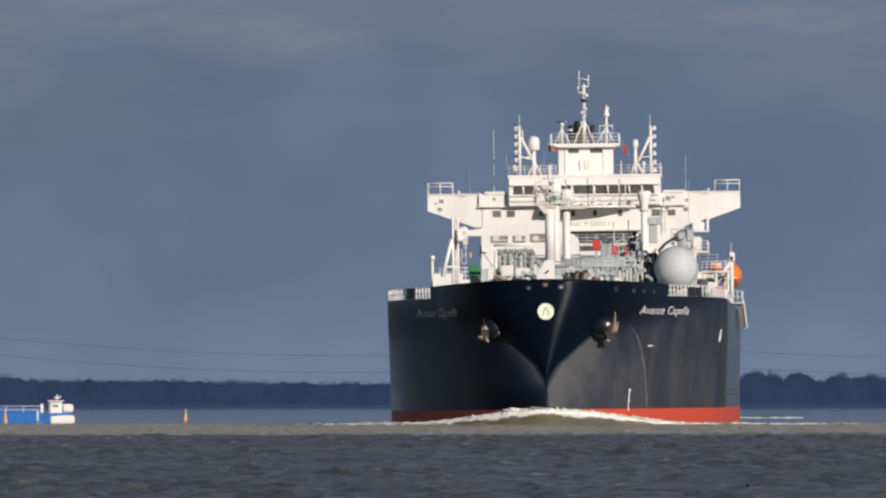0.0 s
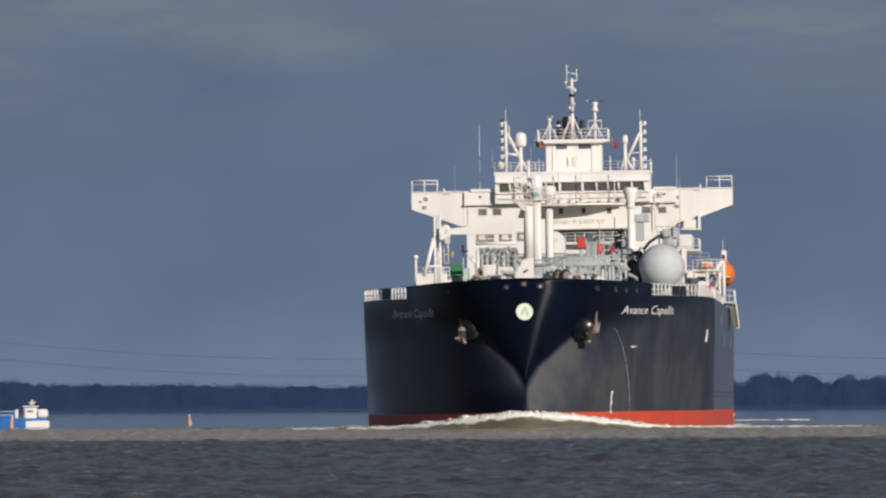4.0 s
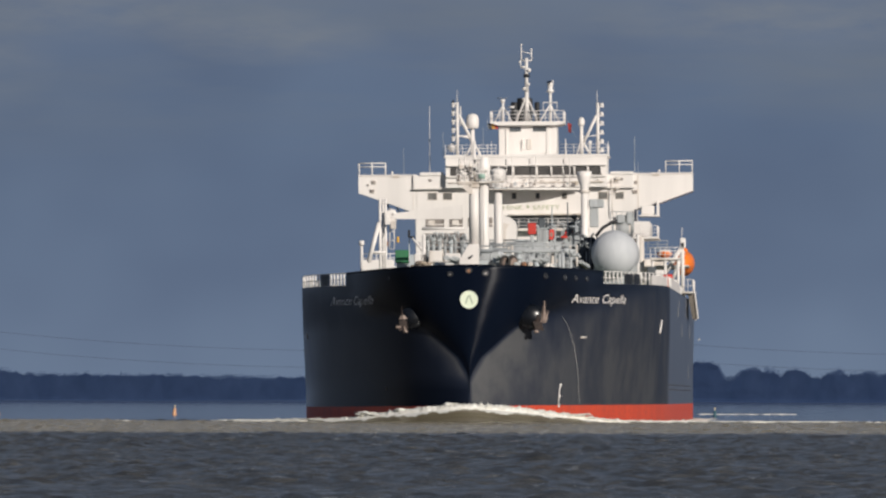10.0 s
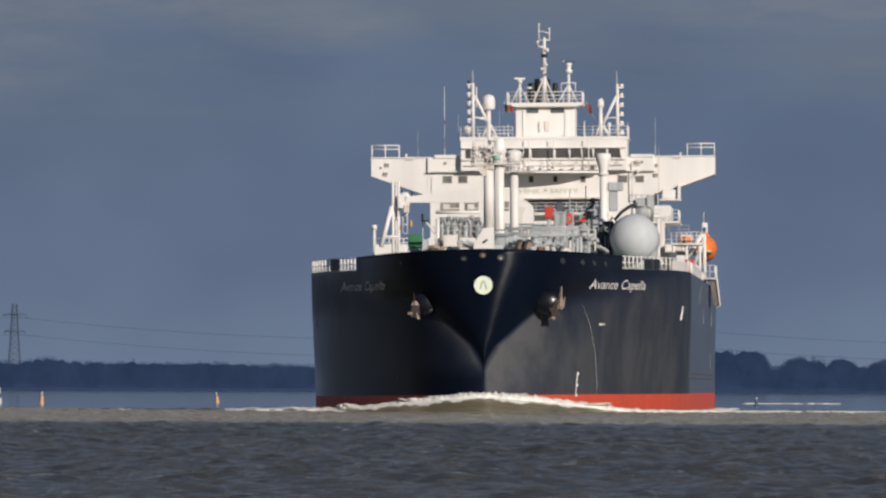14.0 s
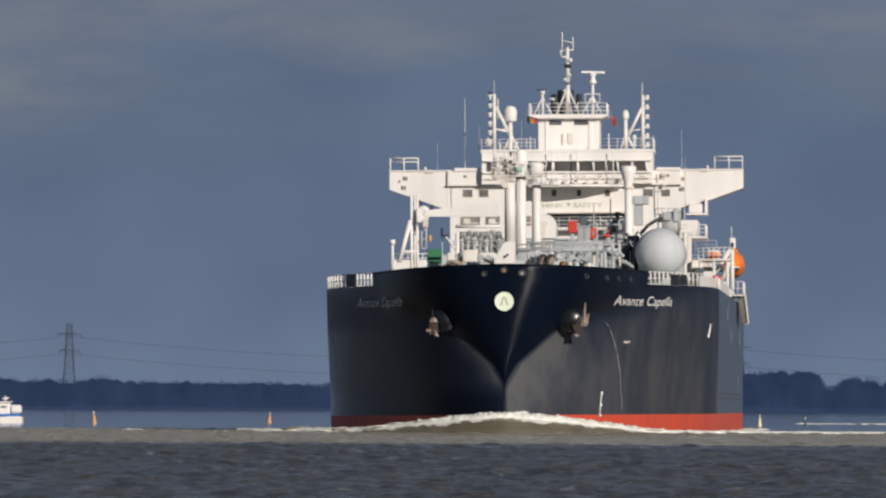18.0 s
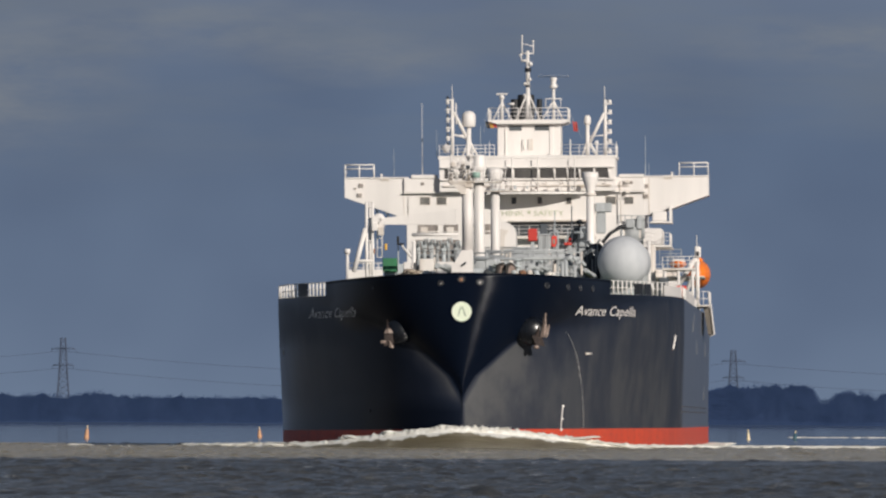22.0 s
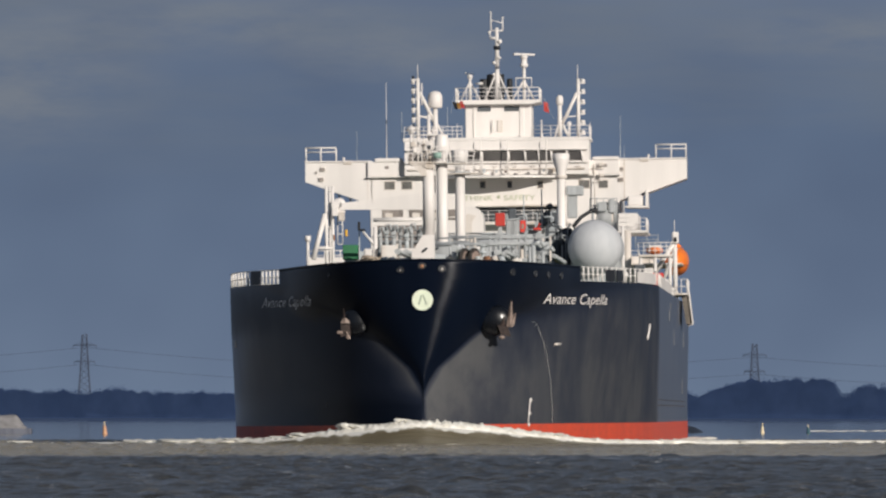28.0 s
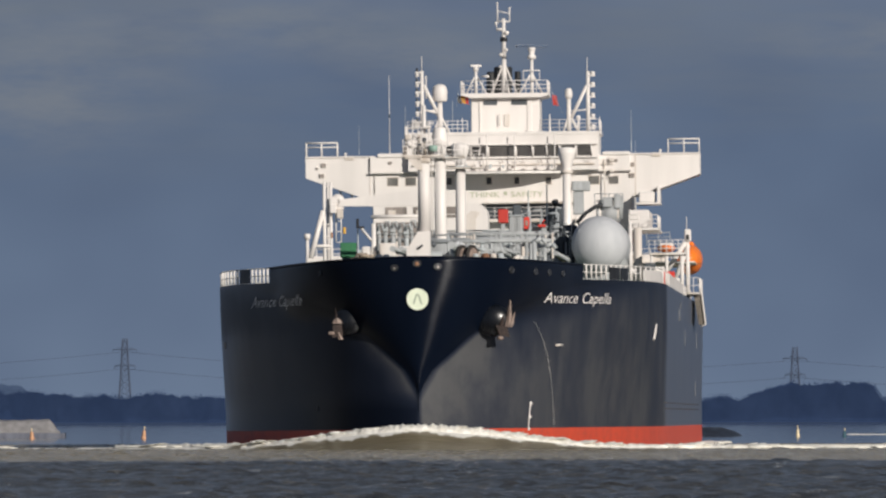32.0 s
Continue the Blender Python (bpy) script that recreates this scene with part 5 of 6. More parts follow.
    dm = part("dome_pedestal", Mesh().tube((-5.2, 192, 25.2), (-5.2, 192, 28.0), 0.24, 0.2, 10).tube((-5.2, 192, 26.9), (-4.4, 192, 25.3), 0.1)
              .tube((-5.3, 192, 26.5), (-5.8, 192, 25.3), 0.09), WHITE, SHIP)
    part("satellite_dome", Mesh().lathe((-5.2, 192), [(0, 27.95), (0.50, 27.97), (0.60, 28.08), (0.62, 28.85), (0.54, 29.18), (0.34, 29.36), (0.0, 29.43)], 20), WHITE, dm, "white satellite dome")
    sr = part("signal_mast", Mesh().tube((6.9, 197, 25.3), (6.9, 197, 30.5), 0.17, 0.15, 10).tube((6.85, 197, 30.5), (6.85, 197, 31.7), 0.04, 0.025, 6), WHITE, SHIP, "white signal mast with a column of lamps")
    for k in range(6):
        z = 30.3 - k * 0.88
        lamp = part("signal_lamp", Mesh().box(6.95, 7.5, 196.8, 197.2, z - 0.25, z - 0.12, 0.02).lathe((7.3, 197), [(0.05, z - 0.12), (0.18, z - 0.08), (0.16, z + 0.15), (0, z + 0.18)], 10), WHITE, sr)
        part("lens", Mesh().tube((7.05, 197, z + 0.05), (7.05, 197, z + 0.2), 0.09), DARKGREY, lamp)
    part("brace", Mesh().tube((6.8, 197, 29.3), (5.5, 197, 26.6), 0.14).tube((5.5, 197, 26.6), (6.2, 197, 25.3), 0.12).tube((5.5, 197, 27.2), (6.8, 197, 27.3), 0.05), WHITE, sr)
    dr = part("dome_pedestal", Mesh().tube((5.3, 197, 25.3), (5.3, 197, 28.3), 0.2, 0.17, 10).tube((5.25, 197, 26.8), (4.8, 197, 25.3), 0.08), WHITE, SHIP)
    part("satellite_dome", Mesh().lathe((5.3, 197), [(0, 28.2), (0.26, 28.25), (0.31, 28.5), (0.3, 28.85), (0.18, 29.08), (0, 29.12)], 16), WHITE, dr, "small white satellite dome")
    part("mushroom_lamp", Mesh().tube((6.25, 189.5, 25.3), (6.25, 189.5, 26.3), 0.07).ball((6.25, 189.5, 26.45), 0.2), WHITE, SHIP)
    # whip antennas and small poles
    for x, z0, z1, r in ((-9.3, 23.4, 30.1, 0.042), (-11.83, 23.4, 26.0, 0.025), (10.58, 23.4, 27.1, 0.03), (-8.0, 25.3, 27.6, 0.03), (-4.1, 25.3, 28.0, 0.03),
                         (3.9, 25.3, 26.8, 0.09), (8.0, 25.3, 26.6, 0.05), (-3.3, 25.3, 26.6, 0.05), (10.9, 23.4, 24.6, 0.02)):
        part("whip_antenna", Mesh().tube((x, FRONT + 1, z0), (x, FRONT + 1, z0 + (z1 - z0) * 0.3), r * 1.2, r, 6).tube((x, FRONT + 1, z0 + (z1 - z0) * 0.3), (x, FRONT + 1, z1), r * 0.8, r * 0.5, 6), WHITE if r > 0.03 else SHADE, SHIP)
    part("insulator", Mesh().tube((-9.3, FRONT + 1, 26.62), (-9.3, FRONT + 1, 26.95), 0.06, seg=6), DARKGREY, SHIP)
    part("life_raft", Mesh().tube((-7.4, 188.5, 25.8), (-6.9, 188.5, 26.2), 0.35, seg=12), WHITE, SHIP, "white life raft canister")


monkey_island()

# ---- deck gear ----


def column(name, x, y, z0, z1, r, label, taper=0.9):
    return part(name, Mesh().tube((x, y, z0), (x, y, z1), r, r * taper, 16), WHITE, SHIP, label)


def deck_masts():
    # foremast on the forecastle, on a broad pedestal
    fm = column("foremast", 0.3, 10.5, 14.1, 19.2, 0.42, "white foremast column on a flared pedestal", 0.95)
    part("pedestal", Mesh().prism([(-0.88, DECK_Z), (0.70, DECK_Z), (0.70, 14.2), (-0.12, 14.2), (-0.88, 12.95)], 9.7, 11.3), WHITE, fm)
    part("lug", Mesh().tube((-0.15, 9.68, 13.05), (0.2, 9.6, 13.3), 0.08), DARKGREY, fm)
    part("crosstree", Mesh().box(-1.1, 1.6, 9.9, 11.4, 19.15, 19.28, 0.03).box(-0.2, 0.75, 10.0, 11.0, 18.75, 19.15, 0.08), WHITE_OLD, fm, "grey crosstree platform")
    railing(SHIP, [(-1.05, 9.95, 19.3), (1.55, 9.95, 19.3), (1.55, 11.35, 19.3)], 1.0, 0.6, 2, 0.025)
    part("topmast", Mesh().tube((0.35, 10.6, 19.2), (0.35, 10.6, 22.6), 0.17, 0.11, 10).tube((-0.3, 10.6, 21.4), (1.0, 10.6, 21.4), 0.05), WHITE, fm)
    part("masthead_lamp", Mesh().tube((0.95, 9.8, 19.5), (0.95, 9.8, 19.9), 0.3, seg=12), paint("sea_green_paint", (0.28, 0.42, 0.36), 0.5, 0.1), fm, "green-grey lamp housing")
    part("floodlight", Mesh().box(-0.9, -0.5, 9.9, 10.2, 20.3, 20.65, 0.05), WHITE_OLD, fm)
    rc = random.Random(23)
    for k in range(15):
        x, z = rc.uniform(-0.95, 0.75), 19.35 + 1.9 * rc.random() ** 1.3
        w, h = rc.uniform(0.08, 0.24), rc.uniform(0.08, 0.22)
        lamp = part("foremast_lamp", Mesh().box(x - w, x + w, 9.9, 10.2, z - h, z + h, 0.05).tube((x, 10.1, z - h - 0.25), (x, 10.1, z - h), 0.05, seg=6), (WHITE, WHITE_OLD, WHITE)[k % 3], fm)
        if k % 2:
            part("lamp_glass", Mesh().box(x - w * 0.7, x + w * 0.7, 9.88, 9.9, z - h * 0.7, z + h * 0.7, 0.02), (GALLERY, DARKGREY)[k % 4 == 1], lamp)
    for x, z0, z1, r in ((-0.85, 19.2, 21.2, 0.12), (-0.4, 19.2, 21.7, 0.05), (0.0, 19.2, 20.9, 0.09), (0.7, 19.2, 21.6, 0.06)):
        part("mast_post", Mesh().tube((x, 10.3, z0), (x, 10.3, z1), r, r * 0.8, 8), WHITE, fm)
    part("mast_frame", Mesh().path([(-0.75, 10.25, 20.5), (-0.75, 10.25, 21.1), (0.25, 10.25, 21.1), (0.25, 10.25, 20.0), (-0.75, 10.25, 20.0)], 0.055), WHITE, fm)
    part("mast_bracket", Mesh().box(-1.0, 0.2, 9.95, 10.6, 19.0, 19.3, 0.08).prism([(-0.15, 18.3), (0.2, 18.3), (0.1, 19.1), (-0.8, 19.1)], 10.0, 10.4), WHITE_OLD, fm)
    for x in (-1.0, 0.2, 1.4):
        part("ladder_stile", Mesh().tube((x * 0.2 + 0.78, 10.9, 13.9), (x * 0.2 + 0.78, 10.9, 19.2), 0.03, seg=5), WHITE, fm)
    # vent masts along the middle line
    for x, y, top, r, cap in ((0.05, 47, 20.2, 0.42, 0.55), (0.45, 76, 20.1, 0.38, 0.60)):
        v = column("vent_mast", x, y, DECK_Z, top, r, "tall white vent mast with a bulbous head", 0.95)
        bulb = [(r, top - 0.15), (cap * 0.78, top + 0.3), (cap * 1.06, top + 0.8), (cap * 1.04, top + 1.05), (cap * 0.84, top + 1.7), (cap * 0.74, top + 1.84), (0, top + 1.88)]
        cup = [(r, top - 0.15), (r * 1.05, top + 0.2), (cap * 0.95, top + 0.75), (cap * 1.1, top + 1.2), (cap * 1.06, top + 1.42), (cap * 0.8, top + 1.56), (0, top + 1.64)]
        part("vent_head", Mesh().lathe((x, y), bulb if y < 60 else cup, 20), WHITE, v)
        part("vent_collar", Mesh().lathe((x, y), [(0.3, top - 0.3), (cap * 1.35, top - 0.25), (cap * 1.35, top - 0.12), (0.3, top - 0.08)], 16), SHADE, v)
        part("vent_base", Mesh().box(x - 1.0, x + 1.0, y - 1.0, y + 1.0, DECK_Z, 14.3, 0.1), GREY, v)
        railing(SHIP, [(x - 1.7, y - 0.8, top - 0.2), (x + 1.7, y - 0.8, top - 0.2)], 0.95, 0.7, 2, 0.025)
        part("vent_platform", Mesh().box(x - 1.75, x + 1.75, y - 0.9, y + 0.9, top - 0.3, top - 0.2, 0.02), WHITE_OLD, v)
    cr = column("crane_post", 7.33, 108, DECK_Z, 20.3, 0.35, "white crane post with a flared head", 0.95)
    part("crane_head", Mesh().lathe((7.33, 108), [(0.35, 20.2), (0.41, 20.75), (0.66, 21.55), (0.66, 22.0), (0.3, 22.05), (0, 22.05)], 18), WHITE, cr)
    part("crane_ring", Mesh().lathe((7.33, 108), [(0.35, 20.05), (0.48, 20.1), (0.48, 20.3), (0.35, 20.35)], 16), WHITE_OLD, cr)
    part("crane_cab", Mesh().box(7.72, 9.05, 107.6, 109, 18.75, 19.5, 0.08).box(7.78, 8.55, 107.8, 108.9, 17.0, 18.75, 0.08), GREY, cr, "grey crane cabin beside the post")


deck_masts()


def deck_tank():
    """The long fuel tank lies along the deck: its round end faces forward."""
    c, r, end = (10.85, 13.98), 2.0, 56.0
    m = Mesh()
    seg, rows = 32, []
    prof = [(r * math.sin(a_), end + r * (1 - math.cos(a_))) for a_ in np.linspace(0.001, math.pi / 2, 12)] + [(r, 60), (r, 64), (r, 68)]
    prof += [(r * math.cos(a_), 68 + r * math.sin(a_)) for a_ in np.linspace(0.1, math.pi / 2, 8)]
    for q, y in prof:
        rows.append([(c[0] + q * math.cos(t), y, c[1] + q * math.sin(t)) for t in np.linspace(0, 2 * math.pi, seg, endpoint=False)])
    m.grid(rows, closed=True)
    t = part("fuel_tank", m, TANK, SHIP, "large grey domed fuel tank lying on the deck")
    for q in (0.55, 1.15, 1.7):
        y = end + r * (1 - math.cos(math.asin(q / r))) - 0.005
        ring = [(c[0] + q * math.cos(a_), y, c[1] + q * math.sin(a_)) for a_ in np.linspace(0, 2 * math.pi, 33)]
        if q > 1.6:
            part("weld_seam", Mesh().path(ring, 0.012, seg=4), TANK, t)
    for y in (59, 67):
        part("saddle", Mesh().prism([(c[0] - 1.9, DECK_Z), (c[0] + 1.9, DECK_Z), (c[0] + 1.75, 13.2), (c[0] + 1.0, 12.2), (c[0] - 1.0, 12.2), (c[0] - 1.75, 13.2)], y - 0.4, y + 0.4), GREY, t)
    part("tank_dome", Mesh().tube((c[0] + 0.7, 60, 15.6), (c[0] + 0.7, 60, 16.7), 0.75, seg=16), GREY, t)
    rng = random.Random(4)
    for k in range(9):
        x = c[0] - 0.5 + rng.random() * 2.2
        h = rng.uniform(0.7, 1.5)
        part("dome_pipe", Mesh().tube((x, 59.2 + rng.random(), 15.8), (x, 59.6, 15.9 + h), 0.09, seg=8).ball((x, 59.6, 15.9 + h), 0.14, seg=8, rings=6), GREY if k % 3 else WHITE_OLD, t)
    part("dome_valve", Mesh().box(c[0] + 0.2, c[0] + 0.9, 59, 60.2, 16.6, 17.3, 0.08).box(c[0] + 1.0, c[0] + 1.5, 59.2, 60, 16.5, 17.5, 0.08), GREY, t)
    part("dome_walkway", Mesh().path([(c[0] - 1.6, 58.8, 15.5), (c[0] - 1.0, 59, 16.2), (c[0] - 0.2, 59.2, 16.7), (c[0] + 0.6, 59.2, 16.8)], 0.14, seg=8), BLACK, t, "black hose over the tank")
    railing(SHIP, [(c[0] - 0.4, 61.5, 16.6), (c[0] + 1.6, 61.5, 16.6)], 1.0, 0.5, 2, 0.03, GREY)
    rt = random.Random(17)
    for k in range(26):
        x_, z_ = rt.uniform(7.1, 9.3), rt.uniform(13.0, 15.9)
        part("casing_pipe", Mesh().tube((x_, 62.5, DECK_Z), (x_, 62.5, z_), rt.uniform(0.05, 0.12), seg=6).tube((x_, 62.5, z_), (x_ + rt.uniform(-0.7, 0.9), 62.7, z_ + rt.uniform(-0.2, 0.3)), 0.08, seg=6), (DARKGREY, GREY, DARKGREY, BLACK)[k % 4], SHIP)
    part("casing", Mesh().box(7.3, 9.2, 63, 70, DECK_Z, 14.6, 0.15).box(8.3, 9.2, 63.5, 69, 14.6, 15.5, 0.3), paint("shaded_blue_paint", (0.035, 0.048, 0.075), 0.6, 0.25), SHIP, "dark shaded pipe casing beside the tank")
    part("hose", Mesh().path([(8.2, 50, 13.2), (8.7, 49.8, 12.6), (9.5, 49.5, 12.2), (9.9, 49.3, 12.0)], 0.06), BLACK, SHIP)
    part("hose", Mesh().path([(8.0, 50.4, 13.0), (8.9, 50.1, 12.4), (9.7, 49.9, 12.0)], 0.05), paint('olive_rope', (0.16, 0.16, 0.07), 0.8, 0.2), SHIP)


deck_tank()


def cargo_plant():
    """Compressor rooms, pipes, valves and frames over the middle of the deck."""
    rng = random.Random(9)
    for x0, x1, y0, y1, z1 in ((3.3, 4.3, 96, 104, 16.7), (4.6, 6.0, 98, 106, 15.9), (-1.1, 0.4, 66, 72, 14.4), (6.1, 7.4, 66, 72, 14.3), (1.0, 3.1, 108, 116, 15.8),
                               (6.2, 7.6, 100, 108, 16.0), (4.9, 7.1, 60, 66, 13.6)):
        b = part("plant_box", Mesh().box(x0, x1, y0, y1, DECK_Z, z1, 0.08), GREY, SHIP, "blue-grey machinery casing")
        for k in range(2):
            x = x0 + (x1 - x0) * (0.3 + 0.4 * k)
            part("casing_rib", Mesh().box(x - 0.03, x + 0.03, y0 - 0.06, y0, DECK_Z, z1 - 0.1, 0.01), SHADE, b)
        part("casing_lid", Mesh().box(x0 - 0.08, x1 + 0.08, y0 - 0.08, y1, z1, z1 + 0.1, 0.03), SHADE, b)
    part("fire_locker", Mesh().box(2.55, 3.28, 94.5, 95.2, 16.2, 17.2, 0.05), RED, SHIP, "bright red fire locker")
    part("locker_stand", Mesh().box(2.75, 3.05, 94.7, 95.0, DECK_Z, 16.2, 0.03), GREY, SHIP)
    fl = part("fire_cabinet", Mesh().box(4.38, 4.82, 96.5, 97.0, 15.75, 16.65, 0.05), RED, SHIP, "red hose cabinet")
    part("hatch_mark", Mesh().box(4.5, 4.7, 96.46, 96.5, 16.0, 16.4, 0.02), RUST_TAN, fl)
    part("monitor", Mesh().box(5.4, 6.0, 97, 97.6, 15.9, 16.1, 0.04).tube((5.7, 97.3, 16.1), (5.9, 96.8, 16.4), 0.07), RED, SHIP, "red fire monitor")
    # longitudinal and cross pipes, on frames
    for x, z, r in ((-2.4, 13.3, 0.2), (-1.8, 13.3, 0.16), (1.6, 13.5, 0.26), (2.2, 13.4, 0.2), (2.8, 13.5, 0.16), (4.6, 13.2, 0.2), (5.2, 13.2, 0.14), (8.6, 12.9, 0.16)):
        part("deck_pipe", Mesh().tube((x, 24, z), (x, 170, z), r, seg=8), GREY, SHIP, "blue-grey deck pipe")
    for y, z, x0, x1 in ((40, 14.0, -1.0, 8.0), (52, 14.2, -1.5, 7.2), (64, 14.5, -2, 8), (80, 14.6, -2, 8), (92, 15.0, -3, 8), (104, 15.2, -7, 8), (118, 15.6, -6, 8)):
        f = Mesh().tube((x0, y, z), (x1, y, z), 0.14, seg=8).tube((x0, y, z + 0.45), (x1, y, z + 0.45), 0.06, seg=6)
        fr = part("pipe_bridge", f, GREY, SHIP, "blue-grey cross pipe on stands")
        n = int((x1 - x0) / 1.6)
        for i in range(n + 1):
            x = x0 + (x1 - x0) * i / n
            part("stand", Mesh().tube((x, y, DECK_Z), (x, y, z + 0.5), 0.09, seg=6), GREY if (i + int(y)) % 3 else WHITE_OLD, fr)
    # valves, goosenecks and drums seen over the bulwark
    for k in range(64):
        x, y = rng.uniform(-1.2, 7.6), rng.uniform(26, 100)
        z = 12.7 + (y - 26) * 0.016 + rng.uniform(-0.3, 1.0)
        if rng.random() < 0.45:
            m = Mesh().tube((x, y, DECK_Z), (x, y, z), 0.13, seg=8).lathe((x, y), [(0.0, z - 0.2), (0.32, z - 0.18), (0.32, z - 0.06), (0.12, z), (0.12, z + 0.35), (0.3, z + 0.36), (0.3, z + 0.42), (0, z + 0.43)], 10)
            nm = "valve"
        elif rng.random() < 0.6:
            m = Mesh().tube((x, y, DECK_Z), (x, y, z), 0.15, seg=8).tube((x, y, z), (x + 0.5, y, z + 0.25), 0.15, seg=8).tube((x + 0.5, y, z + 0.25), (x + 0.8, y, z - 0.1), 0.15, seg=8)
            nm = "gooseneck"
        else:
            w = rng.uniform(0.25, 0.6)
            m = Mesh().box(x - w, x + w, y - 0.4, y + 0.4, DECK_Z, z, 0.06)
            nm = "deck_box"
        part(nm, m, (GREY, GREY, SHADE, WHITE_OLD, GREY, DARKGREY, TANK)[rng.randrange(7)], SHIP)
    for k in range(22):
        x, y = rng.uniform(2.4, 7.4), rng.uniform(84, 118)
        z = rng.uniform(15.0, 17.4)
        part("thin_pipe", Mesh().tube((x, y, DECK_Z), (x, y, z), 0.06, seg=6).tube((x, y, z), (x + rng.uniform(-0.8, 0.8), y, z), 0.06, seg=6), (GREY, DARKGREY, GREY, SHADE)[k % 4], SHIP)
    for x, z in ((4.35, 18.9), (5.75, 19.3)):
        part("vent_pole", Mesh().tube((x, 110, DECK_Z), (x, 110, z), 0.07, 0.05, 6), SHADE, SHIP)
    for x in (2.9, 3.6, 5.6, 6.3, 6.7):
        part("black_blower", Mesh().box(x - 0.15, x + 0.5, 123.6, 124.4, 16.9, 17.9 + 0.3 * math.sin(x * 3), 0.1).tube((x + 0.2, 124, 16.0), (x + 0.2, 124, 17.0), 0.12), DARKGREY, SHIP)
    # dark motors and hoses beside the crane post
    for x, z, r in ((5.75, 16.7, 0.34), (6.15, 17.25, 0.4), (6.55, 16.75, 0.36), (6.3, 18.0, 0.26)):
        mo = part("deck_motor", Mesh().ball((x, 112, z), r, r * 1.2, r * 0.9, 12, 8).tube((x, 112, DECK_Z), (x, 112, z), 0.08, seg=6), BLACK, SHIP, "black deck motor with a fan cowl")
        part("fan_cowl", Mesh().tube((x + 0.1, 111.5, z + 0.05), (x + 0.1, 111.75, z + 0.05), r * 0.7, r * 0.6, 12), DARKGREY, mo)
    # mooring gear on the forecastle
    for x in (2.55, 3.2):
        m = Mesh().tube((x, 14.1, 12.6), (x + 0.2, 14.0, 12.6), 0.74, seg=24)
        w = part("winch_drum", m, paint("black_rubber", (0.03, 0.025, 0.022), 0.7, 0.2), SHIP, "dark mooring winch drum")
        part("drum_face", Mesh().tube((x + 0.2, 14.0, 12.6), (x + 0.25, 13.97, 12.6), 0.55, 0.52, 20), RUST_TAN, w)
        part("drum_hub", Mesh().tube((x + 0.22, 13.98, 12.6), (x + 0.5, 13.84, 12.6), 0.16, seg=14), SHADE, w)
    part("winch_housing", Mesh().tube((-0.5, 14.5, 12.6), (1.3, 14.5, 12.6), 0.35, seg=12).ball((0.15, 14.4, 12.75), 0.42).box(-0.6, 1.4, 14.2, 15.2, DECK_Z, 12.3, 0.08), SHADE, SHIP)
    for x, m_ in ((2.9, RED), (3.4, WHITE_OLD), (4.0, BUFF), (4.5, WHITE_OLD), (5.0, SHADE), (-2.6, WHITE_OLD), (-3.1, SHADE)):
        part("reel", Mesh().tube((x, 15, 12.35), (x + 0.35, 15.1, 12.4), 0.42, seg=14).box(x - 0.1, x + 0.45, 15.2, 15.6, DECK_Z, 12.5, 0.05), m_, SHIP)
    # large white duct behind the masts
    du = Mesh()
    arc = [(-0.6 + 1.0 * math.sin(a_), 17.5 + 1.0 * math.cos(a_)) for a_ in np.linspace(0, math.pi / 2, 8)]
    du.prism([(-1.4, 15.0), (-1.4, 18.5)] + [(x, z) for x, z in arc] + [(0.4, 15.0)], 138, 142)
    part("cowl_duct", du, WHITE, SHIP, "large white curved cowl duct")
    # no hollow here: the mouth's shade is a slightly darker plate
    part("duct_mouth", Mesh().prism([(-1.3, 15.2), (-1.3, 17.6), (-0.9, 17.95), (-0.2, 17.8), (-0.55, 17.3), (-0.6, 15.2)], 137.93, 138.02), WHITE_OLD, SHIP, "plate toned darker for the shade in the duct's mouth")


cargo_plant()


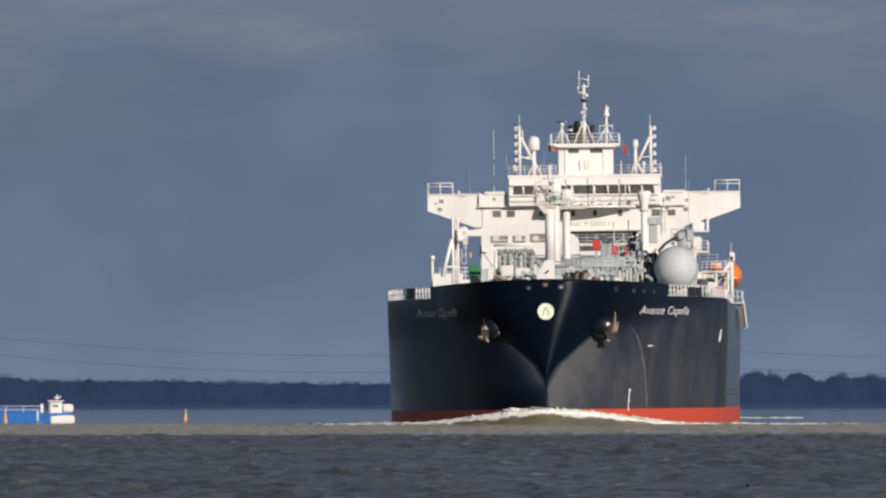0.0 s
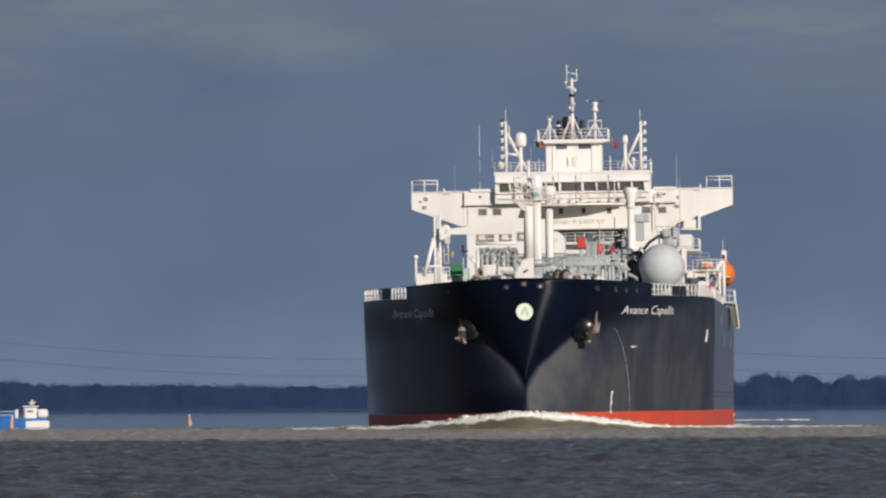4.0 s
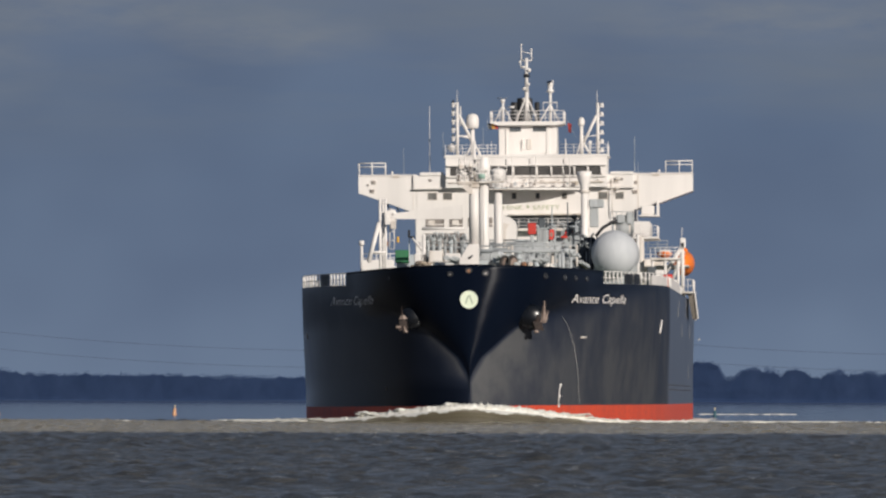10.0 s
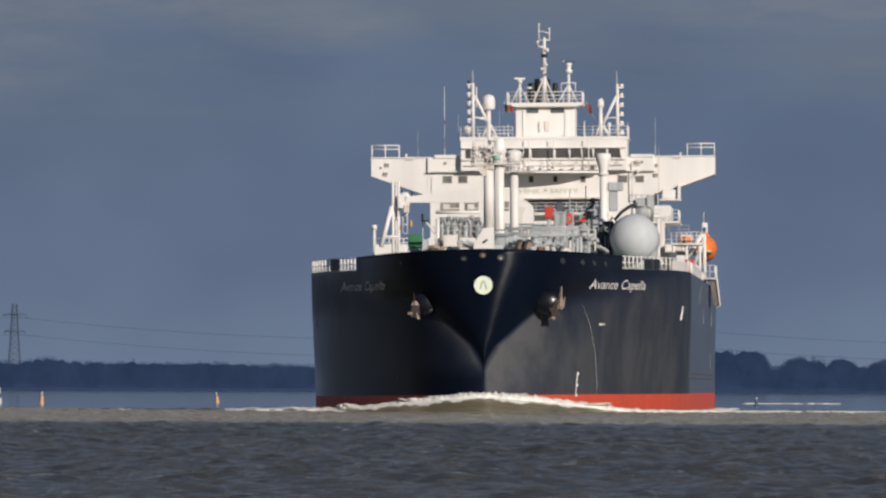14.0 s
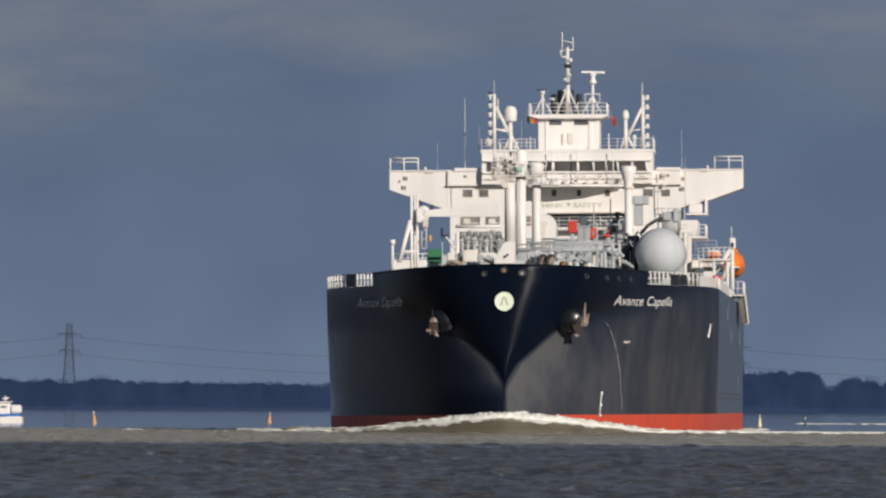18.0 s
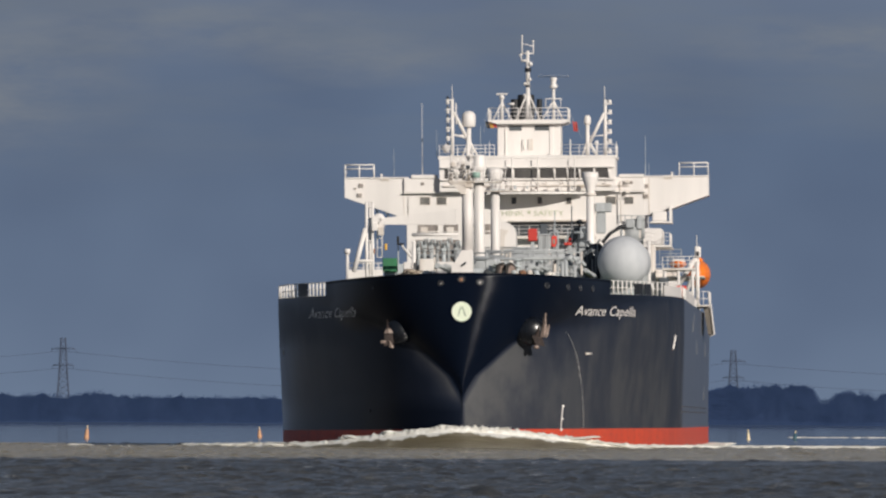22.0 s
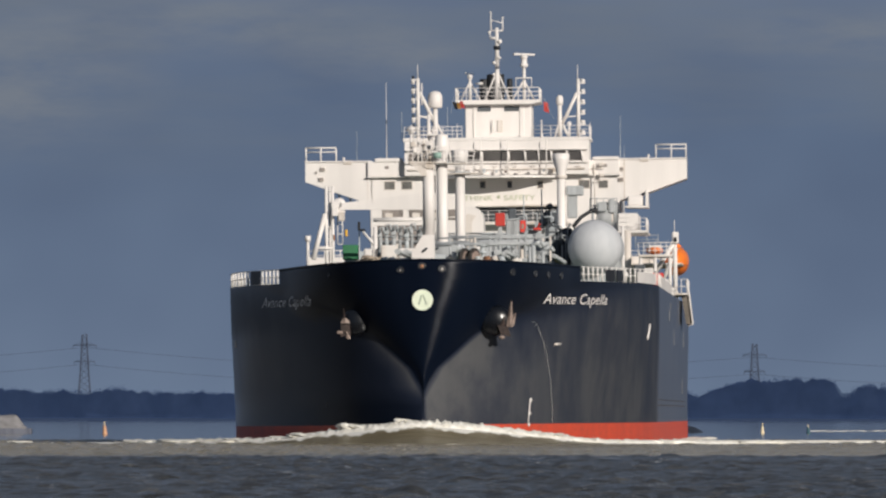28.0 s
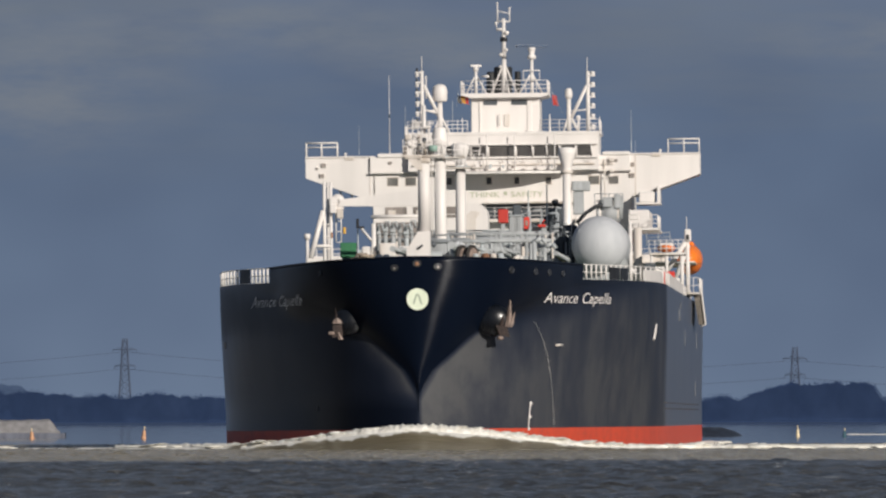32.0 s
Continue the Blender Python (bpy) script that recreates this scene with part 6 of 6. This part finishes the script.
def starboard_gear():
    # cargo manifold: a row of valve bodies on a shaded stage
    rm_ = random.Random(41)
    for k in range(7):
        x, dz = -6.5 + k * 0.5 + rm_.uniform(-0.1, 0.1), rm_.uniform(-0.25, 0.2)
        mat = (GREY, SHADE, GREY)[k % 3]
        w = rm_.uniform(0.13, 0.22)
        p = part("manifold_valve", Mesh().tube((x, 100, 14.35), (x + rm_.uniform(-0.12, 0.12), 100, 15.7 + dz), w, w * 0.8, 12)
                 .box(x - w * 1.15, x + w * 1.15, 99.6, 100.2, 15.65 + dz, 16.25 + dz, 0.08), mat, SHIP, "grey manifold valve")
        part("elbow", Mesh().path([(x, 99.5, 16.0 + dz), (x + 0.05, 99.35, 16.4 + dz), (x + 0.3, 99.4, 16.45 + dz), (x + 0.36, 99.6, 15.9 + dz)], 0.09), (SHADE, GREY)[k % 2], p)
        part("collar", Mesh().tube((x, 100, 15.45 + dz), (x, 100, 15.6 + dz), w * 1.3, seg=12), GREY, p)
    part("manifold_beam", Mesh().tube((-7.0, 99.2, 16.85), (-3.2, 99.2, 16.85), 0.14, seg=8), WHITE, SHIP)
    part("manifold_stage", Mesh().box(-7.0, -3.3, 99, 103, 14.1, 14.35, 0.04), GREY, SHIP)
    for x in (-6.9, -5.6, -4.4, -3.4):
        part("stage_leg", Mesh().tube((x, 99.3, DECK_Z), (x, 99.3, 14.1), 0.14, seg=8), WHITE, SHIP)
    for x0, x1, z1, mat in ((-6.3, -5.1, 14.85, WHITE_OLD), (-4.9, -3.5, 14.6, WHITE), (-7.6, -7.0, 14.6, WHITE)):
        part("deck_house_small", Mesh().box(x0, x1, 96, 98, DECK_Z, z1, 0.08), mat, SHIP, "small white deck locker")
    part("cylinder_post", Mesh().tube((-6.75, 97, DECK_Z), (-6.75, 97, 16.3), 0.2, 0.17, 12), WHITE, SHIP)
    part("green_container", Mesh().box(-9.62, -8.44, 105.5, 107.5, 13.9, 15.05, 0.05), GREEN, SHIP, "green steel container on deck")
    part("container_stand", Mesh().box(-9.5, -8.5, 105.7, 107.3, DECK_Z, 13.9, 0.05), SHADE, SHIP)
    part("yellow_panel", Mesh().box(-9.70, -9.50, 112, 112.2, 15.8, 16.35, 0.06), YELLOW, SHIP)
    part("yellow_panel", Mesh().box(-10.62, -10.48, 112, 112.2, 15.5, 15.95, 0.04), BUFF, SHIP)
    part("shade_wall", Mesh().box(-10.7, -7.0, 150, 151, DECK_Z, 15.2, 0.08), SHADE, SHIP)
    part("stern_light_post", Mesh().tube((-9.2, 140, DECK_Z), (-6.7, 140, 14.6), 0.09).tube((-7.6, 140, 13.2), (-8.6, 140, 16.3), 0.1), WHITE, SHIP)
    part("black_bracket", Mesh().box(-8.70, -8.50, 112, 112.3, 16.25, 16.95, 0.04).box(-8.5, -8.1, 112, 112.3, 16.2, 16.38, 0.04), BLACK, SHIP)
    part("bracket_post", Mesh().tube((-8.6, 112.5, DECK_Z), (-8.6, 112.5, 16.3), 0.05), SHADE, SHIP)
    part("boom", Mesh().tube((-8.3, 112, 16.2), (-6.9, 112, 14.5), 0.1, seg=8), WHITE, SHIP)
    # added panel: the shade behind the valves is put into its brown
    part("manifold_shade", Mesh().box(-6.9, -3.3, 104.2, 104.5, DECK_Z, 16.5, 0.05), GALLERY, SHIP, "dark panel for the shade behind the manifold")
    rr = random.Random(31)
    heap = Mesh()
    for k in range(46):
        x_, y_ = rr.uniform(-6.6, -3.9), rr.uniform(28, 32)
        z_ = 11.3 + 1.75 * math.exp(-((x_ + 4.6) / 1.5) ** 2) * rr.uniform(0.75, 1.0)
        heap.ball((x_, y_, z_), rr.uniform(0.15, 0.4), 0.3, rr.uniform(0.1, 0.2), 8, 5).tube((x_ - 0.4, y_, z_ - 0.12), (x_ + 0.4, y_ + 0.2, z_ + rr.uniform(-0.15, 0.2)), 0.06, seg=5)
    part("rope_heap", heap.box(-6.4, -3.9, 28.5, 31.5, DECK_Z - 0.02, 12.3, 0.2), paint("hemp_rope", (0.34, 0.28, 0.22), 0.9, 0.25, (1, 1, 1), 3.0), SHIP, "heap of tan mooring rope")
    # provision crane
    k = part("hose_crane", Mesh().tube((-11.65, 124, DECK_Z), (-11.65, 124, 20.0), 0.13, seg=8).tube((-11.15, 124, DECK_Z), (-11.15, 124, 20.0), 0.13, seg=8)
             .tube((-11.4, 125, DECK_Z), (-11.4, 125, 20.0), 0.13, seg=8), WHITE, SHIP, "white hose crane with a long tapering jib")
    for i in range(9):
        z = 12 + i * 0.95
        part("crane_rung", Mesh().tube((-11.65, 124, z), (-11.15, 124, z), 0.06, seg=6), WHITE, k)
    part("leg", Mesh().tube((-12.7, 123.5, 14.2), (-11.75, 124, 17.8), 0.2, seg=8), WHITE, k)
    part("tie", Mesh().tube((-12.4, 123.6, 15.1), (-11.2, 124, 15.1), 0.12, seg=8), WHITE, k)
    part("slew_head", Mesh().ball((-10.62, 124, 18.62), 0.5, 0.5, 0.45, 16, 10).box(-11.3, -10.3, 123.5, 124.5, 18.2, 18.85, 0.12).box(-10.9, -10.15, 123.6, 124.4, 17.85, 18.3, 0.1).box(-11.2, -10.7, 123.3, 123.6, 17.6, 18.3, 0.05), WHITE, k)
    part("jib", Mesh().prism([(-10.6, 18.62), (-10.6, 18.12), (-4.2, 18.06), (-4.2, 19.36)], 123.5, 124.4), WHITE, k)
    part("jib_winch", Mesh().box(-10.7, -10.2, 123.3, 124.0, 17.2, 17.9, 0.06), WHITE_OLD, k)
    part("cage_ladder", Mesh().path([(-10.8, 124.5, 15.4), (-10.8, 124.5, 18.2)], 0.05).path([(-10.4, 124.5, 15.4), (-10.4, 124.5, 18.2)], 0.05)
         .path([(-10.8, 124.5, 16.2), (-10.4, 124.5, 16.2)], 0.04).path([(-10.8, 124.5, 17.0), (-10.4, 124.5, 17.0)], 0.04).path([(-10.8, 124.5, 15.4), (-10.4, 124.5, 15.4)], 0.04), WHITE, k)
    part("under_wing_stage", Mesh().box(-12.7, -10.8, FRONT + 1, FRONT + 4, 19.6, 19.7, 0.03), WHITE_OLD, SHIP)
    for x in (-13.0, -12.2, -11.5):
        part("wing_stay", Mesh().tube((x, FRONT + 1, 19.65), (x - 0.6, FRONT + 1, 21.0), 0.07), SHADE, SHIP)
    # lamp post, bulwark and rail at the starboard quarter
    lp = part("quarter_lamp_post", Mesh().tube((-15.1, 168, DECK_Z), (-15.1, 168, 16.4), 0.16, 0.13, 8), WHITE, SHIP, "white quarter lamp post")
    part("lamp", Mesh().tube((-15.1, 168, 16.35), (-15.1, 168, 16.8), 0.25, seg=10), WHITE, lp)
    part("quarter_house", Mesh().box(-15.0, -11.0, 165, 176, DECK_Z, 14.3, 0.06), WHITE, SHIP, "low white quarter house")
    part("quarter_bulwark", Mesh().box(-14.98, -11.9, 164.9, 165.0, 13.6, 14.95, 0.03), WHITE, SHIP, "white plate below the quarter rail")
    railing(SHIP, [(-14.9, 165.2, 14.3), (-11.0, 165.2, 14.3)], 1.2, 0.7, 3, 0.04, WHITE, 0.05)
    railing(SHIP, [(-10.6, 158, 14.0), (-6.0, 158, 14.0)], 1.1, 0.8, 3, 0.04)


starboard_gear()


def port_gear():
    part("deck_post", Mesh().tube((12.3, 94, DECK_Z), (12.3, 94, 16.1), 0.16, 0.13, 8).tube((12.3, 94, 12.8), (12.7, 94, 12.2), 0.12), WHITE, SHIP, "white deck lamp post")
    part("vent_trunk", Mesh().tube((11.4, 170, DECK_Z), (11.4, 170, 17.0), 0.35, seg=12), WHITE_OLD, SHIP)
    for x, z, m_ in ((13.4, 13.6, WHITE), (14.2, 13.2, RED), (13.0, 12.6, SHADE), (14.6, 12.7, WHITE), (12.7, 13.9, DARKGREY)):
        part("side_locker", Mesh().box(x - 0.45, x + 0.45, 150, 152, DECK_Z, z, 0.08), m_, SHIP)
    rb = part("rescue_boat", Mesh().ball((13.7, 168, 15.3), 0.75, 2.4, 0.34, 16, 8), ORANGE, SHIP, "small orange rescue boat on a side deck")
    part("canopy", Mesh().box(13.2, 14.3, 166.5, 169, 15.35, 15.7, 0.1), WHITE, rb)
    part("boat_stage", Mesh().box(12.4, 15.2, 164, 172, 14.7, 14.9, 0.04), WHITE_OLD, SHIP)
    for x in (12.6, 13.8, 15.0):
        part("stage_leg", Mesh().tube((x, 164.3, DECK_Z), (x, 164.3, 14.7), 0.13, seg=8), WHITE, SHIP)
    railing(SHIP, [(12.4, 164.2, 14.9), (15.2, 164.2, 14.9)], 1.0, 0.5, 3, 0.03)
    railing(SHIP, [(12.0, 176, 15.6), (13.9, 176, 15.6)], 1.1, 0.9, 3, 0.03, GREY)
    # davit and enclosed lifeboat
    dv = part("davit", Mesh().tube((15.35, 173, DECK_Z), (15.35, 173, 16.2), 0.19, 0.16, 8).tube((15.2, 173, 15.9), (13.6, 173, 13.4), 0.2, seg=8)
              .tube((15.4, 175, 15.6), (14.2, 175, 12.6), 0.18, seg=8).tube((14.9, 173, 14.4), (14.9, 173, DECK_Z), 0.16), WHITE, SHIP, "white lifeboat davit arms")
    part("davit_lamp", Mesh().box(15.1, 15.65, 172.6, 173.2, 15.9, 16.9, 0.1).tube((15.3, 173, 16.9), (15.3, 173, 17.9), 0.03), WHITE, dv)
    part("lamp_glass", Mesh().box(15.25, 15.5, 172.52, 172.6, 16.05, 16.45, 0.03), BLACK, dv)
    lb = part("lifeboat", Mesh().ball((15.25, 192, 14.7), 1.05, 3.8, 1.25, 24, 14), ORANGE, SHIP, "orange enclosed lifeboat hanging in its davits")
    part("keel_band", Mesh().ball((15.25, 192, 14.35), 1.06, 3.82, 0.05, 24, 6), BUFF, lb, "dark rubbing strake")
    part("conning_hood", Mesh().box(14.9, 15.6, 193, 194.6, 15.6, 16.2, 0.15), ORANGE, lb)
    # accommodation ladder stowed along the side
    g = part("gangway", Mesh().prism([(15.95, 11.5), (16.45, 11.6), (16.78, 9.2), (16.35, 9.1)], 162, 174), paint("weathered_gangway", (0.20, 0.175, 0.145), 0.7, 0.3), SHIP,
             "stowed weathered accommodation ladder leaning out from the side")
    for i in range(7):
        v = i / 6
        z = 11.3 - 2.2 * v
        part("tread", Mesh().box(16.0 + 0.35 * v, 16.4 + 0.33 * v, 161.9, 162.0, z, z + 0.05, 0.01), GALLERY, g)
    part("handrail", Mesh().path([(16.3, 161.8, 12.7), (16.6, 161.8, 11.7), (16.9, 161.8, 9.1), (16.5, 161.8, 8.95)], 0.06), WHITE, g)
    part("ladder_head", Mesh().box(15.4, 16.5, 160, 176, 11.5, 11.65, 0.03), WHITE_OLD, g)
    railing(SHIP, [(15.5, 160, 11.6), (16.45, 160, 11.6), (16.45, 176, 11.6)], 1.2, 0.4, 2)


port_gear()


# flags at the yardarms: stiff panels that swing
def flag(name, label, bands, x, z, w, h):
    f = part(name, Mesh().tube((0, 0, 0.05), (0, 0, h * 0.2), 0.02), WHITE, SHIP, label)
    f.location = (x, 192.4, z)
    for k, (mat) in enumerate(bands):
        x0 = w * k / len(bands)
        rows = []
        for j in range(5):
            v = j / 4
            rows.append([(x0 + w / len(bands) * u + 0.15 * v * h, 0.10 * math.sin(5 * (x0 + u * w / len(bands)) + 2 * v), -v * h - 0.1 * u) for u in np.linspace(0, 1, 5)])
        part("flag_panel", Mesh().grid(rows), mat, f)
    return f


FLAG_RED = paint("faded_red_cloth", (0.42, 0.05, 0.04), 0.9, 0.2, (1, 1, 1), 3.0)
FLAG_GOLD = paint("faded_gold_cloth", (0.42, 0.22, 0.05), 0.9, 0.2, (1, 1, 1), 3.0)
FLAG_LEFT = flag("courtesy_flag", "black, yellow and red courtesy flag", (BLACK, FLAG_GOLD, FLAG_RED), -3.75, 28.5, 0.95, 0.62)
FLAG_RIGHT = flag("red_flag", "red flag on the yard halyard", (FLAG_RED,), 4.05, 28.45, 0.42, 0.85)
part("halyard", Mesh().tube((3.6, 192.4, 29.6), (4.9, 192.4, 26.9), 0.015, seg=4), SHADE, SHIP)
part("halyard", Mesh().tube((-3.5, 192.4, 29.6), (-3.9, 192.4, 27.5), 0.015, seg=4), SHADE, SHIP)


SCANNER_BACK = paint("scanner_grey", (0.05, 0.085, 0.15), 0.6, 0.1)


def scanner(name, x, y, z, wide, label, face=None):
    """A bar antenna: pale in front, dark behind."""
    ob = part(name, Mesh().box(-wide / 2, wide / 2, -0.10, 0.02, -0.09, 0.09, 0.03), face or WHITE, SHIP, label)
    part("back_cover", Mesh().box(-wide / 2 + 0.02, wide / 2 - 0.02, 0.02, 0.12, -0.08, 0.08, 0.03), SCANNER_BACK, ob, "dark back of the scanner")
    ob.location = (x, y, z)
    return ob


SCANNER = scanner("radar_scanner", 2.35, 194, 32.52, 2.75, "long white radar scanner bar")
SCANNER_SMALL = scanner("radar_scanner", -2.28, 194, 30.95, 1.05, "short pale radar scanner bar")

# ---- the bow wave ----
WASH = thing("bow_wave", "breaking brown bow wave with a white foam crest", "wave")


def crest(u, s):
    """A point on the crest: u from the stem outwards, s the side."""
    x = 31 * u
    fall = 0.42 if s > 0 else 0.40
    return s * x, 4.2 + 34 * u ** 1.75, 1.0 * (1 - smooth(0.0, fall, u)) + 0.3 * (1 - u) - (0.12 * smooth(0.2, 0.45, u) if s > 0 else 0.03 * smooth(0.0, 0.2, u)) + 0.10


def wave_body():
    us = np.linspace(0, 1, 60)
    for s in (-1, 1):
        rows = []
        for off, h in ((-12, -0.12), (-8, 0.06), (-5.5, 0.22), (-3.6, 0.45), (-2.2, 0.72), (-1.0, 0.95), (0, 1.0), (1.2, 0.8), (3, 0.4), (6, 0.0)):
            row = []
            for u in us:
                x, y, z = crest(u, s)
                w = 0.45 + 0.55 * (1 - u)
                wob = 0.05 * noise.noise(Vector((x * 0.5, off, 1.0)))
                row.append((x, y + off * w, z * h + wob * (h > 0)))
            rows.append(row)
        part("wave_face", Mesh().grid(rows), WAVE, WASH, "smooth brown face of the bow wave")


wave_body()


def foam_piece(seed, long, high):
    rng = random.Random(seed)
    m = Mesh()
    for _ in range(90):
        u = rng.uniform(-1, 1)
        r = high * rng.uniform(0.08, 0.26) * (1 - 0.3 * abs(u))
        c = Vector((u * long / 2, rng.uniform(-0.7, 0.7), high * rng.uniform(-0.28, 0.22)))
        m.ball(c, r * rng.uniform(1.2, 2.6), r * 1.3, r * rng.uniform(0.7, 1.0), 8, 5)
    for i, (x, y, z) in enumerate(m.v):
        d = 0.12 * high * noise.noise(Vector((x * 3.1, y * 3.1, z * 3.1 + seed)))
        m.v[i] = (x + d, y + d, z + 1.3 * d)
    return m.make("foam", FOAM)


def foam_band():
    """The unbroken white crest under the tumbling pieces."""
    for s in (-1, 1):
        us = np.linspace(0, 0.97 if s > 0 else 0.68, 420)
        rows = []
        for k in range(9):
            a_ = math.pi * k / 8
            row = []
            for u in us:
                x, y, z = crest(u, s)
                size = (0.44 * (1 - u) ** 0.7 + 0.17) if s > 0 else (0.44 * (1 - u) + 0.15)
                n_ = noise.noise(Vector((x * 1.3, k * 0.6, 3.0 + s))) * 0.24 + noise.noise(Vector((x * 3.6, k * 1.3, 7.0))) * 0.34
                n_ *= 1.0 if s > 0 else 0.9
                r = size * (1 + n_)
                row.append((x, y + 0.1 - 1.3 * math.cos(a_) * (0.5 + size), z - 0.5 * size + r * math.sin(a_)))
            rows.append(row)
        part("foam_band", Mesh().grid(rows), FOAM, WASH, "white foam along the crest")


foam_band()

FOAM_PIECES = []
foam_meshes = [foam_piece(k, 2.6, 1.25) for k in range(5)]
rngf = random.Random(11)
for s in (-1, 1):
    u = 0.0 if s < 0 else 0.028
    k = 0
    while u < (0.98 if s > 0 else 0.68):
        x, y, z = crest(u, s)
        size = 0.8 * (1 - u) ** 0.8 + 0.22
        ob = placed("foam", foam_meshes[(k * 2 + (s > 0)) % 5], WASH, (x, y + 0.25, z - 0.2))
        lean = math.degrees(math.atan2(crest(min(1, u + 0.02), s)[1] - y, abs(crest(min(1, u + 0.02), s)[0]) - abs(x))) * s
        ob.rotation_euler = (0, 0, radians(lean))
        ob.scale = (rngf.uniform(0.8, 1.7), 1.0, size * rngf.choice((0.16, 0.2, 0.25, 0.3, 0.5)))
        FOAM_PIECES.append((ob, Vector((x, y + 0.25, z - 0.05)), lean, rngf.uniform(0, 6.28), size))
        u += rngf.uniform(0.03, 0.075)
        k += 1


def wake_foam():
    """Low foam on the water along the sides and in the wake."""
    rng = random.Random(21)
    m = Mesh()
    for s in (-1, 1):
        for _ in range(70):
            u = rng.uniform(0.35, 1.15 if s > 0 else 0.62)
            x, y, z = crest(min(1, u), s)
            x *= 1 + max(0, u - 1)
            r = rng.uniform(0.25, 0.7 if s > 0 else 0.4)
            m.ball((x + rng.uniform(-1.5, 1.5), y + rng.uniform(-1, 6), 0.08 + z * 0.7), r * rng.uniform(1.2, 3), r, 0.10 + 0.1 * rng.random() if s > 0 else 0.06, 8, 4)
        for _ in range(60):
            y = rng.uniform(40, 220)
            m.ball((s * (BEAM + rng.uniform(0.3, 2.2)), y, 0.05), rng.uniform(0.3, 0.9), rng.uniform(0.6, 2), 0.12, 8, 4)
        for i in range(60 if s > 0 else 5):
            v = i / 59
            m.ball((s * (29 + 16 * v + rng.uniform(-1, 1)), 36 + 25 * v + rng.uniform(-5, 5), 0.04), rng.uniform(0.4, 1.2), 0.6, 0.10 + 0.12 * rng.random(), 8, 4)
    rng = random.Random(5)
    for i in range(70):
        v = i / 69
        m.ball((17 + 15 * v, 20 + 20 * v + rng.uniform(-2, 2), 0.10), rng.uniform(0.5, 1.3), 0.8, 0.16 + 0.14 * rng.random() * (1 - v), 8, 4)
    tagged(part("wake_foam", m, FOAM, WASH, "thin foam streaks beside the hull"), kind="stuff")


wake_foam()


# ---- what moves ----
def motions():
    times = [t for t in range(0, 33, 2)]
    walk(SHIP, [(t, course(t)) for t in times])
    walk(WASH, [(t, course(t, 0.0) @ pose(0, 0, LEVEL - 0.17 + 0.19 * t / 32)) for t in times])
    # the scanners turn once in two and a half seconds
    steps = [i * 0.4 for i in range(81)]
    walk(SCANNER, [(t, pose(2.35, 194, 32.52, 0, 0, -360 * (t - 0.62) / 2.522)) for t in steps])
    walk(SCANNER_SMALL, [(t, pose(-2.28, 194, 30.95, 0, 0, -360 * (t - 14.05) / 2.6)) for t in steps])
    for ob, at, lean, ph, size in FOAM_PIECES:
        sc = ob.scale.copy()
        rows = []
        for i in range(65):
            t = i * 0.5
            up = 0.13 * size * math.sin(2.6 * t + ph) + 0.07 * size * math.sin(5.3 * t + 2 * ph)
            side = 0.25 * math.sin(1.7 * t + 1.3 * ph)
            rows.append((t, pose(at.x + side, at.y, at.z + up, 0, 7 * math.sin(2.1 * t + ph), lean)))
        walk(ob, rows)
        ob.scale = sc
    walk(SHEETS[0], [(0, pose(5, 100, 0)), (16, pose(0, 0, 0)), (32, pose(-5, -62, 0))])
    walk(SHEETS[1], [(0, pose(-14, 90, 0)), (16, pose(0, 0, 0)), (32, pose(14, -54, 0))])
    walk(FLAG_LEFT, [(t * 0.5, pose(-3.75, 192.4, 28.5, 0, 6 * math.sin(2.1 * t), 25 * math.sin(1.3 * t))) for t in range(65)])
    walk(FLAG_RIGHT, [(t * 0.5, pose(4.05, 192.4, 28.45, 0, 8 * math.sin(1.9 * t + 1), 30 * math.sin(1.5 * t))) for t in range(65)])
    for k, b in enumerate(BUOYS):
        base = b.matrix_basis.copy()
        swing = (0.0, -0.040, -0.09, -0.09, 0.0)[k]     # on their chains in the current
        walk(b, [(t, base @ pose(swing * (t - (16 if k == 1 else 19)), 0, 0.05 * math.sin(0.9 * t + k * 2), 4 * math.sin(0.8 * t + k), 5 * math.sin(0.65 * t + 2 * k), 0)) for t in range(0, 33)])
    walk(GULL, [(t, pose(x, y, z, 0, 0, turn)) for t, x, y, z, turn in (
        (0, 146, 2000, 7, 0), (4, 105, 2000, 8.5, 0), (8, 64.2, 2000, 10, 0), (9, 53.9, 2000, 11.4, 0), (10, 43.5, 2000, 12, 0),
        (12, 23, 2006, 13, -10), (16, 0, 2050, 13, -50), (20, -10, 2140, 12, -70), (26, -26, 2310, 11, -70), (32, -45, 2500, 10, -70))])
    for wing, s in GULL_WINGS:
        walk(wing, [(i * 0.1, pose(0, s * 0.05, 0.03, s * (10 + 28 * math.sin(2 * math.pi * i * 0.1 / 0.7)))) for i in range(321)])
    walk(BARGE, [(t, pose(-43.6 - 0.83 * t, 1195, LEVEL + 0.05 * math.sin(t))) for t in range(0, 33, 4)])
    BARGE.scale = (1.26, 1.26, 1.26)
    walk(SAND_BARGE, [(0, pose(-101, 1240, LEVEL)), (20, pose(-76, 1240, LEVEL)), (27, pose(-58.2, 1240, LEVEL)), (32, pose(-58.8, 1240, LEVEL))])


motions()
